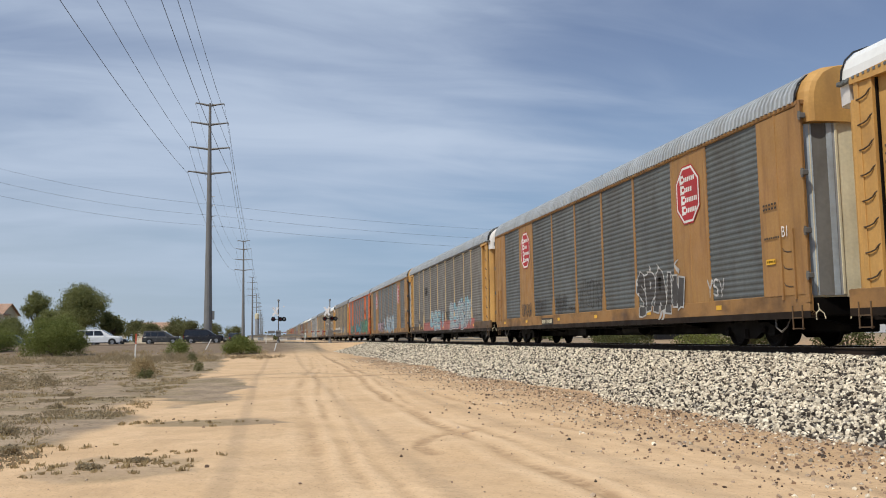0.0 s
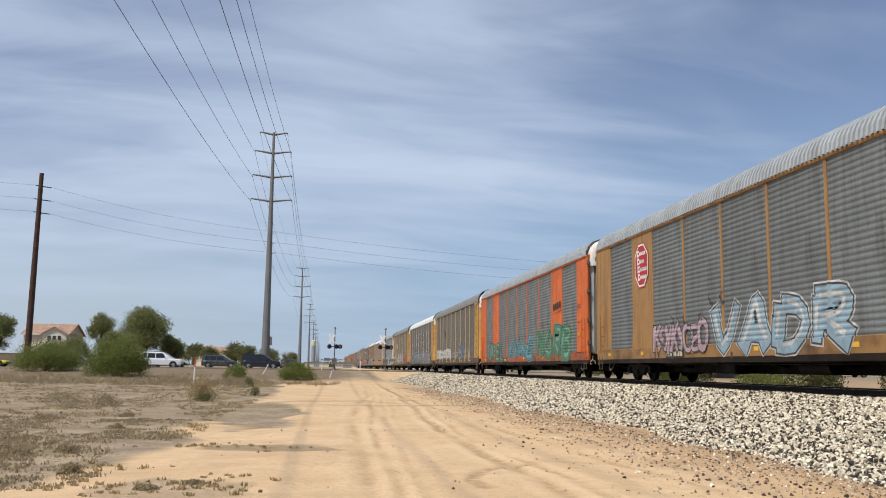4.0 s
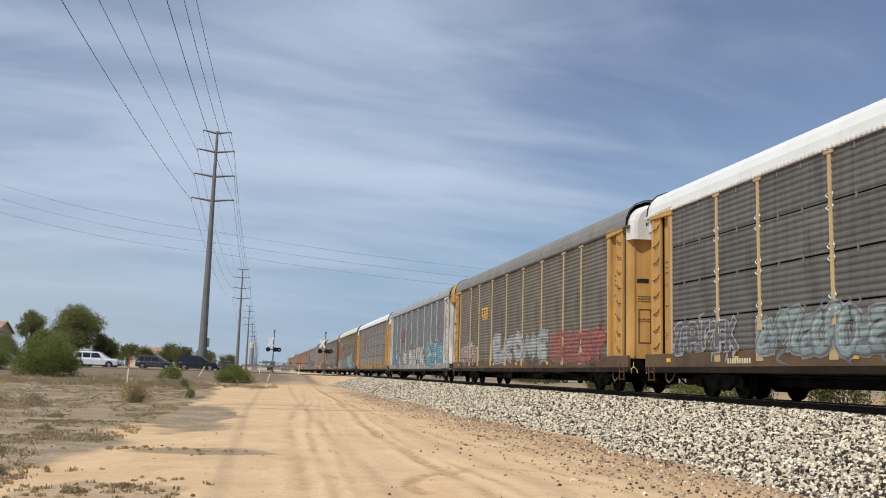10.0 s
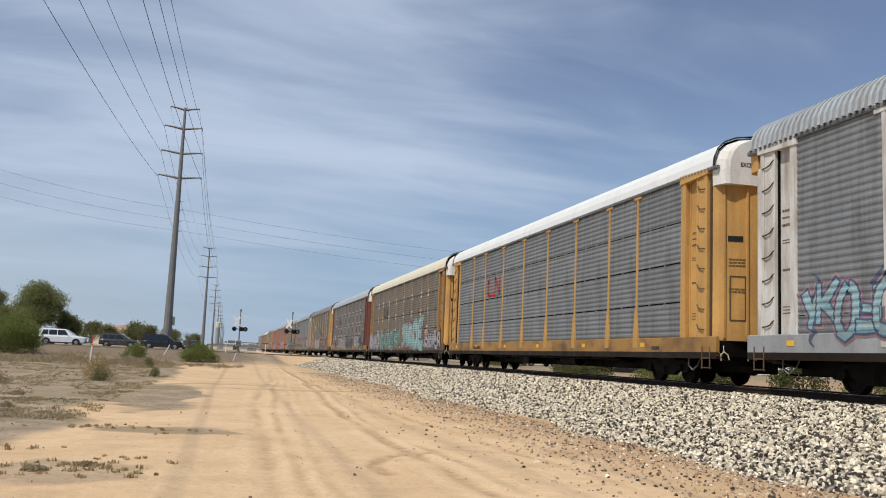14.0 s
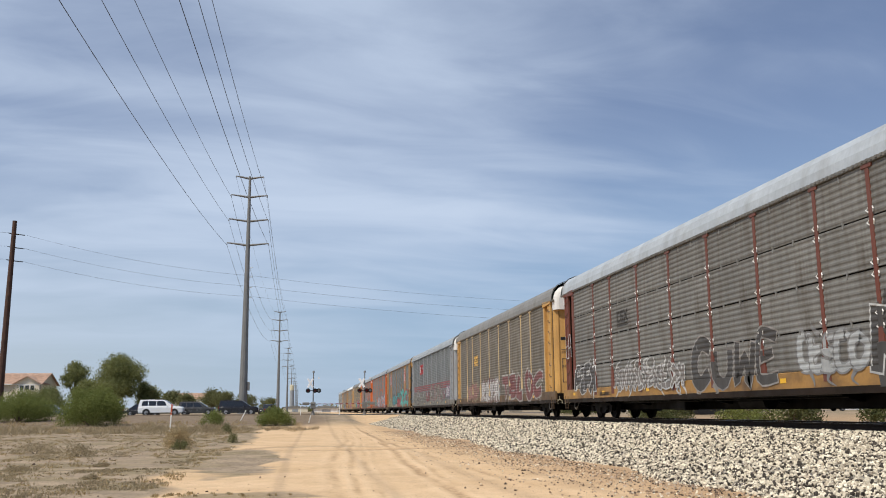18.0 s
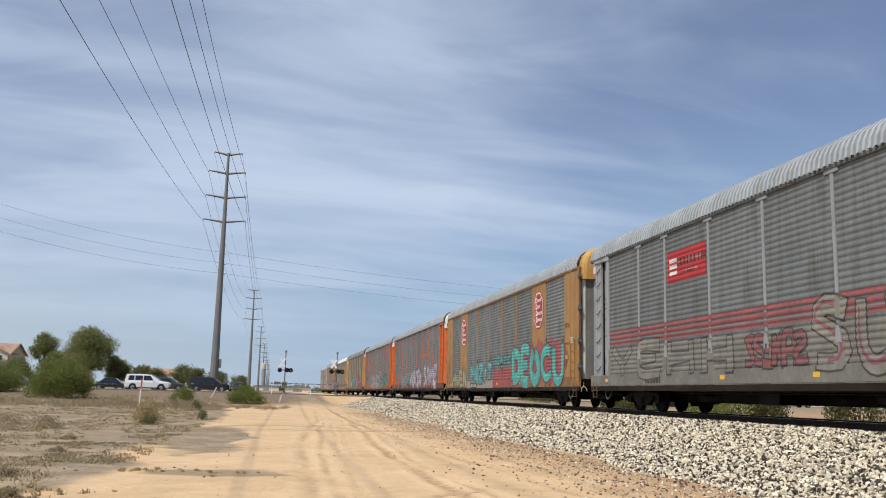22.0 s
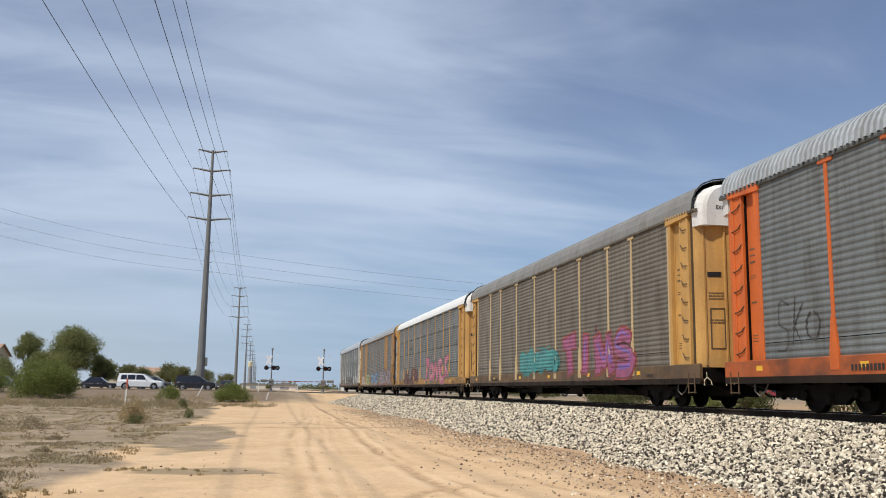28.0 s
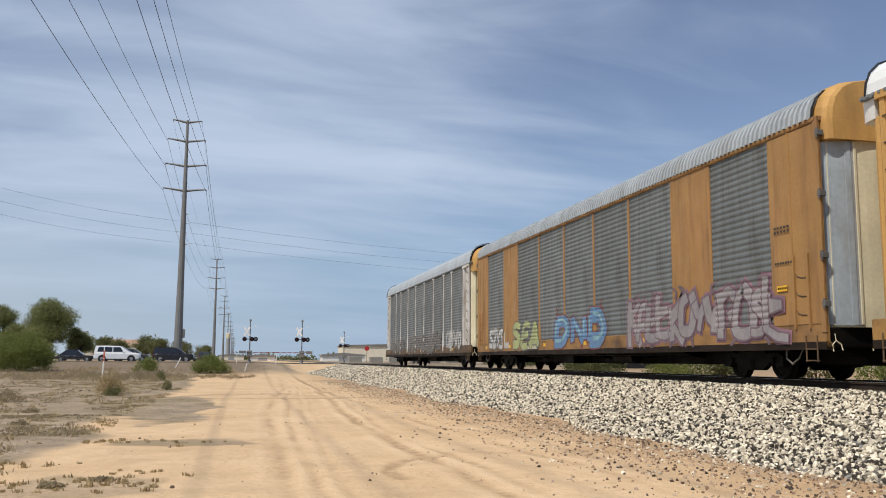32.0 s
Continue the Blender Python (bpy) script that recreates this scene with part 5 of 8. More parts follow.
def decorate(car, spec):
    flush = spec["kind"] == "flush"
    if flush:
        # data block, small bars and a yellow plate on the end panel
        bars_row(car, True, -11.98, 5, 3.35, 0.05, 0.09, spec.get("stencil", GRIMEP))
        bars_row(car, True, -11.98, 5, 3.25, 0.05, 0.09, spec.get("stencil", GRIMEP))
        bars_row(car, True, -11.98, 7, 2.55, 0.05, 0.07, spec.get("stencil", GRIMEP))
        layered(rects([(-12.02, -12.40, 1.95, 2.08)]), "warning_plate", REFL, car, 0.006, True)
        bars_row(car, True, -12.06, 5, 1.99, 0.05, 0.05, BLACKT)
        layered(rects([(5.9, 4.3, 0.82, 1.10)]), "number_board", GRIMEP, car, 0.003, True)
        bars_row(car, True, 5.82, 4, 0.88, 0.15, 0.095, CREAM, "number_bars")
        bars_row(car, True, 5.18, 6, 0.88, 0.15, 0.095, CREAM, "number_bars")
        if spec.get("deck_mark"):
            ref = letters(spec["deck_mark"], 1.0, 0.0)
            lo, hi = extent(ref)
            place_word(ref, -12.72, -12.94, 2.55, 2.80, lo, hi, 0.0, 1)
            layered(ref, "deck_mark", WHITE, car, 0.006, True)
    else:
        for k in (-1, 1):
            x = -XP + 0.12
            if spec.get("placard"):
                part("placard", shared(f"placard|{k}", lambda: Shape().box(x - 0.004, x + 0.002, k * 12.32 - 0.20, k * 12.32 + 0.20, 3.52, 4.12)), REFL, car, "yellow warning placard")
            lines = Shape()
            for i, (z, h) in enumerate(((3.95, 0.07), (3.80, 0.05), (3.62, 0.08), (3.30, 0.03), (3.24, 0.03), (2.62, 0.07), (1.82, 0.03), (1.75, 0.03), (1.68, 0.03))):
                n = 4 + i % 3
                for j in range(n):
                    y = k * 12.32 - 0.17 + 0.34 * j / n
                    lines.box(x - 0.007, x, y, y + 0.26 / n, z, z + h * 0.7)
            tagged(part("placard_lettering", shared(f"placard_lettering|{k}", lambda: lines), GRIMEP if spec.get("placard") else STENCIL, car), kind="stuff")
            # raised black strip stands for the shade of a gap by the ladder
            part("panel_seam", shared(f"panel_seam|{k}", lambda: Shape().box(x - 0.05, x, k * 12.56 - 0.02, k * 12.56 + 0.02, 1.2, 5.4)), DARKP, car, "black strip for the shaded gap beside the ladder")
        bars_row(car, False, -10.2, 4, 0.88, 0.10, 0.09, spec.get("stencil", GRIMEP))
        bars_row(car, False, 8.6, 10, 0.90, 0.13, 0.085, spec.get("number", GRIMEP))
    if spec["hood"] == WHITE:
        for k in (-1, 1):
            key = f"hood_words|{k}"
            if key not in CACHE:
                bm = letters("EXCESS HEIGHT CAR", 0.15, 0.003)
                for v in bm.verts:
                    v.co = Vector((-k * (v.co.x * 0.95 - 1.02), k * 13.786, 5.52 + v.co.y))
                CACHE[key] = bpy.data.meshes.new("hood_words")
                bm.to_mesh(CACHE[key])
                bm.free()
            part("hood_words", CACHE[key], GRIMEP, car)
    for fn in spec.get("art", ()):
        fn(car)


GRIMEP = paint("stencil_black", (0.03, 0.026, 0.022), 0.2)

W_, K_, TEAL, CYAN, NAVY = (0.62, 0.62, 0.60), (0.018, 0.018, 0.02), (0.06, 0.36, 0.36), (0.25, 0.48, 0.55), (0.03, 0.07, 0.16)
PINK, MAROON, PALE = (0.55, 0.10, 0.22), (0.17, 0.025, 0.03), (0.42, 0.47, 0.47)
GREEN, LILAC, BEIGE, SALMON = (0.025, 0.20, 0.11), (0.42, 0.36, 0.46), (0.33, 0.31, 0.24), (0.60, 0.16, 0.12)


def tag(flush, count, yl, yr, z0, z1, fill, line, **kw):
    return lambda car: graffiti(car, flush, count, yl, yr, z0, z1, fill, line, **kw)


def octs(car):
    octagon_emblem(car, -8.12, 4.30, 1.68, 1.42)
    octagon_emblem(car, 8.12, 4.30, 1.68, 1.42)


def worm_emblem(material, y, z, s, bars=None):
    """A continuous ribbon shape of two joined bends, with a row of bars under it."""
    def f(car):
        pts = [(y - 0.55 * s, z + 0.42 * s), (y + 0.45 * s, z + 0.42 * s), (y + 0.62 * s, z + 0.28 * s), (y + 0.62 * s, z - 0.28 * s), (y + 0.45 * s, z - 0.42 * s), (y - 0.45 * s, z - 0.42 * s)]
        pts2 = [(y - 0.62 * s, z - 0.42 * s), (y - 0.62 * s, z + 0.42 * s), (y - 1.35 * s, z - 0.36 * s), (y - 1.35 * s, z + 0.46 * s)]
        layered(stroke(pts[1:], 0.17 * s), "ribbon_emblem", material, car, 0.006, False)
        layered(stroke(pts2, 0.17 * s), "ribbon_emblem", material, car, 0.007, False)
        if bars:
            bars_row(car, False, y + 0.6 * s, 9, z - 0.80 * s, 0.14 * s, 0.15 * s, bars)
    return f


def block_emblem(material, y, z, s, edge=None):
    """Three blocky shapes over two underlines."""
    def f(car):
        items = []
        for i in range(3):
            yy = y - i * 0.62 * s
            if i < 2:
                items += [(yy, yy - 0.50 * s, z + 0.40 * s, z + 0.56 * s), (yy, yy - 0.17 * s, z, z + 0.40 * s), (yy, yy - 0.50 * s, z - 0.12 * s, z)]
                if i == 1:
                    items += [(yy - 0.33 * s, yy - 0.5 * s, z, z + 0.22 * s), (yy - 0.17 * s, yy - 0.40 * s, z + 0.17 * s, z + 0.27 * s)]
        if edge:
            layered(rects([(a + 0.04 * s, b - 0.04 * s, c - 0.04 * s, d + 0.04 * s) for a, b, c, d in items]), "emblem_shade", edge, car, 0.004, False)
        layered(rects(items), "block_emblem", material, car, 0.008, False)
        x0 = y - 1.24 * s
        layered(stroke([(x0, z + 0.5 * s), (x0 - 0.5 * s, z - 0.06 * s)], 0.18 * s), "block_emblem", material, car, 0.008, False)
        layered(stroke([(x0, z - 0.06 * s), (x0 - 0.5 * s, z + 0.5 * s)], 0.18 * s), "block_emblem", material, car, 0.009, False)
        layered(rects([(y, y - 1.8 * s, z - 0.24 * s, z - 0.18 * s), (y, y - 1.8 * s, z - 0.36 * s, z - 0.30 * s)]), "underline", material, car, 0.008, False)
    return f


def slant_emblem(material, y, z, s):
    """A dark slanted word mark over a wedge-shaped stroke."""
    def f(car):
        items = [(y - i * 0.42 * s, y - i * 0.42 * s - 0.30 * s, z + 0.03 * i * s, z + (0.34 + 0.03 * i) * s) for i in range(4)]
        layered(rects(items), "word_mark", material, car, 0.006, True)
        layered(flat([(y + 0.1 * s, z - 0.22 * s), (y - 1.7 * s, z - 0.02 * s), (y - 1.7 * s, z - 0.08 * s)]), "wedge_stroke", material, car, 0.006, True)
    return f


def panel_emblem(y0, y1, z0, z1):
    """Red board with a white ball mark and a row of bars."""
    def f(car):
        layered(rects([(y0, y1, z0, z1)]), "red_board", RED, car, 0.006, False)
        h = z1 - z0
        cy, cz, r = y0 - 0.16 * (y0 - y1), (z0 + z1) / 2, 0.30 * h
        for k in range(3):
            zz = cz + (k - 1) * 0.2 * h
            layered(rects([(cy + r * 0.9, cy - r * 0.9, zz - 0.06 * h, zz + 0.06 * h)]), "ball_mark", WHITE, car, 0.010, False)
        bars_row(car, False, y0 - 0.30 * (y0 - y1), 8, cz - 0.02 * h, 0.25 * h, 0.065 * (y0 - y1), WHITE)
        bars_row(car, False, y0 - 0.42 * (y0 - y1), 9, cz - 0.28 * h, 0.10 * h, 0.032 * (y0 - y1), WHITE)
    return f


def stripe(y0, y1, z0, z1, rgb, flush=False):
    return lambda car: layered(rects([(y0, y1, z0, z1)]), "sprayed_band", spray(rgb), car, 0.001, flush)


def spec(kind, label, post, sheet, roof, sill, door, hood, **kw):
    return dict(kind=kind, label=label, post=post, sheet=sheet, roof=roof, sill=sill, door=door, hood=hood, **kw)


FLUSH_LABEL = "ochre auto carrier wagon with grey ribbed sheets "
CARS = [
    spec("open", "yellow-ended auto carrier wagon with a white roof", YELLOW, SHEET, ROOF_WHITE, SILL_OCHRE, YELLOW, WHITE, drop=0.16),
    spec("flush", FLUSH_LABEL + "and black sprayed letters", OCHRE, SHEET_SLATE, ROOF_ZINC, SILL_OCHRE, CREAM, YELLOW, ribbed=True, deck_mark="B1",
         art=(octs, tag(True, 5, -4.4, -7.6, 0.95, 2.25, K_, W_, fat=0.070, seed=3, word="SPAIN", wild=1.2),
              tag(True, 7, 9.0, 7.3, 1.25, 1.85, None, K_, fat=0.0, seed=101), tag(True, 8, 6.8, 5.3, 1.35, 1.95, None, K_, fat=0.0, seed=102, wild=1.6),
              tag(True, 7, 4.0, 2.6, 1.3, 1.95, None, K_, fat=0.0, seed=103, wild=1.6), tag(True, 6, 2.4, 1.5, 1.3, 1.5, None, K_, fat=0.0, seed=104), tag(True, 6, 1.1, -1.2, 1.3, 2.3, None, K_, fat=0.0, seed=105, wild=1.5), tag(True, 3, -9.0, -9.9, 1.3, 1.8, W_, None, fat=0.000, seed=4))),
    spec("open", "auto carrier wagon with grey sheets, yellow posts and pale blue graffiti", PALE_YELLOW, SHEET_TAN, ROOF_ZINC, SILL_DIRT, YELLOW, WHITE, bay=YELLOW, ribbed=True,
         art=(block_emblem(GRIMEP, 6.6, 3.7, 0.62), tag(False, 4, 11.2, 7.3, 1.3, 2.25, (0.19, 0.18, 0.16), K_, fat=0.060, seed=5, word="BEAR"),
              stripe(7.0, -9.8, 0.85, 1.45, (0.45, 0.12, 0.10)),
              tag(False, 5, 4.2, -1.0, 1.0, 2.1, CYAN, NAVY, halo=W_, shine=W_, seed=6, word="DEEI"), tag(False, 4, -1.2, -2.7, 1.5, 2.1, None, K_, fat=0.000, seed=7),
              tag(False, 4, -2.9, -8.9, 0.95, 2.55, PALE, NAVY, halo=W_, shine=CYAN, fat=0.110, seed=8, cloud=CYAN))),
    spec("flush", FLUSH_LABEL + "and pale blue graffiti", OCHRE, SHEET, ROOF_ZINC, SILL_OCHRE, CREAM, YELLOW, ribbed=True, dark_strip=False, deck_mark="B1",
         art=(octs, tag(True, 3, 7.0, 2.6, 0.95, 2.0, (0.55, 0.38, 0.44), K_, seed=11), tag(True, 3, 2.2, -5.2, 0.85, 2.5, (0.30, 0.45, 0.55), K_, halo=W_, shine=W_, fat=0.100, seed=12, word="VADR"),
              tag(True, 5, -9.6, -11.2, 1.7, 2.1, None, K_, fat=-0.005, seed=13))),
    spec("flush", "orange auto carrier wagon with grey sheets and green graffiti", ORANGE, SHEET, ROOF_ZINC, SILL_ORANGE, PALE_YELLOW, WHITE, ribbed=True, bolts=True,
         art=(slant_emblem(GRIMEP, -7.5, 3.4, 0.95), tag(True, 4, 10.8, 5.0, 0.9, 2.2, GREEN, K_, shine=(0.3, 0.5, 0.35), seed=14, word="OREL"),
              tag(True, 4, 4.0, -3.2, 0.95, 2.15, (0.04, 0.28, 0.33), K_, halo=(0.12, 0.4, 0.42), shine=CYAN, seed=15, word="KANE", wild=1.3),
              tag(True, 4, -3.8, -10.9, 0.9, 2.7, GREEN, K_, halo=(0.22, 0.30, 0.10), shine=(0.16, 0.42, 0.28), fat=0.105, seed=16, word="NORB", wild=1.4))),
    spec("open", "auto carrier wagon with brown-grey sheets and chalk-white graffiti", PALE_YELLOW, SHEET_BROWN, ROOF_GREY, SILL_DIRT, YELLOW, WHITE, bay=YELLOW,
         art=(block_emblem(GRIMEP, 6.0, 3.6, 0.62), lambda car: blocks(car, 11.6, 1.2, 1.28, 2.15, 10, (0.66, 0.65, 0.60), 17),
              tag(False, 7, 0.8, -3.2, 1.4, 1.8, W_, None, fat=0.020, seed=18, wild=0.4),
              tag(False, 3, -3.7, -5.9, 1.35, 2.3, (0.05, 0.20, 0.33), K_, halo=PALE, shine=(0.15, 0.10, 0.35), fat=0.110, seed=19, word="2M"))),
    spec("open", "white-roofed auto carrier wagon with dark grey sheets and faded teal graffiti", PALE_YELLOW, SHEET_DARK, ROOF_WHITE, SILL_DIRT, YELLOW, WHITE, bay=YELLOW, seams=True, style="lug", eave=WHITE, drop=0.09, number=CREAM,
         art=(tag(False, 4, 11.6, 8.2, 1.2, 2.05, (0.10, 0.10, 0.13), (0.40, 0.40, 0.40), fat=0.070, seed=20), tag(False, 9, 7.2, -2.0, 1.1, 2.0, (0.26, 0.36, 0.37), (0.14, 0.17, 0.18), halo=(0.34, 0.37, 0.38), shine=PALE, seed=21, wild=1.3, fat=0.100),
              tag(False, 8, -2.0, -11.7, 1.05, 2.1, (0.20, 0.22, 0.25), (0.36, 0.36, 0.40), halo=(0.26, 0.28, 0.28), fat=0.090, seed=22, wild=1.6), stripe(-1.5, -9.0, 3.5, 3.62, (0.26, 0.15, 0.11)))),
    spec("open", "auto carrier wagon with brown-grey sheets and red and white graffiti", PALE_YELLOW, SHEET_BROWN, ROOF_GREY, SILL_DIRT, YELLOW, WHITE, bay=YELLOW,
         art=(block_emblem(REFL, 6.4, 3.7, 0.72, GRIMEP), tag(False, 5, 11.4, 7.4, 1.2, 2.1, (0.32, 0.16, 0.10), W_, fat=0.070, seed=23),
              tag(False, 8, 3.8, -5.4, 1.15, 2.3, PALE, (0.10, 0.10, 0.11), halo=W_, fat=0.090, seed=24, word="EKOME", wild=1.5),
              tag(False, 5, -5.8, -11.6, 1.1, 2.2, (0.36, 0.08, 0.06), MAROON, halo=(0.42, 0.2, 0.16), fat=0.090, seed=25, wild=1.5))),
    spec("open", "grey auto carrier wagon with white posts and bold graffiti", WORN_WHITE, SHEET_BLUE, ROOF_ZINC, GREYP, WORN_WHITE, YELLOW, ribbed=True,
         art=(worm_emblem(RED, 6.05, 3.75, 0.85, GRIMEP), tag(False, 5, 11.6, 7.2, 1.2, 2.2, CYAN, NAVY, halo=(0.36, 0.20, 0.24), shine=PALE, seed=26, wild=1.5),
              stripe(7.0, -11.4, 0.80, 1.18, (0.40, 0.38, 0.33)),
              tag(False, 2, 5.6, 3.2, 1.1, 2.35, W_, K_, halo=(0.45, 0.40, 0.28), shine=(0.45, 0.30, 0.28), fat=0.090, seed=27, word="4U"),
              tag(False, 6, 2.6, -4.2, 0.9, 2.5, W_, K_, halo=(0.50, 0.47, 0.36), shine=(0.50, 0.36, 0.34), fat=0.105, seed=28, word="JASTER", wild=1.4),
              tag(False, 4, -5.6, -11.5, 0.95, 2.65, (0.10, 0.32, 0.42), (0.015, 0.04, 0.08), halo=CYAN, shine=(0.35, 0.55, 0.58), fat=0.120, seed=29, word="BEAR", wild=1.2, cloud=(0.40, 0.42, 0.38)))),
    spec("open", "bright yellow auto carrier wagon with white roof and clean sheets", YELLOW, SHEET_BLUE, ROOF_WHITE, SILL_YELLOW, YELLOW, WHITE, seams=True, style="tee", drop=0.12,
         art=(worm_emblem(RED, 6.0, 3.75, 0.9),)),
    spec("open", "cream-roofed auto carrier wagon with teal block graffiti", OCHRE, SHEET_BROWN, ROOF_CREAM, SILL_DIRT, YELLOW, WHITE, bay=OCHRE, seams=True, style="lug", door_ribs=True,
         art=(worm_emblem(GRIMEP, 6.05, 3.7, 0.85), tag(False, 4, 12.8, 8.2, 0.9, 2.1, (0.40, 0.38, 0.42), K_, halo=(0.50, 0.50, 0.52), fat=0.110, seed=30, word="ORO", wild=1.5),
              tag(False, 6, 8.0, -0.2, 0.95, 2.2, (0.05, 0.30, 0.25), K_, halo=(0.36, 0.36, 0.40), shine=(0.30, 0.46, 0.40), fat=0.105, seed=31, word="GOEK", wild=1.5),
              tag(False, 4, -1.6, -8.2, 0.85, 2.75, (0.22, 0.45, 0.45), (0.08, 0.02, 0.02), halo=(0.40, 0.50, 0.48), shine=(0.40, 0.55, 0.55), fat=0.130, seed=32, word="MROE", cloud=MAROON),
              tag(False, 4, -8.5, -12.8, 0.95, 2.0, (0.36, 0.36, 0.40), K_, fat=0.090, seed=33))),
    spec("open", "auto carrier wagon with oxide-brown posts, brown-grey sheets and black graffiti", BROWN, SHEET_TAN, ROOF_ZINC, SILL_YELLOW, BROWN, WHITE, seams=True, style="lug",
         art=(block_emblem(GRIMEP, 6.4, 3.65, 0.62), tag(False, 4, 11.7, 9.2, 1.0, 2.2, (0.03, 0.03, 0.033), W_, fat=0.110, seed=34),
              tag(False, 5, 6.8, 0.6, 1.05, 1.85, (0.20, 0.18, 0.17), W_, fat=0.070, seed=35, wild=1.4),
              tag(False, 5, 0.0, -5.2, 0.95, 2.3, K_, (0.30, 0.28, 0.26), fat=0.065, seed=36, word="CUWE", wild=1.2), tag(False, 4, -6.0, -8.6, 1.1, 2.1, (0.44, 0.46, 0.46), (0.22, 0.22, 0.22), fat=0.080, seed=37, wild=1.3),
              tag(False, 3, -9.0, -11.8, 0.85, 2.6, (0.018, 0.018, 0.02), W_, fat=0.150, seed=137, wild=1.0, cloud=(0.02, 0.02, 0.022)),
              tag(False, 2, 13.0, 12.2, 2.6, 3.6, W_, None, fat=0.000, seed=38))),
    spec("open", "auto carrier wagon with brown-grey sheets and dark red and white graffiti", PALE_YELLOW, SHEET_BROWN, ROOF_GREY, SILL_DIRT, YELLOW, WHITE, placard=True, bay=YELLOW,
         art=(block_emblem(REFL, 6.5, 3.6, 0.72, GRIMEP), tag(False, 3, 8.8, 5.0, 1.05, 2.1, (0.36, 0.17, 0.14), (0.20, 0.08, 0.07), halo=(0.42, 0.38, 0.2), seed=39, wild=1.6),
              tag(False, 4, 3.8, -1.4, 0.95, 2.2, W_, MAROON, halo=PALE, seed=40, wild=1.5), tag(False, 6, -2.2, -11.4, 0.95, 2.4, MAROON, (0.40, 0.40, 0.38), halo=(0.42, 0.40, 0.36), fat=0.095, seed=41, word="TBLOC", wild=1.4))),
    spec("open", "silver-grey auto carrier wagon with large beige and black block letters", GREYP, SHEET, ROOF_ZINC, SILL_GREY, GREYP, WHITE, ribbed=True,
         art=(panel_emblem(6.9, 4.4, 3.9, 4.85), stripe(11.7, -11.7, 2.62, 2.74, (0.30, 0.05, 0.06)), stripe(11.7, -11.7, 2.42, 2.56, (0.30, 0.05, 0.06)), stripe(11.7, -11.7, 2.22, 2.36, (0.28, 0.06, 0.07)),
              stripe(11.8, -9.3, 0.85, 2.1, (0.20, 0.195, 0.165)),
              tag(False, 5, 11.7, 2.8, 1.05, 2.25, (0.22, 0.21, 0.18), K_, fat=0.050, seed=42, word="YEHH", wild=0.3), tag(False, 2, 2.4, -0.2, 1.2, 2.1, (0.26, 0.06, 0.07), K_, fat=0.08, seed=143, wild=0.4),
              tag(False, 5, -0.4, -8.0, 1.05, 2.7, (0.25, 0.24, 0.20), K_, shine=(0.25, 0.06, 0.10), fat=0.030, seed=43, word="SUDDU", wild=0.4), tag(False, 2, -8.0, -9.4, 1.1, 2.2, (0.25, 0.05, 0.09), (0.04, 0.20, 0.20), fat=0.05, seed=144),
              tag(False, 5, -9.6, -11.7, 1.5, 2.3, W_, (0.25, 0.15, 0.30), fat=0.050, seed=44))),
    spec("flush", FLUSH_LABEL + "and large turquoise graffiti", OCHRE, SHEET, ROOF_ZINC, SILL_OCHRE, CREAM, YELLOW, ribbed=True, deck_mark="B1",
         art=(octs, tag(True, 4, 11.6, 7.0, 0.9, 1.9, (0.36, 0.38, 0.20), (0.12, 0.12, 0.08), fat=0.080, seed=45, word="HUEN", wild=1.4),
              stripe(7.0, 0.4, 0.80, 1.25, (0.36, 0.33, 0.27), True),
              tag(True, 4, 6.0, 0.6, 1.0, 2.3, (0.04, 0.38, 0.38), K_, halo=(0.30, 0.10, 0.12), shine=CYAN, fat=0.105, seed=46, word="MAZIT", wild=1.5), stripe(0.4, -3.6, 0.85, 1.8, (0.36, 0.04, 0.05), True),
              tag(True, 5, 0.5, -3.3, 2.0, 2.5, (0.05, 0.40, 0.38), K_, fat=0.070, seed=47, word="GOA20"),
              tag(True, 5, -3.4, -11.8, 0.85, 2.75, (0.03, 0.42, 0.38), K_, halo=(0.36, 0.05, 0.07), shine=(0.10, 0.50, 0.46), fat=0.120, seed=48, word="DEOCU", wild=1.2, cloud=(0.34, 0.05, 0.06)))),
    spec("open", "auto carrier wagon with orange posts and silver-purple graffiti", ORANGE, SHEET, ROOF_ZINC, BROWN, ORANGE, WHITE, ribbed=True,
         art=(stripe(-3.4, -6.4, 3.25, 3.55, (0.55, 0.13, 0.03)), tag(False, 4, 6.6, 2.4, 1.0, 2.1, (0.16, 0.36, 0.34), (0.05, 0.05, 0.09), halo=(0.36, 0.30, 0.34), seed=49, word="MENT", wild=1.5),
              tag(False, 5, 1.6, -4.4, 0.95, 2.35, (0.44, 0.40, 0.46), NAVY, halo=(0.30, 0.22, 0.30), shine=W_, fat=0.105, seed=50, word="ASTEK", wild=1.4),
              tag(False, 4, -5.0, -11.2, 0.95, 2.6, (0.36, 0.34, 0.42), NAVY, halo=(0.55, 0.25, 0.25), shine=W_, fat=0.090, seed=51, word="SAME", wild=0.9))),
    spec("open", "auto carrier wagon with orange posts and salmon and teal graffiti", ORANGE, SHEET, ROOF_ZINC, SILL_ORANGE, ORANGE, WHITE, ribbed=True,
         art=(tag(False, 3, 11.2, 9.6, 1.5, 2.4, None, K_, fat=-0.005, seed=52, wild=2), tag(False, 5, 5.4, -3.6, 1.0, 2.4, (0.40, 0.28, 0.26), (0.10, 0.08, 0.10), halo=W_, shine=LILAC, fat=0.100, seed=53, word="CRAZO", wild=1.5, cloud=(0.05, 0.27, 0.30)),
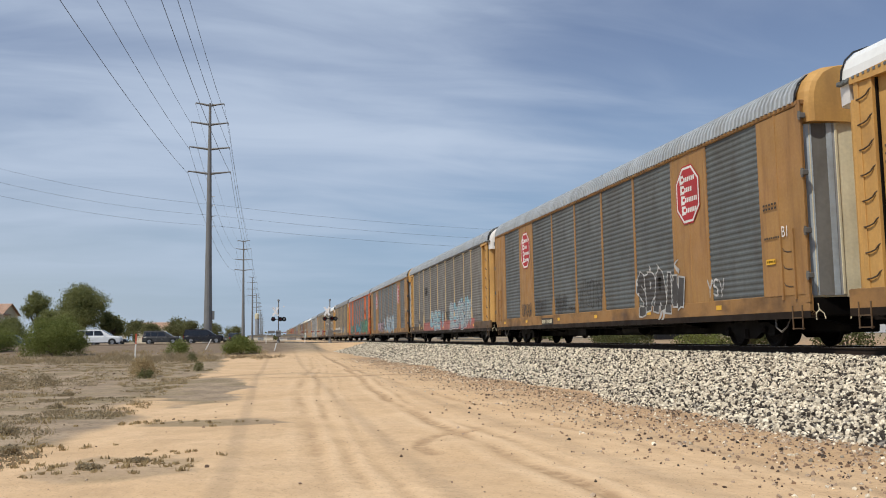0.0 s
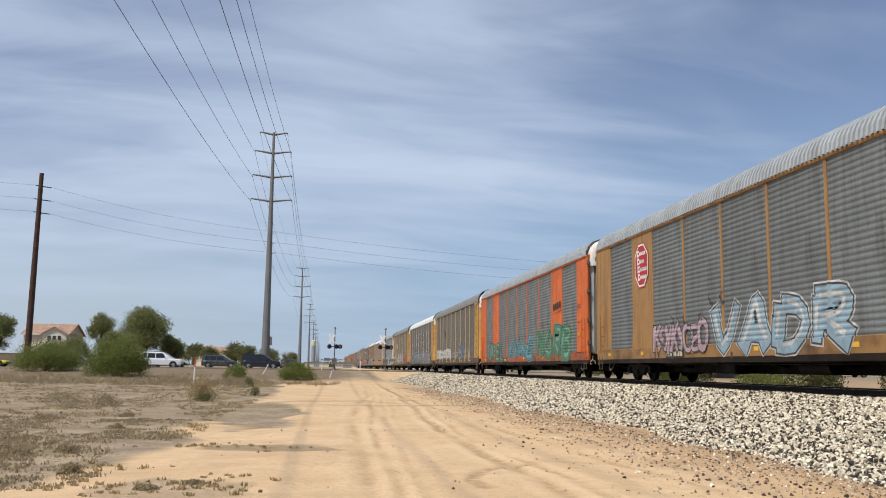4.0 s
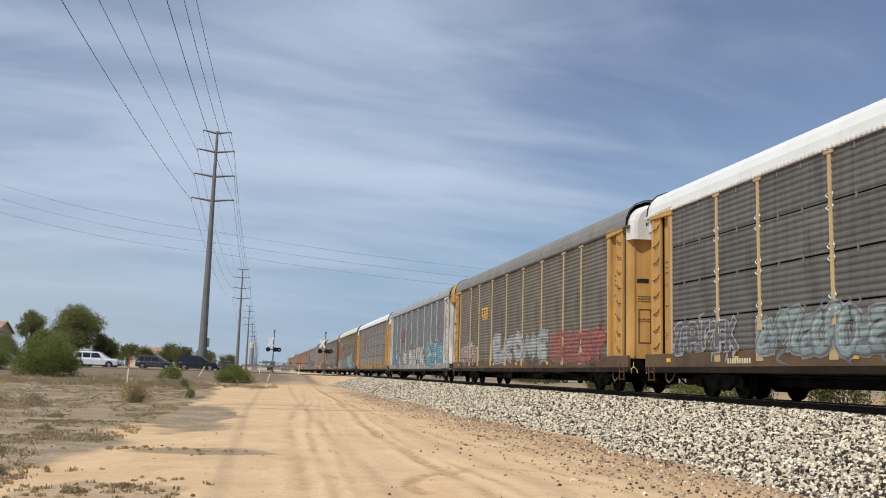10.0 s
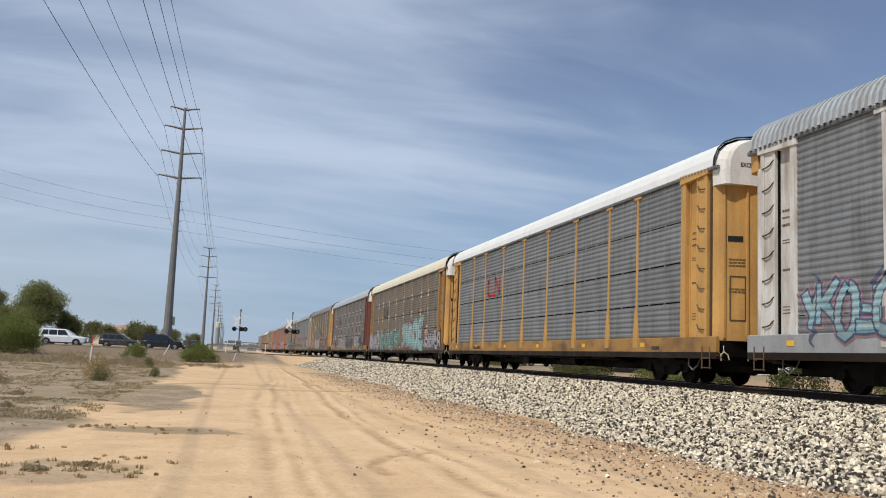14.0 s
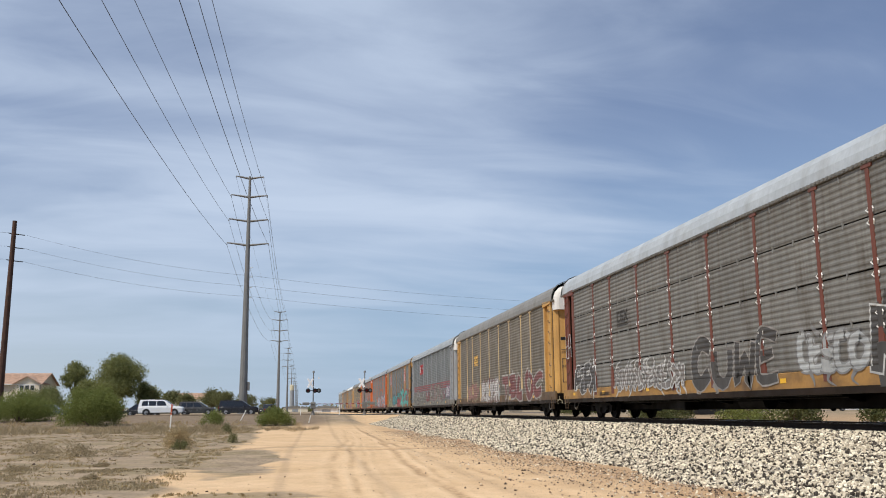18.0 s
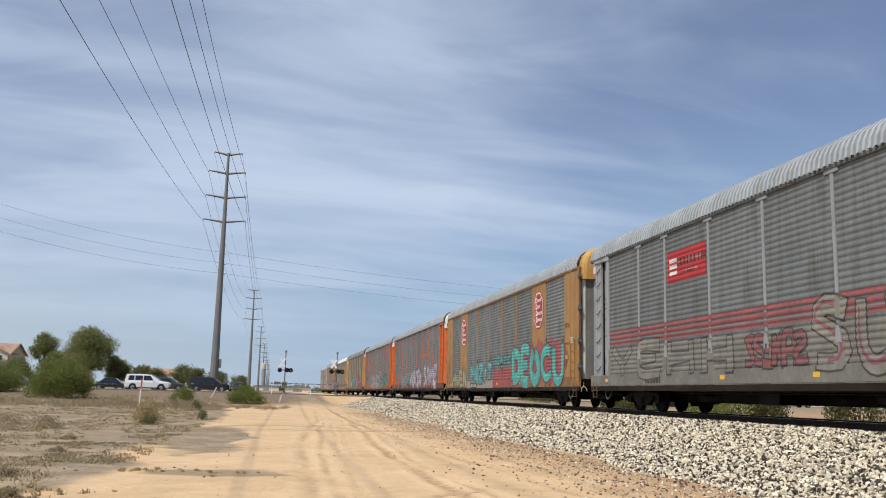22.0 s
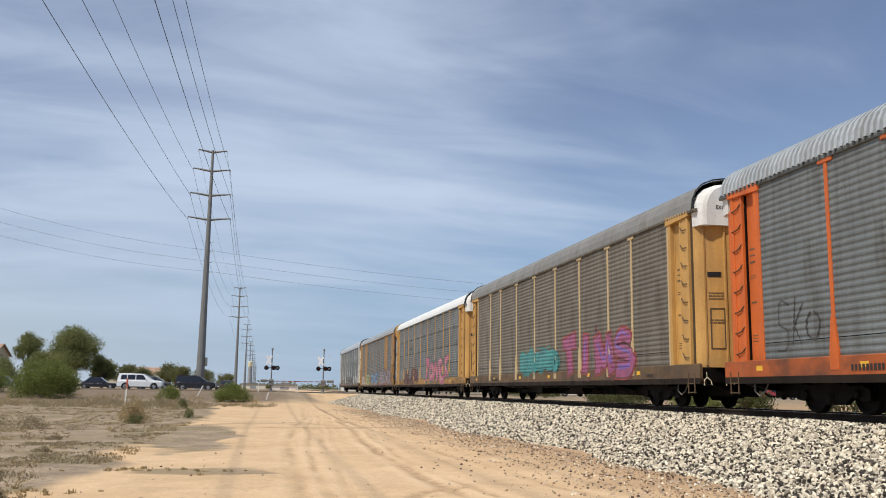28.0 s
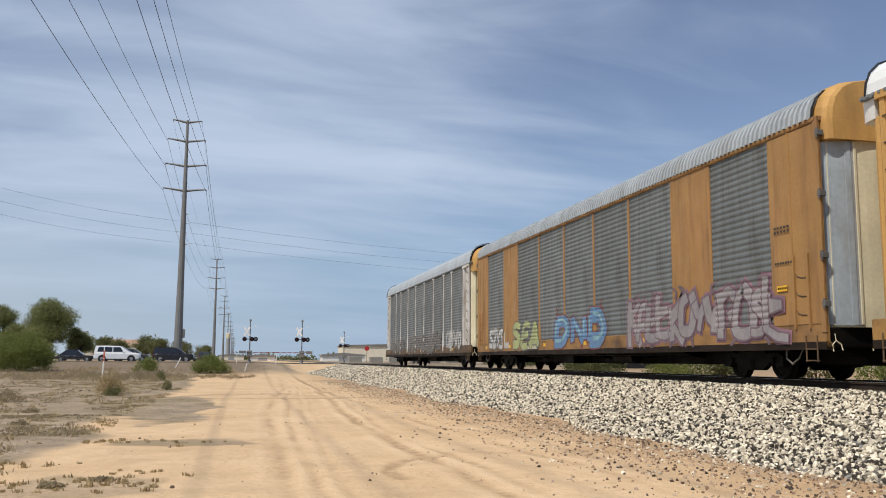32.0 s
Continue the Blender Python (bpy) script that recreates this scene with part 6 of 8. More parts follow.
              tag(False, 4, -2.6, -6.0, 2.2, 2.8, (0.60, 0.36, 0.40), MAROON, fat=0.060, seed=54), tag(False, 4, -4.2, -10.0, 1.0, 2.3, (0.04, 0.30, 0.33), K_, halo=SALMON, fat=0.100, seed=55))),
    spec("open", "auto carrier wagon with brown-grey sheets and turquoise and magenta graffiti", PALE_YELLOW, SHEET_BROWN, ROOF_GREY, SILL_DIRT, YELLOW, WHITE, bay=YELLOW,
         art=(tag(False, 3, 3.5, -1.7, 1.25, 2.05, (0.02, 0.30, 0.30), (0.02, 0.27, 0.27), cloud=(0.02, 0.28, 0.28), fat=0.140, seed=56, wild=1.0), tag(False, 6, -2.2, -9.4, 0.9, 2.6, (0.36, 0.06, 0.19), (0.14, 0.015, 0.03), halo=(0.42, 0.03, 0.02), shine=(0.22, 0.10, 0.45), fat=0.090, seed=57, word="TIMS", wild=1.2))),
    spec("open", "white-roofed auto carrier wagon with yellow posts and pink graffiti", YELLOW, SHEET, ROOF_WHITE, SILL_YELLOW, YELLOW, WHITE, seams=True, style="tee", drop=0.12,
         art=(block_emblem(GRIMEP, 6.4, 3.75, 0.55, WHITE), tag(False, 4, 8.9, 2.4, 0.85, 2.0, (0.105, 0.022, 0.020), (0.03, 0.01, 0.01), halo=(0.19, 0.06, 0.05), fat=0.110, seed=58, word="ALEM", wild=1.4),
              tag(False, 5, -0.4, -9.4, 0.9, 2.6, (0.52, 0.13, 0.22), (0.06, 0.02, 0.03), halo=(0.03, 0.28, 0.20), shine=(0.60, 0.30, 0.34), fat=0.110, seed=59, word="TONEK", wild=1.6))),
    spec("flush", FLUSH_LABEL + "and blue graffiti", OCHRE, SHEET, ROOF_ZINC, SILL_OCHRE, CREAM, YELLOW, dark_strip=False, ribbed=True,
         art=(tag(True, 3, 11.4, 9.2, 0.95, 1.9, W_, (0.15, 0.14, 0.13), fat=0.060, seed=60), stripe(9.0, 8.3, 0.95, 1.7, (0.55, 0.52, 0.48)),
              tag(True, 3, 7.8, 4.2, 0.9, 2.1, (0.45, 0.50, 0.20), (0.10, 0.10, 0.10), fat=0.080, seed=61, word="SEA", wild=1.3), tag(True, 3, 2.6, -2.4, 0.85, 2.2, (0.10, 0.25, 0.46), MAROON, shine=CYAN, fat=0.120, seed=62, word="DND"),
              tag(True, 9, -4.2, -12.3, 0.9, 2.2, (0.33, 0.30, 0.31), (0.16, 0.09, 0.12), halo=(0.30, 0.14, 0.20), shine=None, fat=0.070, seed=63, wild=2.2))),
    spec("open", "last auto carrier wagon, grey sheets, white posts and dark graffiti", WORN_WHITE, SHEET, ROOF_ZINC, SILL_DIRT, CREAM, YELLOW, drop=-0.05,
         art=(tag(False, 4, 11.4, 5.6, 1.05, 2.0, (0.13, 0.12, 0.11), (0.30, 0.29, 0.28), fat=0.070, seed=64), tag(False, 7, 3.8, -6.6, 1.0, 2.1, (0.12, 0.11, 0.10), (0.28, 0.27, 0.26), fat=0.080, seed=65, wild=1.5),
              tag(False, 3, -8.0, -11.4, 1.1, 2.0, (0.50, 0.49, 0.47), (0.3, 0.3, 0.3), fat=0.110, seed=66))),
]


def build_spin():
    """One turning motion shared by all axles: a wheel of 0.425 m radius rolling with the train."""
    global SPIN
    probe = new("probe")
    per = SPEED / FPS / 0.425
    walk(probe, [(i / FPS, Matrix.Rotation(per * i, 4, "X")) for i in range(32 * FPS + 1)])
    SPIN = probe.animation_data.action
    bpy.data.objects.remove(probe)


build_spin()
TRAIN = [build_car(s) for s in CARS]

# ---------------------------------------------------------------- plants
def leaf_material(name, dark, light, soft=0.25):
    mt = bpy.data.materials.new(name)
    mt.use_nodes = True
    nt = mt.node_tree
    b = nt.nodes["Principled BSDF"]
    b.inputs["Roughness"].default_value = 0.75
    b.inputs["Specular IOR Level"].default_value = 0.2
    geo = nt.nodes.new("ShaderNodeNewGeometry")
    ramp = nt.nodes.new("ShaderNodeValToRGB")
    ramp.color_ramp.elements[0].color, ramp.color_ramp.elements[1].color = (*dark, 1), (*light, 1)
    nt.links.new(geo.outputs["Random Per Island"], ramp.inputs[0])
    nt.links.new(ramp.outputs[0], b.inputs["Base Color"])
    tr = nt.nodes.new("ShaderNodeBsdfTranslucent")
    nt.links.new(ramp.outputs[0], tr.inputs[0])
    mix = nt.nodes.new("ShaderNodeMixShader")
    mix.inputs[0].default_value = soft
    nt.links.new(b.outputs[0], mix.inputs[1]), nt.links.new(tr.outputs[0], mix.inputs[2])
    nt.links.new(mix.outputs[0], nt.nodes["Material Output"].inputs[0])
    return mt


LEAF = leaf_material("desert_tree_leaf", (0.150, 0.165, 0.062), (0.275, 0.285, 0.118), 0.50)
LEAF_BUSH = leaf_material("creosote_leaf", (0.130, 0.160, 0.042), (0.235, 0.260, 0.080), 0.48)
LEAF_PALE = leaf_material("pale_bush_leaf", (0.13, 0.138, 0.058), (0.22, 0.215, 0.095), 0.38)
LEAF_SCRUB = leaf_material("dull_scrub_leaf", (0.055, 0.066, 0.024), (0.125, 0.130, 0.050), 0.3)
STRAW = leaf_material("dry_straw", (0.34, 0.255, 0.13), (0.52, 0.41, 0.235), 0.45)
WEED = leaf_material("grey_green_weed", (0.300, 0.240, 0.150), (0.46, 0.380, 0.245), 0.55)
BARK = surface("grey_bark", (0.10, 0.075, 0.055), rough=0.9, vary=0.3, scale=4)


def leaves_mesh(name, blobs, count, size, seed, shell=0.45, drop=0.0):
    """Small folded leaves spread through overlapping clumps."""
    g = np.random.RandomState(seed)
    vol = np.array([b[3] * b[4] * b[5] for b in blobs]) ** 0.75
    who = g.choice(len(blobs), count, p=vol / vol.sum())
    B = np.array(blobs)[who]
    d = g.normal(size=(count, 3))
    d /= np.linalg.norm(d, axis=1)[:, None]
    r = g.rand(count) ** shell * (1 + 0.16 * g.normal(size=count))
    p = B[:, :3] + d * r[:, None] * B[:, 3:]
    p[:, 2] -= drop * g.rand(count)
    p[:, 2] = np.maximum(p[:, 2], 0.03)
    a = g.normal(size=(count, 3))
    a /= np.linalg.norm(a, axis=1)[:, None]
    c = np.cross(a, g.normal(size=(count, 3)))
    c /= np.linalg.norm(c, axis=1)[:, None]
    s = size * g.uniform(0.6, 1.4, count)[:, None]
    v = np.stack([p - a * s, p + c * s * 0.45, p + a * s, p - c * s * 0.45], 1).reshape(-1, 3)
    f = np.arange(count * 4).reshape(-1, 4)
    me = bpy.data.meshes.new(name)
    me.from_pydata(v.tolist(), [], f.tolist())
    return me


def stems(points, base_r, seed):
    s = Shape()
    r = random.Random(seed)
    for px, py, pz in points:
        k = r.uniform(0.2, 0.4)
        s.tube([(px * 0.05, py * 0.05, -0.05), (px * k, py * k, pz * 0.45), (px * 0.9, py * 0.9, pz * 0.95)], [base_r, base_r * 0.65, base_r * 0.2], 5)
    return s


def bush(name, label, x, y, w, h, leaf, seed, count=2600, size=0.055, group="", category="bush"):
    r = random.Random(seed)
    t = thing(name, Matrix.Translation((x, y, float(ground_z(x, y)) - 0.03)), label, category, group)
    blobs = []
    for i in range(13):
        a, k = r.uniform(0, 6.3), r.uniform(0.05, 0.75) ** 0.7
        rr = r.uniform(0.22, 0.36)
        top = h * (0.98 - 0.55 * k * k) * r.uniform(0.8, 1.05)
        blobs.append((math.cos(a) * k * w * 0.42, math.sin(a) * k * w * 0.42, max(top - rr * h * 0.9, h * 0.22), rr * w * 0.62, rr * w * 0.62, rr * h))
    for i in range(6):
        a = i * 1.05 + r.random()
        blobs.append((math.cos(a) * w * 0.30, math.sin(a) * w * 0.30, h * 0.22, w * 0.16, w * 0.16, h * 0.24))
    part("foliage", leaves_mesh("foliage", blobs, count, size, seed), leaf, t)
    part("branchwork", stems([b[:3] for b in blobs[:9]], 0.02 * h, seed), BARK, t)
    return t


def tree(label, x, y, h, w, leaf, seed, count=9000, size=0.17, trunk=0.3, low=0.25, z=None):
    r = random.Random(seed)
    t = thing("tree", Matrix.Translation((x, y, (float(ground_z(x, y)) if z is None else z) - 0.05)), label, "tree")
    blobs, limbs = [], []
    for i in range(30):
        a, k = r.uniform(0, 6.3), r.random() ** 0.6
        zc = h * r.uniform(low + 0.12, 0.86) if k > 0.35 else h * r.uniform(0.6, 0.88)
        spread_ = 1.0 - 0.55 * max(0, (zc / h - 0.6) / 0.4)
        rr = r.uniform(0.13, 0.24) * w
        cx, cy = math.cos(a) * k * w * 0.36 * spread_, math.sin(a) * k * w * 0.36 * spread_
        blobs.append((cx, cy, zc, rr * r.uniform(0.9, 1.2), rr * r.uniform(0.9, 1.2), rr * r.uniform(0.65, 0.95)))
        limbs.append((cx, cy, zc))
    part("crown", leaves_mesh("crown", blobs, count, size, seed, 0.5, 0.3), leaf, t)
    s = Shape()
    s.tube([(0, 0, -0.2), (0.1, 0.05, h * low * 0.6), (0.0, 0.1, h * (low + 0.12))], [trunk, trunk * 0.8, trunk * 0.6], 9)
    part("trunk", s, BARK, t)
    b = Shape()
    for cx, cy, zc in limbs:
        b.tube([(0, 0.08, h * low * 0.8), (cx * 0.45, cy * 0.45, h * low + (zc - h * low) * 0.55), (cx, cy, zc)], [trunk * 0.45, trunk * 0.25, trunk * 0.08], 6)
    part("branchwork", b, BARK, t)
    return t


def tufts(name, label, spots, leaf, seed, blades, tall, wide, category="grass"):
    g = np.random.RandomState(seed)
    vs, fs, n = [], [], 0
    for x, y, k in spots:
        z = float(ground_z(x, y))
        m = int(blades * (0.6 + 0.8 * g.rand()))
        for _ in range(m):
            a, rr = g.uniform(0, 6.3), wide * k * math.sqrt(g.rand())
            bx, by = x + rr * math.cos(a), y + rr * math.sin(a)
            hh = tall * k * g.uniform(0.4, 1.1)
            lx, ly = g.normal(0, 0.45, 2) * hh
            w = 0.010 + 0.012 * g.rand()
            ca, sa = math.cos(a) * w, math.sin(a) * w
            vs += [(bx - sa, by + ca, z - 0.01), (bx + sa, by - ca, z - 0.01), (bx + lx * 0.5 + sa * 0.6, by + ly * 0.5 - ca * 0.6, z + hh * 0.65), (bx + lx, by + ly, z + hh), (bx + lx * 0.5 - sa * 0.6, by + ly * 0.5 + ca * 0.6, z + hh * 0.65)]
            fs.append((n, n + 1, n + 2, n + 3, n + 4))
            n += 5
    me = bpy.data.meshes.new(name)
    me.from_pydata(vs, [], fs)
    me.materials.append(leaf)
    return tagged(new(name, me), label, category, kind="stuff")


def build_plants():
    bush("creosote_bush", "large dark green desert bush on the verge", -25.3, 86, 7.4, 3.1, LEAF_BUSH, 1, 20000, 0.072)
    bush("creosote_bush", "tall bushy green desert shrub beside the road", -16.9, 77, 5.8, 3.6, LEAF_BUSH, 2, 24000, 0.068)
    bush("creosote_bush", "broad grey-green bush before the garden wall", -36.8, 136, 8.5, 4.6, LEAF, 31, 16000, 0.11)
    bush("creosote_bush", "dense green bush below the tall tree", -29.0, 138, 7.0, 3.6, LEAF, 32, 12000, 0.11)
    bush("low_bush", "low rounded green bush beside the sandy track", -2.1, 76, 3.7, 1.75, LEAF_BUSH, 3, 6500, 0.065)
    bush("low_bush", "small upright green shrub on dry verge", -7.2, 75, 2.4, 1.45, LEAF_BUSH, 4, 3600, 0.05)
    bush("low_bush", "small grey-green shrub among dry grass", -5.0, 62, 0.9, 0.8, LEAF_PALE, 5, 900, 0.04)
    bush("low_bush", "small grey-green shrub beside the track", -3.25, 44, 0.62, 0.62, LEAF_PALE, 6, 700, 0.03)
    bush("dry_bush", "straw-coloured dry bush at the marker post", -4.95, 38, 1.55, 1.0, STRAW, 7, 2600, 0.035)
    bush("dry_bush", "low green clump at the foot of a dry bush", -4.75, 36.8, 0.8, 0.45, LEAF_PALE, 8, 900, 0.03)
    bush("dry_bush", "sprawling pale weed on gravelly soil", -7.4, 32, 1.5, 0.5, WEED, 9, 1300, 0.03)
    bush("dry_bush", "sprawling pale weed on gravelly soil", -9.6, 35, 2.2, 0.5, WEED, 10, 1500, 0.03)
    for i, (x, y, w, h) in enumerate(((-4.9, 15.2, 0.95, 0.40), (-4.2, 15.7, 0.6, 0.28), (-3.3, 12.6, 0.42, 0.26), (-5.8, 17.5, 1.0, 0.4), (-1.5, 11.3, 0.30, 0.13), (-1.95, 10.6, 0.36, 0.14), (-6.2, 32.0, 1.5, 0.42), (-8.0, 30.0, 1.5, 0.4), (-4.6, 21.0, 0.5, 0.22), (-7.0, 24.0, 0.8, 0.28), (-5.4, 26.0, 0.6, 0.22), (-6.6, 19.0, 0.7, 0.3))):
        bush("weed_clump", "low grey-green weed clump on stony soil", x, y, w, 0.75 * h, WEED, 20 + i, 700, 0.022, "weeds of the verge", "weed")
    r = random.Random(4)
    spots = []
    while len(spots) < 2600:
        y = 12 + 52 * r.random() ** 1.3
        x = -2.7 - 16 * r.random() ** 1.25
        if noise.noise(Vector((x * 0.5, y * 0.3, 2.0))) > -0.12:
            spots.append((x, y, r.uniform(0.4, 1.15)))
    for i in range(2600):
        x, y = -2.9 - 9 * r.random() ** 1.2, 9.5 + 15 * r.random()
        if noise.noise(Vector((x * 0.45, y * 0.35, 6.0))) > -0.05:
            spots.insert(0, (x, y, r.uniform(0.35, 0.9)))
    tufts("verge_weeds", "sparse grey-green weeds across the stony verge", spots[:-1300], WEED, 1, 15, 0.062, 0.22)
    tufts("verge_grass", "tufts of dry yellowed grass on the verge", spots[-1300:], STRAW, 2, 14, 0.072, 0.22)
    spots = [(r.uniform(-32, -5), r.uniform(60, 74), r.uniform(0.7, 1.6)) for _ in range(300)] + [(r.uniform(-12, 1), r.uniform(66, 72), r.uniform(0.5, 1.2)) for _ in range(120)]
    tufts("far_grass", "band of olive dry grass before the road bank", spots, WEED, 3, 26, 0.30, 0.5)
    tufts("far_straw", "pale straw grass along the road bank", [(r.uniform(-34, 0), r.uniform(63, 82), r.uniform(0.6, 1.3)) for _ in range(240)], STRAW, 5, 20, 0.26, 0.5)
    spots = []
    for cx, cy, n in ((-1.8, 11.0, 26), (-2.4, 10.6, 14), (-1.2, 12.0, 8), (-3.4, 13.4, 22), (-0.7, 16.6, 9), (-2.2, 16.8, 16)):
        spots += [(r.gauss(cx, 0.6), r.gauss(cy, 0.35), r.uniform(0.4, 0.9)) for _ in range(n)]
    tufts("near_weeds", "dead brown weed stubs on sand", spots, STRAW, 6, 12, 0.07, 0.10)
    tree("spreading green desert tree behind the roadside bushes", -31.6, 162, 10.6, 9.8, LEAF, 11, 30000, 0.15)
    tree("smaller green tree beside the big one", -27.4, 166, 6.4, 5.6, LEAF, 12, 10000, 0.15)
    tree("tall thin desert tree near the house", -45.0, 188, 11.6, 6.4, LEAF, 13, 13000, 0.16)
    tree("low green tree next to the house", -40.5, 178, 7.0, 6.5, LEAF, 14, 11000, 0.16)
    tree("green tree at the far end of the street", -54.6, 158, 9.6, 7.0, LEAF, 15, 14000, 0.15)
    tree("broad tree beyond the street", -63.0, 175, 9.5, 10.0, LEAF, 16, 8000, 0.2)
    for i, (x, y, h, w) in enumerate(((-42, 300, 7.5, 9), (-36, 290, 6.5, 8), (-30, 310, 8.0, 10), (-25, 296, 7.0, 8), (-20, 330, 7.0, 10), (-52, 320, 8, 11), (-14, 380, 6, 9))):
        tree("distant green street tree", x, y, h, w, LEAF_PALE, 40 + i, 5200, 0.24)
    # scrub on the far side of the track
    for i in range(34):
        y = 10 + i * 3.0 + r.uniform(-1.2, 1.2)
        if 6 < i and r.random() < 0.45:
            continue
        bush("scrub_bush", "dull green scrub beyond the track", 21.5 + r.uniform(0, 6.5) + 0.05 * y, y, r.uniform(3.0, 5.5), r.uniform(0.9, 1.9), LEAF_SCRUB if i % 4 else LEAF_BUSH, 60 + i, 2600, 0.075, "scrub beyond the track")


build_plants()

# ---------------------------------------------------------------- power lines
def catenary(a, b, sag, n=22):
    a, b = Vector(a), Vector(b)
    return [tuple(a.lerp(b, i / n) - Vector((0, 0, sag * 4 * (i / n) * (1 - i / n)))) for i in range(n + 1)]


ARMS = [(0.0, 1.95), (2.75, 2.55), (6.29, 2.75), (9.77, 2.9)]         # below the top, reach
POLE_H, POLE_X, POLE_Y, SPAN = 34.75, -8.1, 126.0, 177.0


def steel_pole(y, near):
    z = float(ground_z(POLE_X, y))
    t = thing("transmission_pole", Matrix.Translation((POLE_X - (2.4 if y < 0 else 0), y, z - 0.1)), "tall tapered grey steel power pole with four pairs of arms", "power pole", "steel poles of the line")
    h = POLE_H - z + 0.1
    s = Shape()
    s.tube([(0, 0, 0), (0, 0, h * 0.3), (0, 0, h * 0.65), (0, 0, h)], [0.62, 0.47, 0.32, 0.17], 12)
    s.tube([(0, 0, 0), (0, 0, 0.35)], [0.85, 0.8], 12)
    part("mast", s, GALV, t, smooth=False)
    for drop, reach in ARMS:
        for k in (-1, 1):
            a = Shape().tube([(k * 0.15, 0, h - drop - 0.30), (k * reach * 0.55, 0, h - drop - 0.12), (k * reach, 0, h - drop + 0.02)], [0.17, 0.13, 0.09], 8)
            part("cross_arm", a, GALV, t)
            part("insulator", Shape().tube([(k * reach, 0, h - drop), (k * reach, 0, h - drop - 0.3)], [0.06, 0.05], 7), INSUL, t)
    if near:
        for z_ in (20.2, 18.7, 17.25, 21.5):
            part("stand_off", Shape().tube([(0.25, 0, z_ - z), (0.75, -0.1, z_ - z + 0.08)], 0.05, 6), INSUL, t)
        part("cabinet", Shape().box(0.5, 0.85, -0.25, 0.25, 3.4, 4.6, 0.04), GALV, t)


def build_lines():
    for i in range(-1, 9):
        steel_pole(POLE_Y + SPAN * i, i == 0)
    for drop, reach in ARMS[1:]:
        for k in (-1, 1):
            s = Shape()
            for i in range(-1, 4):
                y0 = POLE_Y + SPAN * i
                back = -2.4 if i < 0 else 0.0
                a = (POLE_X + k * reach + back, y0, POLE_H - drop - 0.3)
                s.tube(catenary(a, (POLE_X + k * reach, y0 + SPAN, a[2]), 3.4, 30), 0.022, 5)
            tagged(part("conductor", s, WIRE), "long sagging overhead power cable between steel poles", "cable", "cables of the line")
    for k in (-1, 1):
        s = Shape()
        for i in range(0, 2):
            y0 = POLE_Y + SPAN * i
            s.tube(catenary((POLE_X + k * 1.95, y0, POLE_H - 0.1), (POLE_X + k * 1.95, y0 + SPAN, POLE_H - 0.1), 2.4, 24), 0.012, 4)
        tagged(part("shield_wire", s, WIRE), "thin ground wire along the pole tops", "cable", "cables of the line")
    wx, wy = -38.0, 121.0
    z = float(ground_z(wx, wy))
    for name, x, y, h in (("wooden_pole", wx, wy, 25.6), ("wooden_pole", 100.0, 150.0, 22.5)):
        t = thing(name, Matrix.Translation((x, y, z - 0.2)), "dark brown wooden utility pole with stand-off insulators", "utility pole", "wooden poles of the street line")
        part("shaft", Shape().tube([(0, 0, 0), (0.05, 0, h * 0.5), (0.12, 0, h)], [0.42, 0.36, 0.27], 12), WOODP, t)
        for q in (1.85, 3.65, 5.40):
            part("stand_off", Shape().tube([(-0.55, 0, h - q + 0.22), (0.0, 0, h - q + 0.12), (1.5, 0, h - q - 0.05)], [0.05, 0.08, 0.06], 7), STEEL, t)
    for j, (za, zb, zc) in enumerate(((24.55, 20.3, 20.8), (22.75, 18.8, 19.3), (21.0, 17.35, 17.8))):
        s = Shape()
        s.tube(catenary((wx + 1.5, wy, za), (POLE_X + 0.7, POLE_Y - 0.1, zb), 0.75, 16), 0.013, 5)
        s.tube(catenary((POLE_X + 0.7, POLE_Y - 0.1, zb), (100.0, 150.0, zc), 2.3, 24), 0.013, 5)
        s.tube(catenary((wx - 0.55, wy, za + 0.25), (wx - 70, wy - 3, za + 7.0), 1.2, 16), 0.013, 5)
        tagged(part("street_cable", s, WIRE), "thin cable crossing the track from the wooden pole", "cable", "cables of the street line")


build_lines()

# ---------------------------------------------------------------- street, crossing signals
ROAD_Z = 1.03
ASPHALT = surface("asphalt", (0.075, 0.072, 0.068), rough=0.9, vary=0.2, scale=1.2, bump=0.3, bump_scale=40)
KERB = surface("concrete", (0.27, 0.255, 0.225), rough=0.9, vary=0.12, scale=1.5, bump=0.2)
KERB_DUSTY = surface("dusty_kerb", (0.22, 0.17, 0.125), rough=0.95, vary=0.2, scale=1.2, bump=0.2)
LINE_P = paint("road_paint", (0.62, 0.58, 0.45), 0.4)


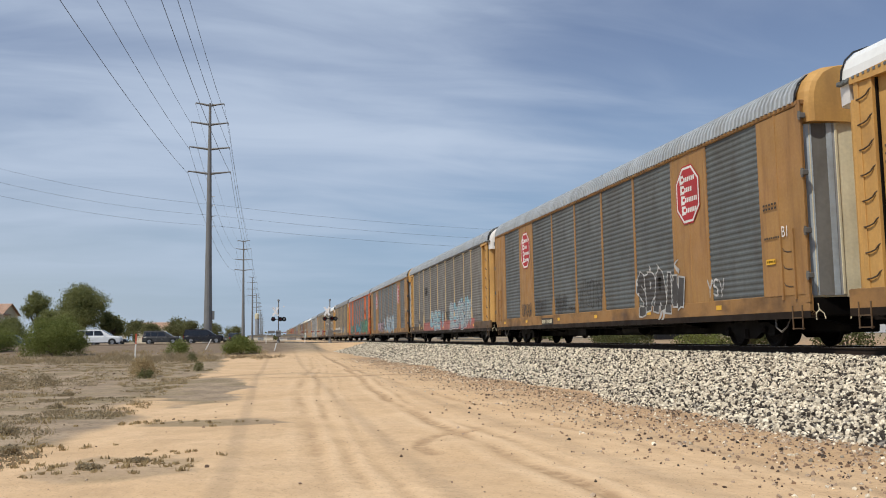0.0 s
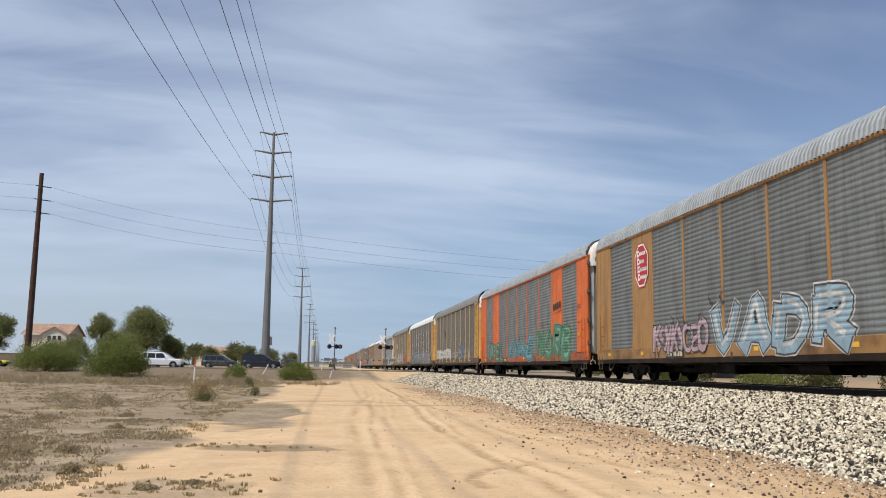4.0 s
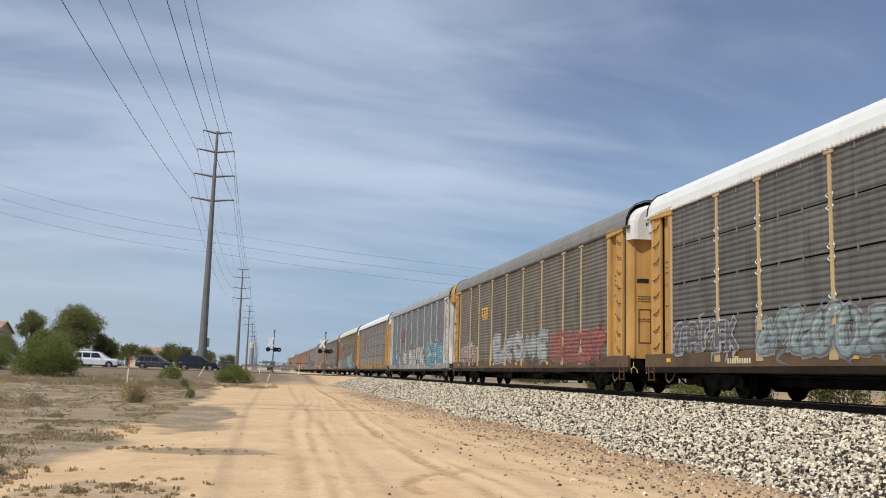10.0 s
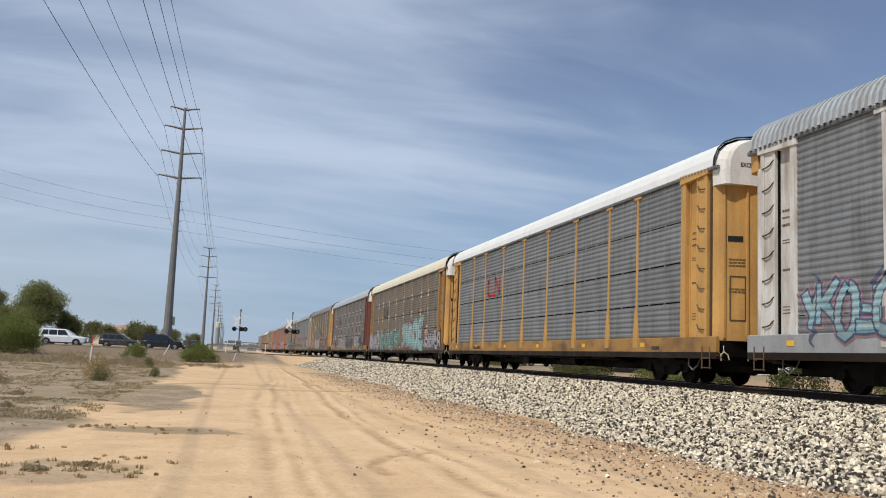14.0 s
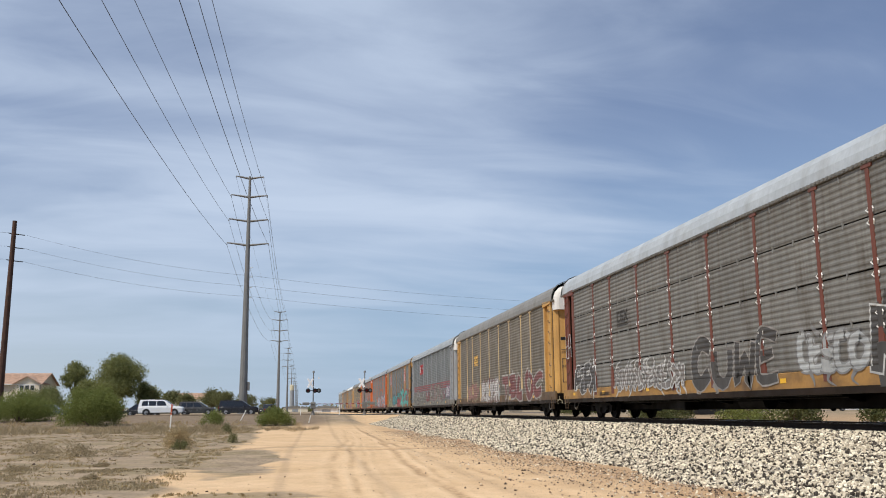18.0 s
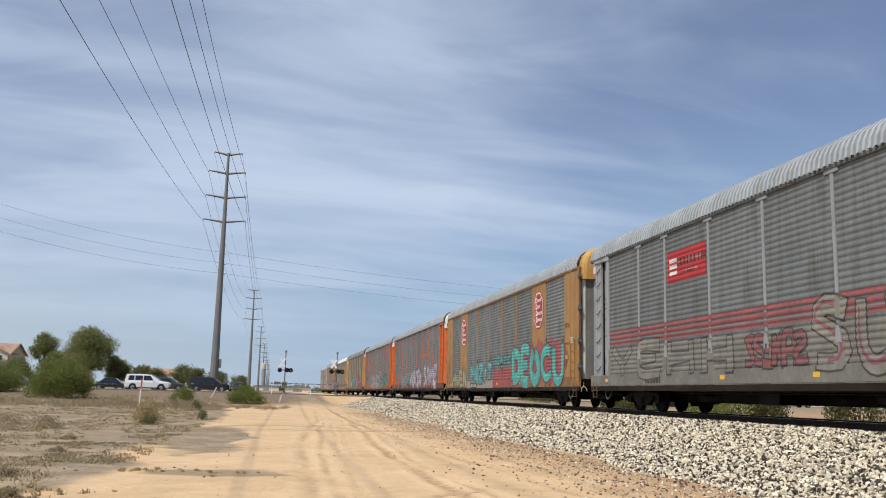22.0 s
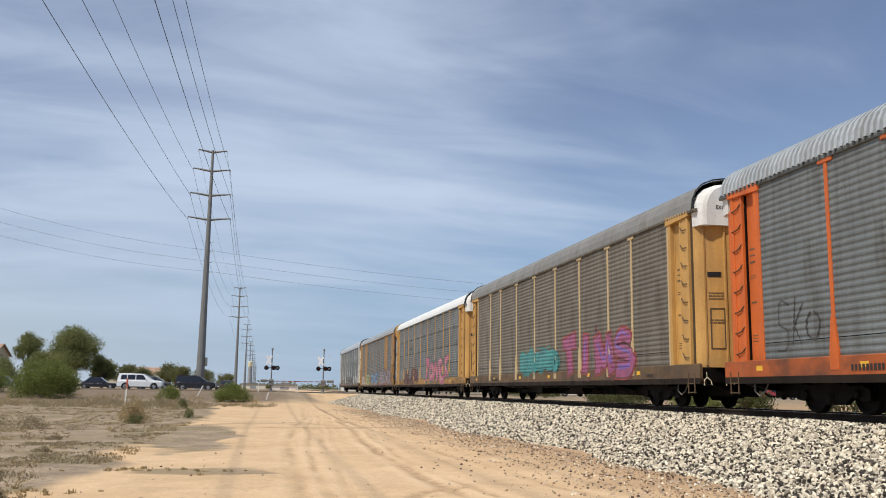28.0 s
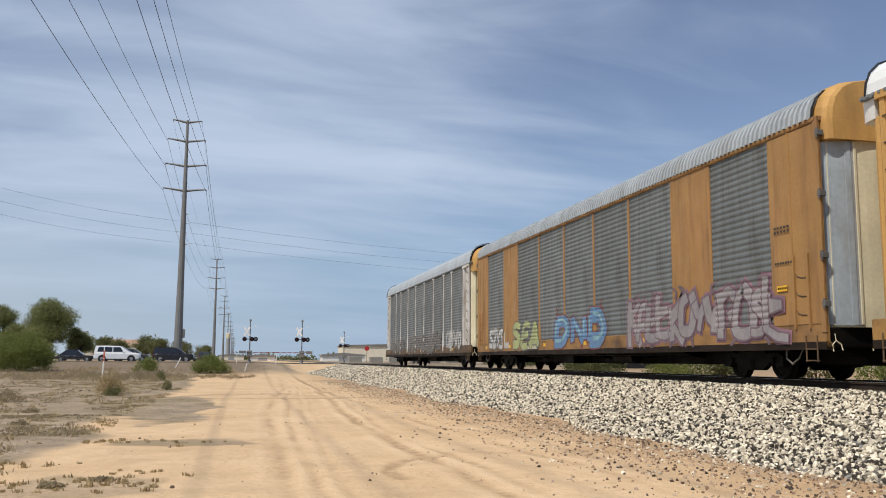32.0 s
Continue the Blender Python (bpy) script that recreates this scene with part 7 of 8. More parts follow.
def build_street():
    tagged(part("road", Shape().box(-320, 11.5, 110.5, 124.5, 0.85, ROAD_Z), ASPHALT), "grey asphalt street leading to the crossing", "road", kind="structure")
    tagged(part("road_far", Shape().box(15.6, 320, 110.5, 124.5, 0.85, ROAD_Z), ASPHALT), "grey asphalt street beyond the track", "road", kind="structure")
    deck = thing("crossing_deck", Matrix.Translation((TRACK_X, 117.5, 0)), "concrete panels between the rails at the crossing", "crossing deck")
    deck["kind"] = "structure"
    for a, b in ((-1.75, -0.83), (-0.67, 0.67), (0.83, 2.25)):
        for i in range(4):
            part("panel", Shape().box(a, b, -6.9 + i * 3.45, -3.5 + i * 3.45, 0.9, RAIL_Z - 0.01, 0.02), KERB, deck)
    for y0, y1 in ((110.2, 110.48), (124.52, 124.8)):
        tagged(part("kerb", Shape().box(-320, 2.0, y0, y1, 0.85, 1.16, 0.03), KERB_DUSTY), "dusty concrete kerb along the street", "kerb", kind="structure")
    tagged(part("centre_line", Shape().box(-320, 8.0, 117.4, 117.52, ROAD_Z + 0.004, ROAD_Z + 0.008), LINE_P), "worn yellow centre line on asphalt", "road marking", kind="structure")


SIGN_RED = paint("orange_red_plastic", (0.50, 0.10, 0.045), 0.2)


def lamp_head(parent, x, z, y, lit=False):
    h = part("lamp_head", Shape().tube([(x, y - 0.06, z), (x, y + 0.10, z)], [0.27, 0.27], 16), BLACKT, parent, "black round signal background")
    part("hood", Shape().tube([(x, y - 0.32, z + 0.02), (x, y - 0.05, z)], [0.17, 0.16], 12, False), BLACKT, h)
    part("lens", Shape().tube([(x, y - 0.085, z), (x, y - 0.062, z)], [0.13, 0.14], 12), SIGNAL_LIT if lit else SIGNAL_RED, h, "glass lens coloured white for its glare" if lit else "red glass lens")


SIGNAL_RED = surface("red_glass_lens", (0.25, 0.02, 0.02), rough=0.15, vary=0.05, bump=0)
# white base colour stands in for the glare of a lit lamp
SIGNAL_LIT = surface("white_glare_lens", (0.75, 0.75, 0.75), rough=0.15, vary=0.05, bump=0)


CROSSBUCK = surface("white_sheeting", (0.86, 0.86, 0.86), rough=0.5, vary=0.03, bump=0)


def crossing_signal(x, y, z, arm, face=-1):
    """Mast with a crossbuck, twin lamps, a gate mechanism and its lowered striped arm."""
    t = thing("crossing_signal", pose(x, y, z, 0, 0, 0 if face < 0 else 180), "railway crossing signal with white crossbuck, twin black lamps and gate", "crossing signal", "signals at the crossing")
    part("mast", Shape().tube([(0, 0, -0.1), (0, 0, 5.15)], [0.075, 0.06], 10), GALV, t)
    part("base", Shape().tube([(0, 0, -0.1), (0, 0, 0.45)], [0.25, 0.14], 10), GALV, t)
    for k, a in enumerate((31, -31)):
        m = Matrix.Translation((-0.36, -0.16 - 0.04 * k, 3.75)) @ Matrix.Rotation(radians(a), 4, "Y")
        part("crossbuck_blade", Shape().box(-0.12, 0.12, -0.012, 0.012, -0.60, 0.60, 0.006), CROSSBUCK, t, "white crossbuck board", at=m)
    part("lamp_arm", Shape().tube([(-0.75, -0.08, 2.85), (0.75, -0.08, 2.85)], 0.045, 8), BLACKT, t)
    for lx in (-0.62, 0.22, 0.66):
        lamp_head(t, lx, 2.85, -0.14, lx > 0.5)
    part("bell", Shape().tube([(0.0, 0, 5.0), (0.0, 0, 5.22)], [0.16, 0.10], 10), GALV, t)
    part("side_lamp", Shape().tube([(0.62, -0.1, 4.35), (0.62, 0.1, 4.35)], 0.10, 10), SIGNAL_LIT, t, "small white side lamp")
    part("gate_box", Shape().box(-0.30, 0.30, -0.42, -0.10, 0.75, 1.50, 0.05), GALV, t)
    if arm:
        k = arm
        g = part("gate_arm", Shape().box(min(0.25 * k, 3.15 * k), max(0.25 * k, 3.15 * k), -0.50, -0.46, 1.24, 1.32, 0.01), GREYP, t, "lowered white gate arm with red stripes")
        for i in range(4):
            xa = 0.55 * k + 0.70 * i * k
            part("red_stripe", Shape().box(min(xa, xa + 0.36 * k), max(xa, xa + 0.36 * k), -0.504, -0.456, 1.236, 1.324), SIGNAL_RED, g, "red reflective stripe")
        part("counterweight", Shape().box(min(-1.25 * k, -0.45 * k), max(-1.25 * k, -0.45 * k), -0.53, -0.40, 1.15, 1.48, 0.04), GALV, t)
        part("weight_arm", Shape().tube([(0.1 * k, -0.42, 1.30), (-0.6 * k, -0.46, 1.32)], 0.06, 6), GALV, t)


def build_crossing():
    crossing_signal(1.25, 108.0, 1.0, 1)
    crossing_signal(7.38, 108.0, 1.0, -1)
    crossing_signal(17.2, 149.0, 1.0, 0)
    for x, y, h, lean, lb in ((-8.75, 62.5, 2.0, 2.0, 0), (-5.6, 84.0, 1.15, 26.0, 1), (0.55, 79.0, 0.75, 14.0, 1), (4.2, 104.0, 1.2, 3.0, 1), (-0.2, 103.5, 1.1, 0.0, 1)):
        z = float(ground_z(x, y))
        t = thing("marker_post", pose(x, y, z - 0.05, 0, lean, 0), "white plastic marker post with an orange top" if not lb else "short white leaning marker stake", "marker post")
        part("stake", Shape().box(-0.042, 0.042, -0.02, 0.02, 0, h * (0.66 if not lb else 1.0), 0.01), WHITE, t)
        if not lb:
            part("orange_top", Shape().box(-0.052, 0.052, -0.028, 0.028, h * 0.66, h, 0.012), SIGN_RED, t, "orange warning panel")
            part("decal_bars", Shape().box(-0.035, 0.035, -0.034, -0.028, h * 0.72, h * 0.74), WHITE, t)


build_street()
build_crossing()

# ---------------------------------------------------------------- vehicles
CAR_GLASS = surface("dark_car_glass", (0.012, 0.014, 0.016), rough=0.06, vary=0.02, bump=0, spec=0.8)
TYRE = surface("tyre_rubber", (0.018, 0.018, 0.018), rough=0.85, vary=0.1)
ALLOY = surface("alloy_rim", (0.36, 0.36, 0.37), rough=0.35, metal=0.7, vary=0.05, bump=0)
TAIL = surface("red_tail_lamp", (0.28, 0.015, 0.012), rough=0.15, vary=0.02, bump=0)
HEAD = surface("headlamp_glass", (0.62, 0.63, 0.64), rough=0.1, vary=0.02, bump=0)
TRIM_K = surface("black_plastic_trim", (0.02, 0.02, 0.021), rough=0.6, vary=0.05)


def car_paint(name, rgb):
    return surface(name, rgb, rough=0.22, vary=0.03, scale=1, bump=0, spec=0.6)


def vehicle(name, label, x, y, z, rgb, L=4.8, W=1.9, H=1.78, kind="suv", turn=0.0, category="car", group="vehicles on the street"):
    """A road vehicle nosing towards +x: lower body, cabin, panes, lamps, wheels."""
    t = thing(name, pose(x, y, z, 0, 0, turn), label, category, group)
    P = car_paint("car_paint_%02d%02d%02d" % tuple(int(c * 99) for c in rgb), rgb)
    w, hb = W / 2, H * (0.60 if kind == "suv" else 0.57)
    rows = []
    for k, zt, zb, wk in ((-0.5, hb * 0.92, 0.42, 0.86), (-0.485, hb, 0.32, 0.95), (-0.40, hb * 1.01, 0.30, 1.0), (0.0, hb * 1.0, 0.28, 1.0), (0.20, hb * 0.99, 0.28, 1.0), (0.36, hb * 0.97, 0.30, 0.99), (0.462, hb * 0.92, 0.32, 0.93), (0.492, hb * 0.80, 0.36, 0.88), (0.5, hb * 0.60, 0.40, 0.84)):
        if kind == "sedan":
            zt *= 0.94
        X, a = k * L, w * wk
        rows.append([(X, -a * 0.94, zb), (X, -a, zb + 0.12), (X, -a, zt - 0.16), (X, -a * 0.90, zt), (X, a * 0.90, zt), (X, a, zt - 0.16), (X, a, zb + 0.12), (X, a * 0.94, zb)])
    part("body", Shape().loft(rows), P, t)
    c = {"suv": (-0.492, -0.46, 0.07, 0.285), "sedan": (-0.36, -0.20, 0.05, 0.22), "pickup": (-0.12, -0.09, 0.10, 0.22)}[kind]
    bz = hb * (0.93 if kind == "sedan" else 0.985)

    def cabin_row(X, zt, a, b):
        return [(X, -a, bz - 0.02), (X, -b, zt - 0.06), (X, -b * 0.86, zt), (X, b * 0.86, zt), (X, b, zt - 0.06), (X, a, bz - 0.02)]
    A, B = w * 0.93, w * 0.77
    part("cabin", Shape().loft([cabin_row(c[0] * L, bz + 0.05, A, A * 0.98), cabin_row(c[1] * L, H * 0.985, A, B), cabin_row((c[1] + c[2]) / 2 * L, H, A, B), cabin_row(c[2] * L, H * 0.975, A, B), cabin_row(c[3] * L, bz + 0.05, A, A * 0.98)]), P, t)

    def pane(xa, xb, xc, xd, side):
        """Side glass leaning with the cabin."""
        z0, z1 = bz + 0.06, H - 0.17
        f0, f1 = (z0 - bz) / (H - bz), (z1 - bz) / (H - bz)
        y0, y1 = A + (B - A) * f0, A + (B - A) * f1
        o = 0.008
        s = Shape()
        vs = [(xa, side * (y0 + o), z0), (xb, side * (y0 + o), z0), (xc, side * (y1 + o), z1), (xd, side * (y1 + o), z1)]
        vs += [(p[0], p[1] - side * 0.04, p[2]) for p in vs]
        s.add(vs, [(0, 1, 2, 3), (7, 6, 5, 4), (0, 4, 5, 1), (1, 5, 6, 2), (2, 6, 7, 3), (3, 7, 4, 0)])
        return s
    cuts = {"suv": (-0.43, -0.275, -0.09, 0.155), "sedan": (-0.24, -0.08, 0.10), "pickup": (-0.10, 0.02, 0.14)}[kind]
    for side in (-1, 1):
        for i in range(len(cuts) - 1):
            xa, xb = cuts[i] * L + 0.05, cuts[i + 1] * L - 0.05
            sl = (0.42 if kind == "suv" else 0.22) if i == len(cuts) - 2 else 0.0
            sr = 0.12 if i == 0 else 0.0
            part("side_window", pane(xa, xb, xb - sl, xa + sr, side), CAR_GLASS, t)
        part("mirror", Shape().box(0.13 * L, 0.13 * L + 0.12, side * w * 1.02 - 0.07, side * w * 1.02 + 0.07, bz, bz + 0.16, 0.03), P, t)
        part("sill_trim", Shape().box(-0.32 * L, 0.30 * L, side * w - 0.03, side * w + 0.02, 0.27, 0.40, 0.02), TRIM_K, t)
        part("tail_lamp", Shape().box(-0.5 * L - 0.005, -0.47 * L, side * w * 0.80 - 0.10, side * w * 0.80 + 0.10, hb * 0.66, hb * 0.95, 0.02), TAIL, t)
        part("headlamp", Shape().box(0.455 * L, 0.492 * L, side * w * 0.70 - 0.14, side * w * 0.70 + 0.14, hb * 0.60, hb * 0.76, 0.02), HEAD, t)

    def across(xa, za, xb, zb, wa, wb):
        s = Shape()
        vs = [(xa, -wa, za), (xa, wa, za), (xb, wb, zb), (xb, -wb, zb)]
        vs += [(p[0] - 0.03 * (1 if xa > 0 else -1), p[1], p[2] - 0.03) for p in vs]
        return s.add(vs, [(0, 1, 2, 3), (7, 6, 5, 4), (0, 4, 5, 1), (1, 5, 6, 2), (2, 6, 7, 3), (3, 7, 4, 0)])
    part("windscreen", across(c[3] * L - 0.02, bz + 0.09, c[2] * L + 0.10, H - 0.07, A * 0.88, B * 0.86), CAR_GLASS, t)
    part("rear_window", across(c[0] * L - 0.005, bz + 0.12, c[1] * L - 0.02, H - 0.12, A * 0.84, B * 0.82), CAR_GLASS, t)
    part("bumper", Shape().box(0.47 * L, 0.505 * L, -w * 0.86, w * 0.86, 0.34, 0.52, 0.04), TRIM_K, t)
    part("bumper", Shape().box(-0.508 * L, -0.475 * L, -w * 0.88, w * 0.88, 0.36, 0.58, 0.04), TRIM_K, t)
    part("plate_bar", Shape().box(-0.512 * L, -0.507 * L, -0.16, 0.16, 0.62, 0.70), WHITE, t)
    if kind == "pickup":
        part("bed_liner", Shape().box(-0.47 * L, -0.14 * L, -w * 0.8, w * 0.8, hb - 0.02, hb + 0.012), TRIM_K, t)
    if kind == "suv":
        for side in (-1, 1):
            part("roof_rail", Shape().tube([(-0.40 * L, side * B * 0.84, H - 0.01), (-0.36 * L, side * B * 0.84, H + 0.05), (0.0, side * B * 0.84, H + 0.05), (0.04 * L, side * B * 0.84, H - 0.01)], 0.02, 5), TRIM_K, t)
    rr = 0.39 if kind != "sedan" else 0.32
    for k in (-0.31, 0.315):
        for side in (-1, 1):
            wh = part("wheel", Shape().tube([(k * L, side * (w - 0.20), rr), (k * L, side * (w - 0.17), rr), (k * L, side * (w - 0.02), rr), (k * L, side * (w + 0.01), rr)], [rr * 0.93, rr, rr, rr * 0.93], 18), TYRE, t)
            part("rim", Shape().tube([(k * L, side * (w - 0.01), rr), (k * L, side * (w + 0.016), rr)], [rr * 0.62, rr * 0.58], 14), ALLOY, wh)
            part("wheel_arch", Shape().tube([(k * L, side * (w - 0.15), rr + 0.02), (k * L, side * (w + 0.004), rr + 0.02)], [rr * 1.17, rr * 1.17], 18), TRIM_K, t)
    return t


WHITE_SUV = vehicle("suv", "white SUV with dark windows waiting on the street", -20.15, 114, ROAD_Z, (0.72, 0.73, 0.74), 5.3, 2.0, 1.96)
vehicle("dark_sedan", "black sedan queued on the street", -19.9, 118.6, ROAD_Z, (0.014, 0.014, 0.018), 4.8, 1.85, 1.5, "sedan")
vehicle("suv", "dark grey SUV on the far lane", -13.6, 121, ROAD_Z, (0.06, 0.058, 0.056), 4.7, 1.9, 1.75)
vehicle("suv", "black SUV queued before the crossing", -7.75, 113.6, ROAD_Z, (0.012, 0.012, 0.014), 4.8, 1.95, 1.8)
vehicle("pickup_truck", "dark pickup truck beyond the street", -6.6, 178, 1.0, (0.05, 0.055, 0.06), 5.4, 1.95, 1.85, "pickup", 62, "truck")
vehicle("compact_car", "blue compact car half hidden by bushes", -31.5, 121, ROAD_Z, (0.03, 0.06, 0.11), 4.3, 1.8, 1.5, "sedan")
vehicle("compact_car", "bright yellow compact car parked off the street", -36.2, 103, 1.0, (0.62, 0.52, 0.02), 4.0, 1.75, 1.35, "sedan")
for x, y, rgb, kd, lab, tn in ((44, 92, (0.7, 0.7, 0.7), "pickup", "white pickup parked beyond the track", 20), (52, 106, (0.03, 0.03, 0.035), "suv", "dark SUV parked beyond the track", 90), (36, 100, (0.5, 0.5, 0.51), "sedan", "silver sedan parked beyond the track", 10), (27, 132, (0.7, 0.7, 0.7), "suv", "white SUV parked beyond the crossing", 90), (60, 96, (0.25, 0.03, 0.03), "sedan", "dark red sedan parked beyond the track", 0)):
    vehicle("parked_" + kd, lab, x, y, float(ground_z(x, y)), rgb, 4.9, 1.9, 1.8 if kd != "sedan" else 1.45, kd, tn, "car", "vehicles parked beyond the track")

# ---------------------------------------------------------------- house, far buildings
STUCCO = surface("pale_stucco", (0.70, 0.63, 0.50), rough=0.95, vary=0.07, scale=0.8, bump=0.2)
TILE = surface("clay_roof_tile", (0.43, 0.285, 0.205), rough=0.85, vary=0.2, scale=1.5, bump=0.3, bump_scale=9)
PANE = surface("window_glass", (0.03, 0.035, 0.04), rough=0.08, vary=0.02, bump=0, spec=0.7)
BLOCKW = surface("block_wall", (0.21, 0.165, 0.12), rough=0.95, vary=0.1, scale=1, bump=0.2)


def house(x, y, z, turn, w, d, hw, hr, label, windows=True):
    t = thing("house", pose(x, y, z, 0, 0, turn), label, "house", "houses of the estate")
    part("wall", Shape().box(-w / 2, w / 2, -d / 2, d / 2, -0.1, hw), STUCCO, t)
    o = 0.45
    # gable to the front, tiled slopes with thickness
    part("gable", Shape().prism([(-w / 2, hw), (w / 2, hw), (0, hw + hr)], "y", -d / 2, d / 2), STUCCO, t)
    for k in (-1, 1):
        n = 14
        s = Shape()
        for i in range(n):
            a, b = i / n, (i + 1) / n
            xa, za = k * (w / 2 + o) * (1 - a), hw - o * hr / (w / 2) + (hr + o * hr / (w / 2)) * a
            xb, zb = k * (w / 2 + o) * (1 - b), hw - o * hr / (w / 2) + (hr + o * hr / (w / 2)) * b
            vs = [(xa, -d / 2 - o, za + 0.10), (xa, d / 2 + o, za + 0.10), (xb, d / 2 + o, zb + 0.04), (xb, -d / 2 - o, zb + 0.04), (xa, -d / 2 - o, za), (xa, d / 2 + o, za), (xb, d / 2 + o, zb), (xb, -d / 2 - o, zb)]
            s.add(vs, [(0, 1, 2, 3), (7, 6, 5, 4), (0, 4, 5, 1), (1, 5, 6, 2), (2, 6, 7, 3), (3, 7, 4, 0)])
        part("roof", s, TILE, t, "clay tile roof slope")
    if windows:
        for wx, wz, ww, wh in ((-1.3, hw - 1.3, 0.9, 1.1), (0.0, hw - 1.3, 0.9, 1.1), (1.3, hw - 1.3, 0.9, 1.1), (-2.2, 1.0, 1.6, 1.3), (1.8, 1.0, 1.4, 1.3)):
            win = part("window", Shape().box(wx - ww / 2 - 0.1, wx + ww / 2 + 0.1, -d / 2 - 0.06, -d / 2 + 0.05, wz - 0.1, wz + wh + 0.1, 0.02), WHITE, t, "white window surround")
            part("pane", Shape().box(wx - ww / 2, wx + ww / 2, -d / 2 - 0.075, -d / 2 - 0.05, wz, wz + wh), PANE, win, "dark glass pane")
        for wy, wz in ((-1.5, hw - 1.5), (2.0, hw - 1.5), (0.5, 1.0)):
            win = part("window", Shape().box(w / 2 - 0.05, w / 2 + 0.06, wy - 0.6, wy + 0.6, wz - 0.1, wz + 1.3, 0.02), WHITE, t, "white window surround")
            part("pane", Shape().box(w / 2 + 0.05, w / 2 + 0.075, wy - 0.5, wy + 0.5, wz, wz + 1.2), PANE, win, "dark glass pane")
    return t


def roof_slope(x0, x1, ya, za, yb, zb, n=12):
    """Courses of tiles stepping up from the eave (ya, za) to the ridge (yb, zb)."""
    s = Shape()
    for i in range(n):
        a, b = i / n, (i + 1) / n
        p, q = ya + (yb - ya) * a, ya + (yb - ya) * b
        u, v = za + (zb - za) * a, za + (zb - za) * b
        vs = [(x, y, z) for x in (x0, x1) for y, z in ((p, u), (p, u + 0.12), (q, v + 0.05), (q, v))]
        s.add(vs, [(0, 1, 2, 3), (7, 6, 5, 4), (0, 4, 5, 1), (1, 5, 6, 2), (2, 6, 7, 3), (3, 7, 4, 0)])
    return s


def estate_house(x, y, z, w, d, hw, hr, label):
    """Two storeys under a ridge along x, with a gabled wing at the front's right end."""
    t = thing("house", pose(x, y, z), label, "house", "houses of the estate")
    a, b, o = w / 2, d / 2, 0.5
    part("wall", Shape().box(-a, a, -b, b, -0.1, hw), STUCCO, t)
    part("gable", Shape().prism([(-b, hw), (b, hw), (0, hw + hr)], "x", -a, a), STUCCO, t)
    k = hr / b
    part("roof", roof_slope(-a - o, a + o, -b - o, hw - o * k, 0, hw + hr), TILE, t, "clay tile roof slope")
    part("roof", roof_slope(-a - o, a + o, b + o, hw - o * k, 0, hw + hr), TILE, t, "clay tile roof slope")
    g0, g1, gy = a - 4.4, a, -b - 0.5
    gm, gr = (g0 + g1) / 2, 1.25
    part("wing_wall", Shape().prism([(g0, -0.1), (g1, -0.1), (g1, hw), (gm, hw + gr), (g0, hw)], "y", gy, -b + 0.3), STUCCO, t)
    for q in (-1, 1):
        e = gm + q * (2.2 + 0.4)
        sl = Shape().prism([(e, hw - 0.22), (gm, hw + gr), (gm, hw + gr + 0.14), (e, hw - 0.08)], "y", gy - 0.4, -0.5)
        part("wing_roof", sl, TILE, t, "small tiled gable slope")
    for wx in (gm - 0.95, gm, gm + 0.95):
        win = part("window", Shape().box(wx - 0.42, wx + 0.42, gy - 0.06, gy + 0.05, hw - 1.35, hw - 0.35, 0.02), WHITE, t, "white window surround")
        part("pane", Shape().box(wx - 0.33, wx + 0.33, gy - 0.075, gy - 0.05, hw - 1.27, hw - 0.43), PANE, win, "dark glass pane")
    for wy in (-3.0, 1.5):
        win = part("window", Shape().box(a - 0.05, a + 0.06, wy - 0.7, wy + 0.7, hw - 2.2, hw - 0.8, 0.02), WHITE, t, "white window surround")
        part("pane", Shape().box(a + 0.05, a + 0.075, wy - 0.6, wy + 0.6, hw - 2.1, hw - 0.9), PANE, win, "dark glass pane")
    part("fascia", Shape().box(-a - o, a + o, -b - o - 0.03, -b - o, hw - o * k - 0.12, hw - o * k + 0.08), WHITE, t)


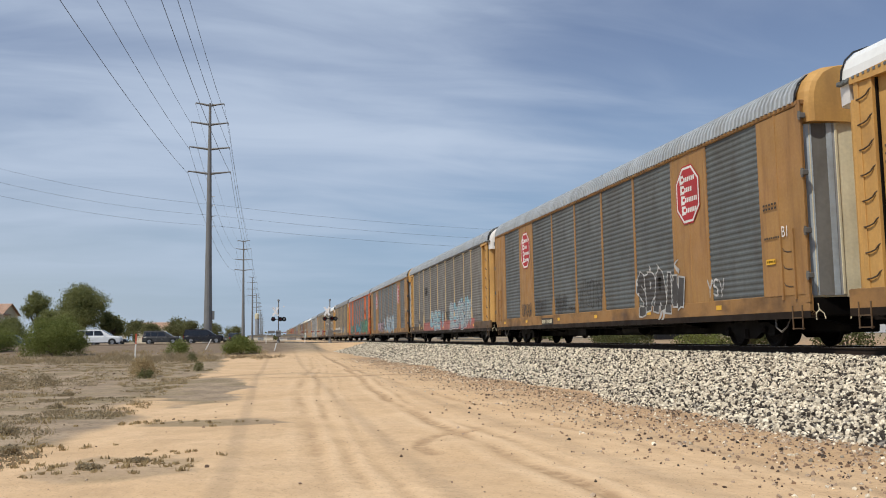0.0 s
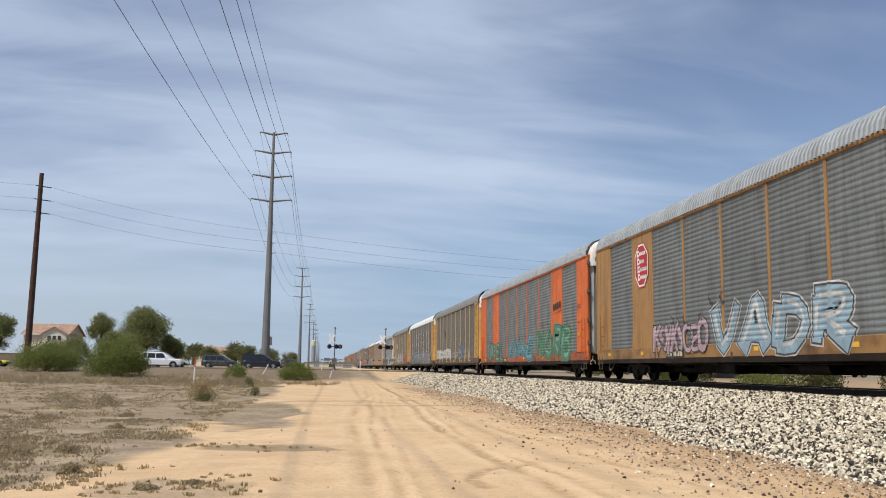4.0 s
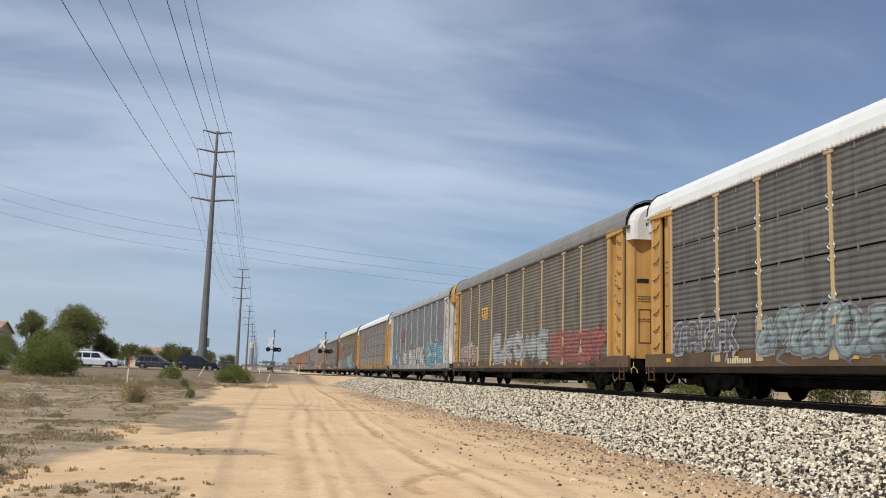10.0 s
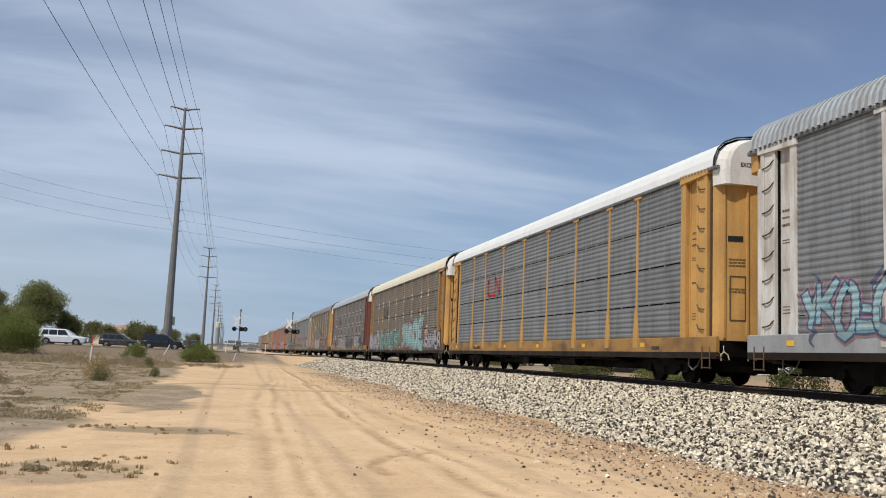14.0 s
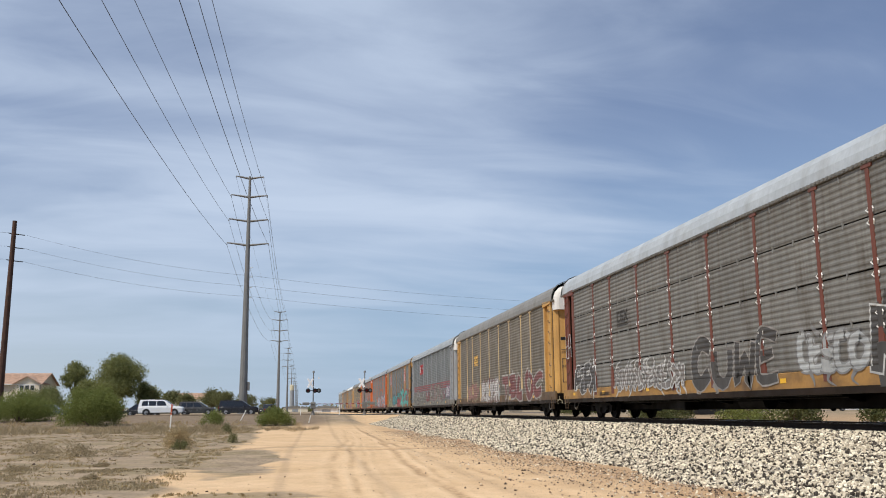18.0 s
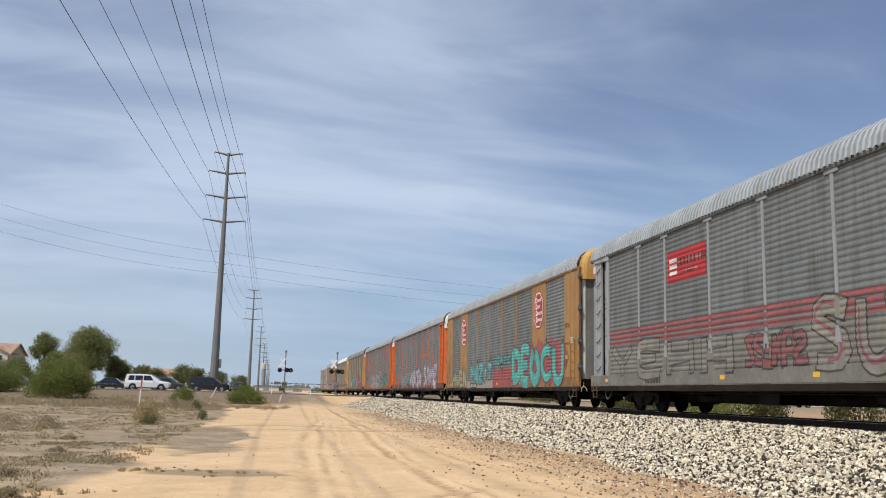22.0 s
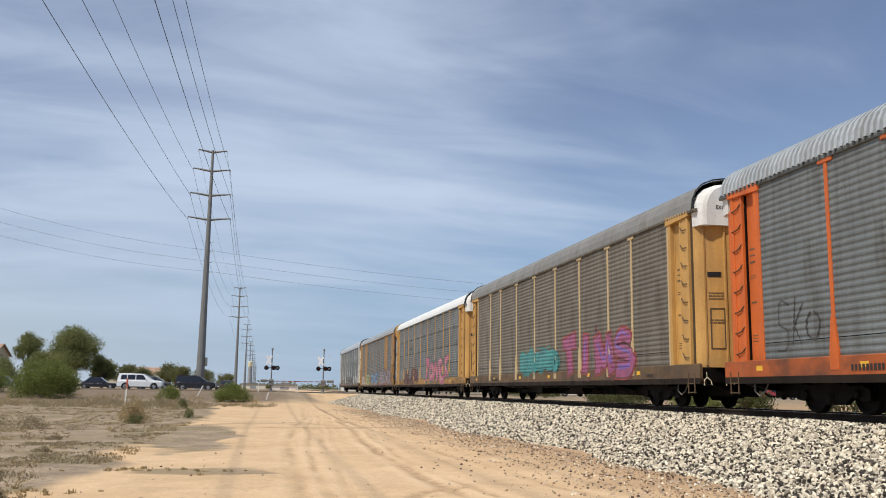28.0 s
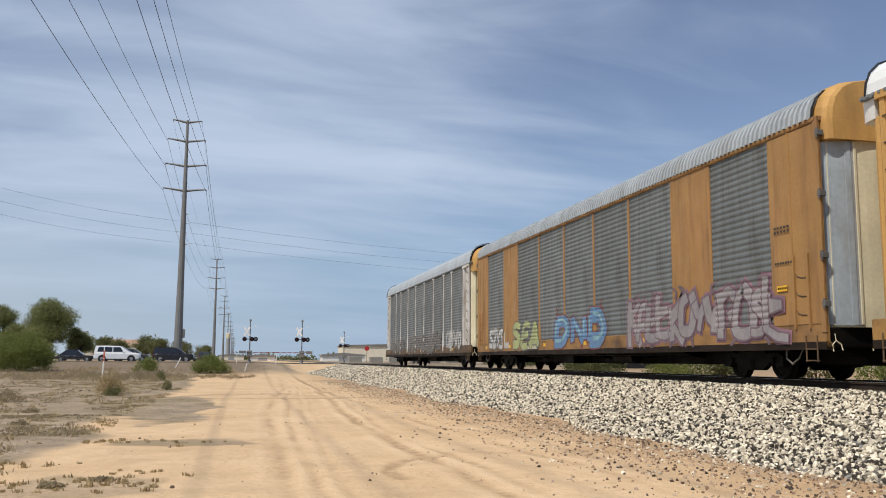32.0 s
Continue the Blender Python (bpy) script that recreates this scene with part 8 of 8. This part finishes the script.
def build_far():
    estate_house(-53.5, 186, 1.0, 8, 11.5, 6.1, 2.1, "two-storey cream stucco house with a clay tile roof")
    house(-78, 205, 1.0, 20, 9, 12, 5.8, 2.2, "two-storey cream stucco house behind trees")
    for i, (x, y, tn) in enumerate(((-56, 345, 10), (-41, 345, 80), (-72, 320, 12))):
        house(x, y, 1.0, tn, 9, 12, 3.0 + (i % 2) * 2.4, 2.0, "distant beige house with a clay tile roof", False)
    w = thing("garden_wall", Matrix.Translation((-46, 140, 0.9)), "long tan block wall along the estate", "wall")
    part("blocks", Shape().box(-42, 6, -0.1, 0.1, 0, 1.9, 0.02), BLOCKW, w)
    part("coping", Shape().box(-42.05, 6.05, -0.16, 0.16, 1.9, 1.98, 0.02), KERB, w)
    for i in range(6):
        x = 22 + i * 4.6
        seg = thing("barrier_block", pose(x, 172 + i * 3, 1.0, 0, 0, 8), "pale concrete storage bay wall beyond the crossing", "barrier", "storage bays")
        part("slab", Shape().box(-1.3, 1.3, -0.5, 0.5, 0, 1.1, 0.06), KERB, seg)
    for x, y, L, Wd, h, m, lab in ((8.5, 330, 9, 6, 1.5, WHITE, "long low white shed in the distance"), (34, 300, 14, 10, 1.9, WHITE, "low white workshop beyond the crossing"), (60, 360, 40, 18, 6, STUCCO, "beige warehouse in the distance"), (-4, 520, 14, 10, 2.5, STUCCO, "low beige building in the haze"), (70, 170, 30, 14, 5.0, STUCCO, "tan single-storey building beyond the track"), (95, 120, 26, 14, 5.0, WHITE, "white shed beyond the track")):
        b = thing("shed", Matrix.Translation((x, y, 0.95)), lab, "building", "far buildings")
        part("wall", Shape().box(-L / 2, L / 2, -Wd / 2, Wd / 2, 0, h), m, b)
        part("roof", Shape().prism([(-L / 2 - 0.4, h), (L / 2 + 0.4, h), (L / 2 + 0.2, h + 0.4), (0, h + 1.0), (-L / 2 - 0.2, h + 0.4)], "y", -Wd / 2 - 0.4, Wd / 2 + 0.4), ROOF_GREY, b)
        part("door", Shape().box(-1.6, 1.6, -Wd / 2 - 0.06, -Wd / 2 + 0.02, 0, h * 0.7), GREYP, b)
    tw = thing("tower", Matrix.Translation((-7.5, 640, 0.9)), "slim grey tower with a white top in the haze", "tower")
    part("shaft", Shape().tube([(0, 0, 0), (0, 0, 15)], [1.6, 1.4], 14), GREYP, tw)
    part("tank", Shape().tube([(0, 0, 15), (0, 0, 15.6), (0, 0, 18.5), (0, 0, 19)], [1.4, 1.6, 1.6, 1.0], 14), CREAM, tw)
    stop = thing("road_sign", Matrix.Translation((21.2, 150, 1.0)), "red road sign on a post beyond the crossing", "sign")
    part("post", Shape().tube([(0, 0, 0), (0, 0, 2.6)], 0.04, 6), GALV, stop)
    part("plate", Shape().prism([(0.42 * math.cos(a), 2.4 + 0.42 * math.sin(a)) for a in (math.pi / 8 + i * math.pi / 4 for i in range(8))], "y", -0.08, -0.05), RED, stop)
    lo = thing("excavator", pose(39, 84, float(ground_z(39, 84)), 0, 0, 200), "yellow excavator with a folded boom beyond the track", "excavator")
    for k in (-1, 1):
        part("crawler", Shape().prism([(-1.5, 0.1), (-1.3, 0.0), (1.3, 0.0), (1.5, 0.1), (1.6, 0.45), (1.3, 0.75), (-1.3, 0.75), (-1.6, 0.45)], "y", k * 0.9 - 0.25, k * 0.9 + 0.25), TYRE, lo)
    part("body", Shape().box(-1.6, 0.9, -1.1, 1.1, 0.8, 1.7, 0.1), YELLOW, lo)
    part("cab", Shape().box(-0.1, 1.1, 0.1, 1.05, 1.7, 2.7, 0.1), CAR_GLASS, lo)
    part("boom", Shape().tube([(0.9, -0.3, 1.4), (2.6, -0.3, 3.2), (4.2, -0.3, 2.6)], [0.28, 0.26, 0.18], 6), YELLOW, lo)
    part("dipper", Shape().tube([(4.0, -0.3, 2.8), (3.6, -0.3, 1.0)], [0.2, 0.14], 6), YELLOW, lo)
    part("bucket", Shape().prism([(3.2, 0.4), (3.9, 0.4), (4.0, 1.0), (3.5, 1.1)], "y", -0.7, 0.1), STEEL, lo)
    # a low belt of far trees along the horizon
    g = np.random.RandomState(8)
    blobs = []
    for i in range(420):
        x = g.uniform(-900, 900)
        blobs.append((x, g.uniform(560, 900), 1.2 + g.rand() * 2.2, g.uniform(4, 10), 4, g.uniform(1.5, 3.6)))
    me = leaves_mesh("far_woods", blobs, 26000, 1.1, 9)
    me.materials.append(LEAF_PALE)
    tagged(new("far_woods", me), "low hazy belt of trees along the horizon", "trees", kind="stuff")


build_far()



ROLLED = ((0, 0.0), (3.5, 56.71), (9, 145.7), (12.6, 203.83), (16.3, 264.04), (20.6, 333.37), (23, 372.24), (28, 452.75), (31.6, 509.95), (32, 516.4))


def motions():
    """The wagons roll past; the white car creeps up in the queue."""
    for i, car in enumerate(TRAIN):
        y = 31.16 + (i - 1) * PITCH
        walk(car, [(t, pose(TRACK_X, y - gone, RAIL_Z)) for t, gone in ROLLED])
    walk(WHITE_SUV, [(t, pose(x, 114.0, ROAD_Z, 0, 0, 0)) for t, x in ((0, -20.15), (13, -19.4), (16, -18.45), (17, -17.7), (18, -17.05), (20, -16.05), (22, -15.1), (24, -14.42), (25.5, -14.3), (32, -14.3))])


motions()
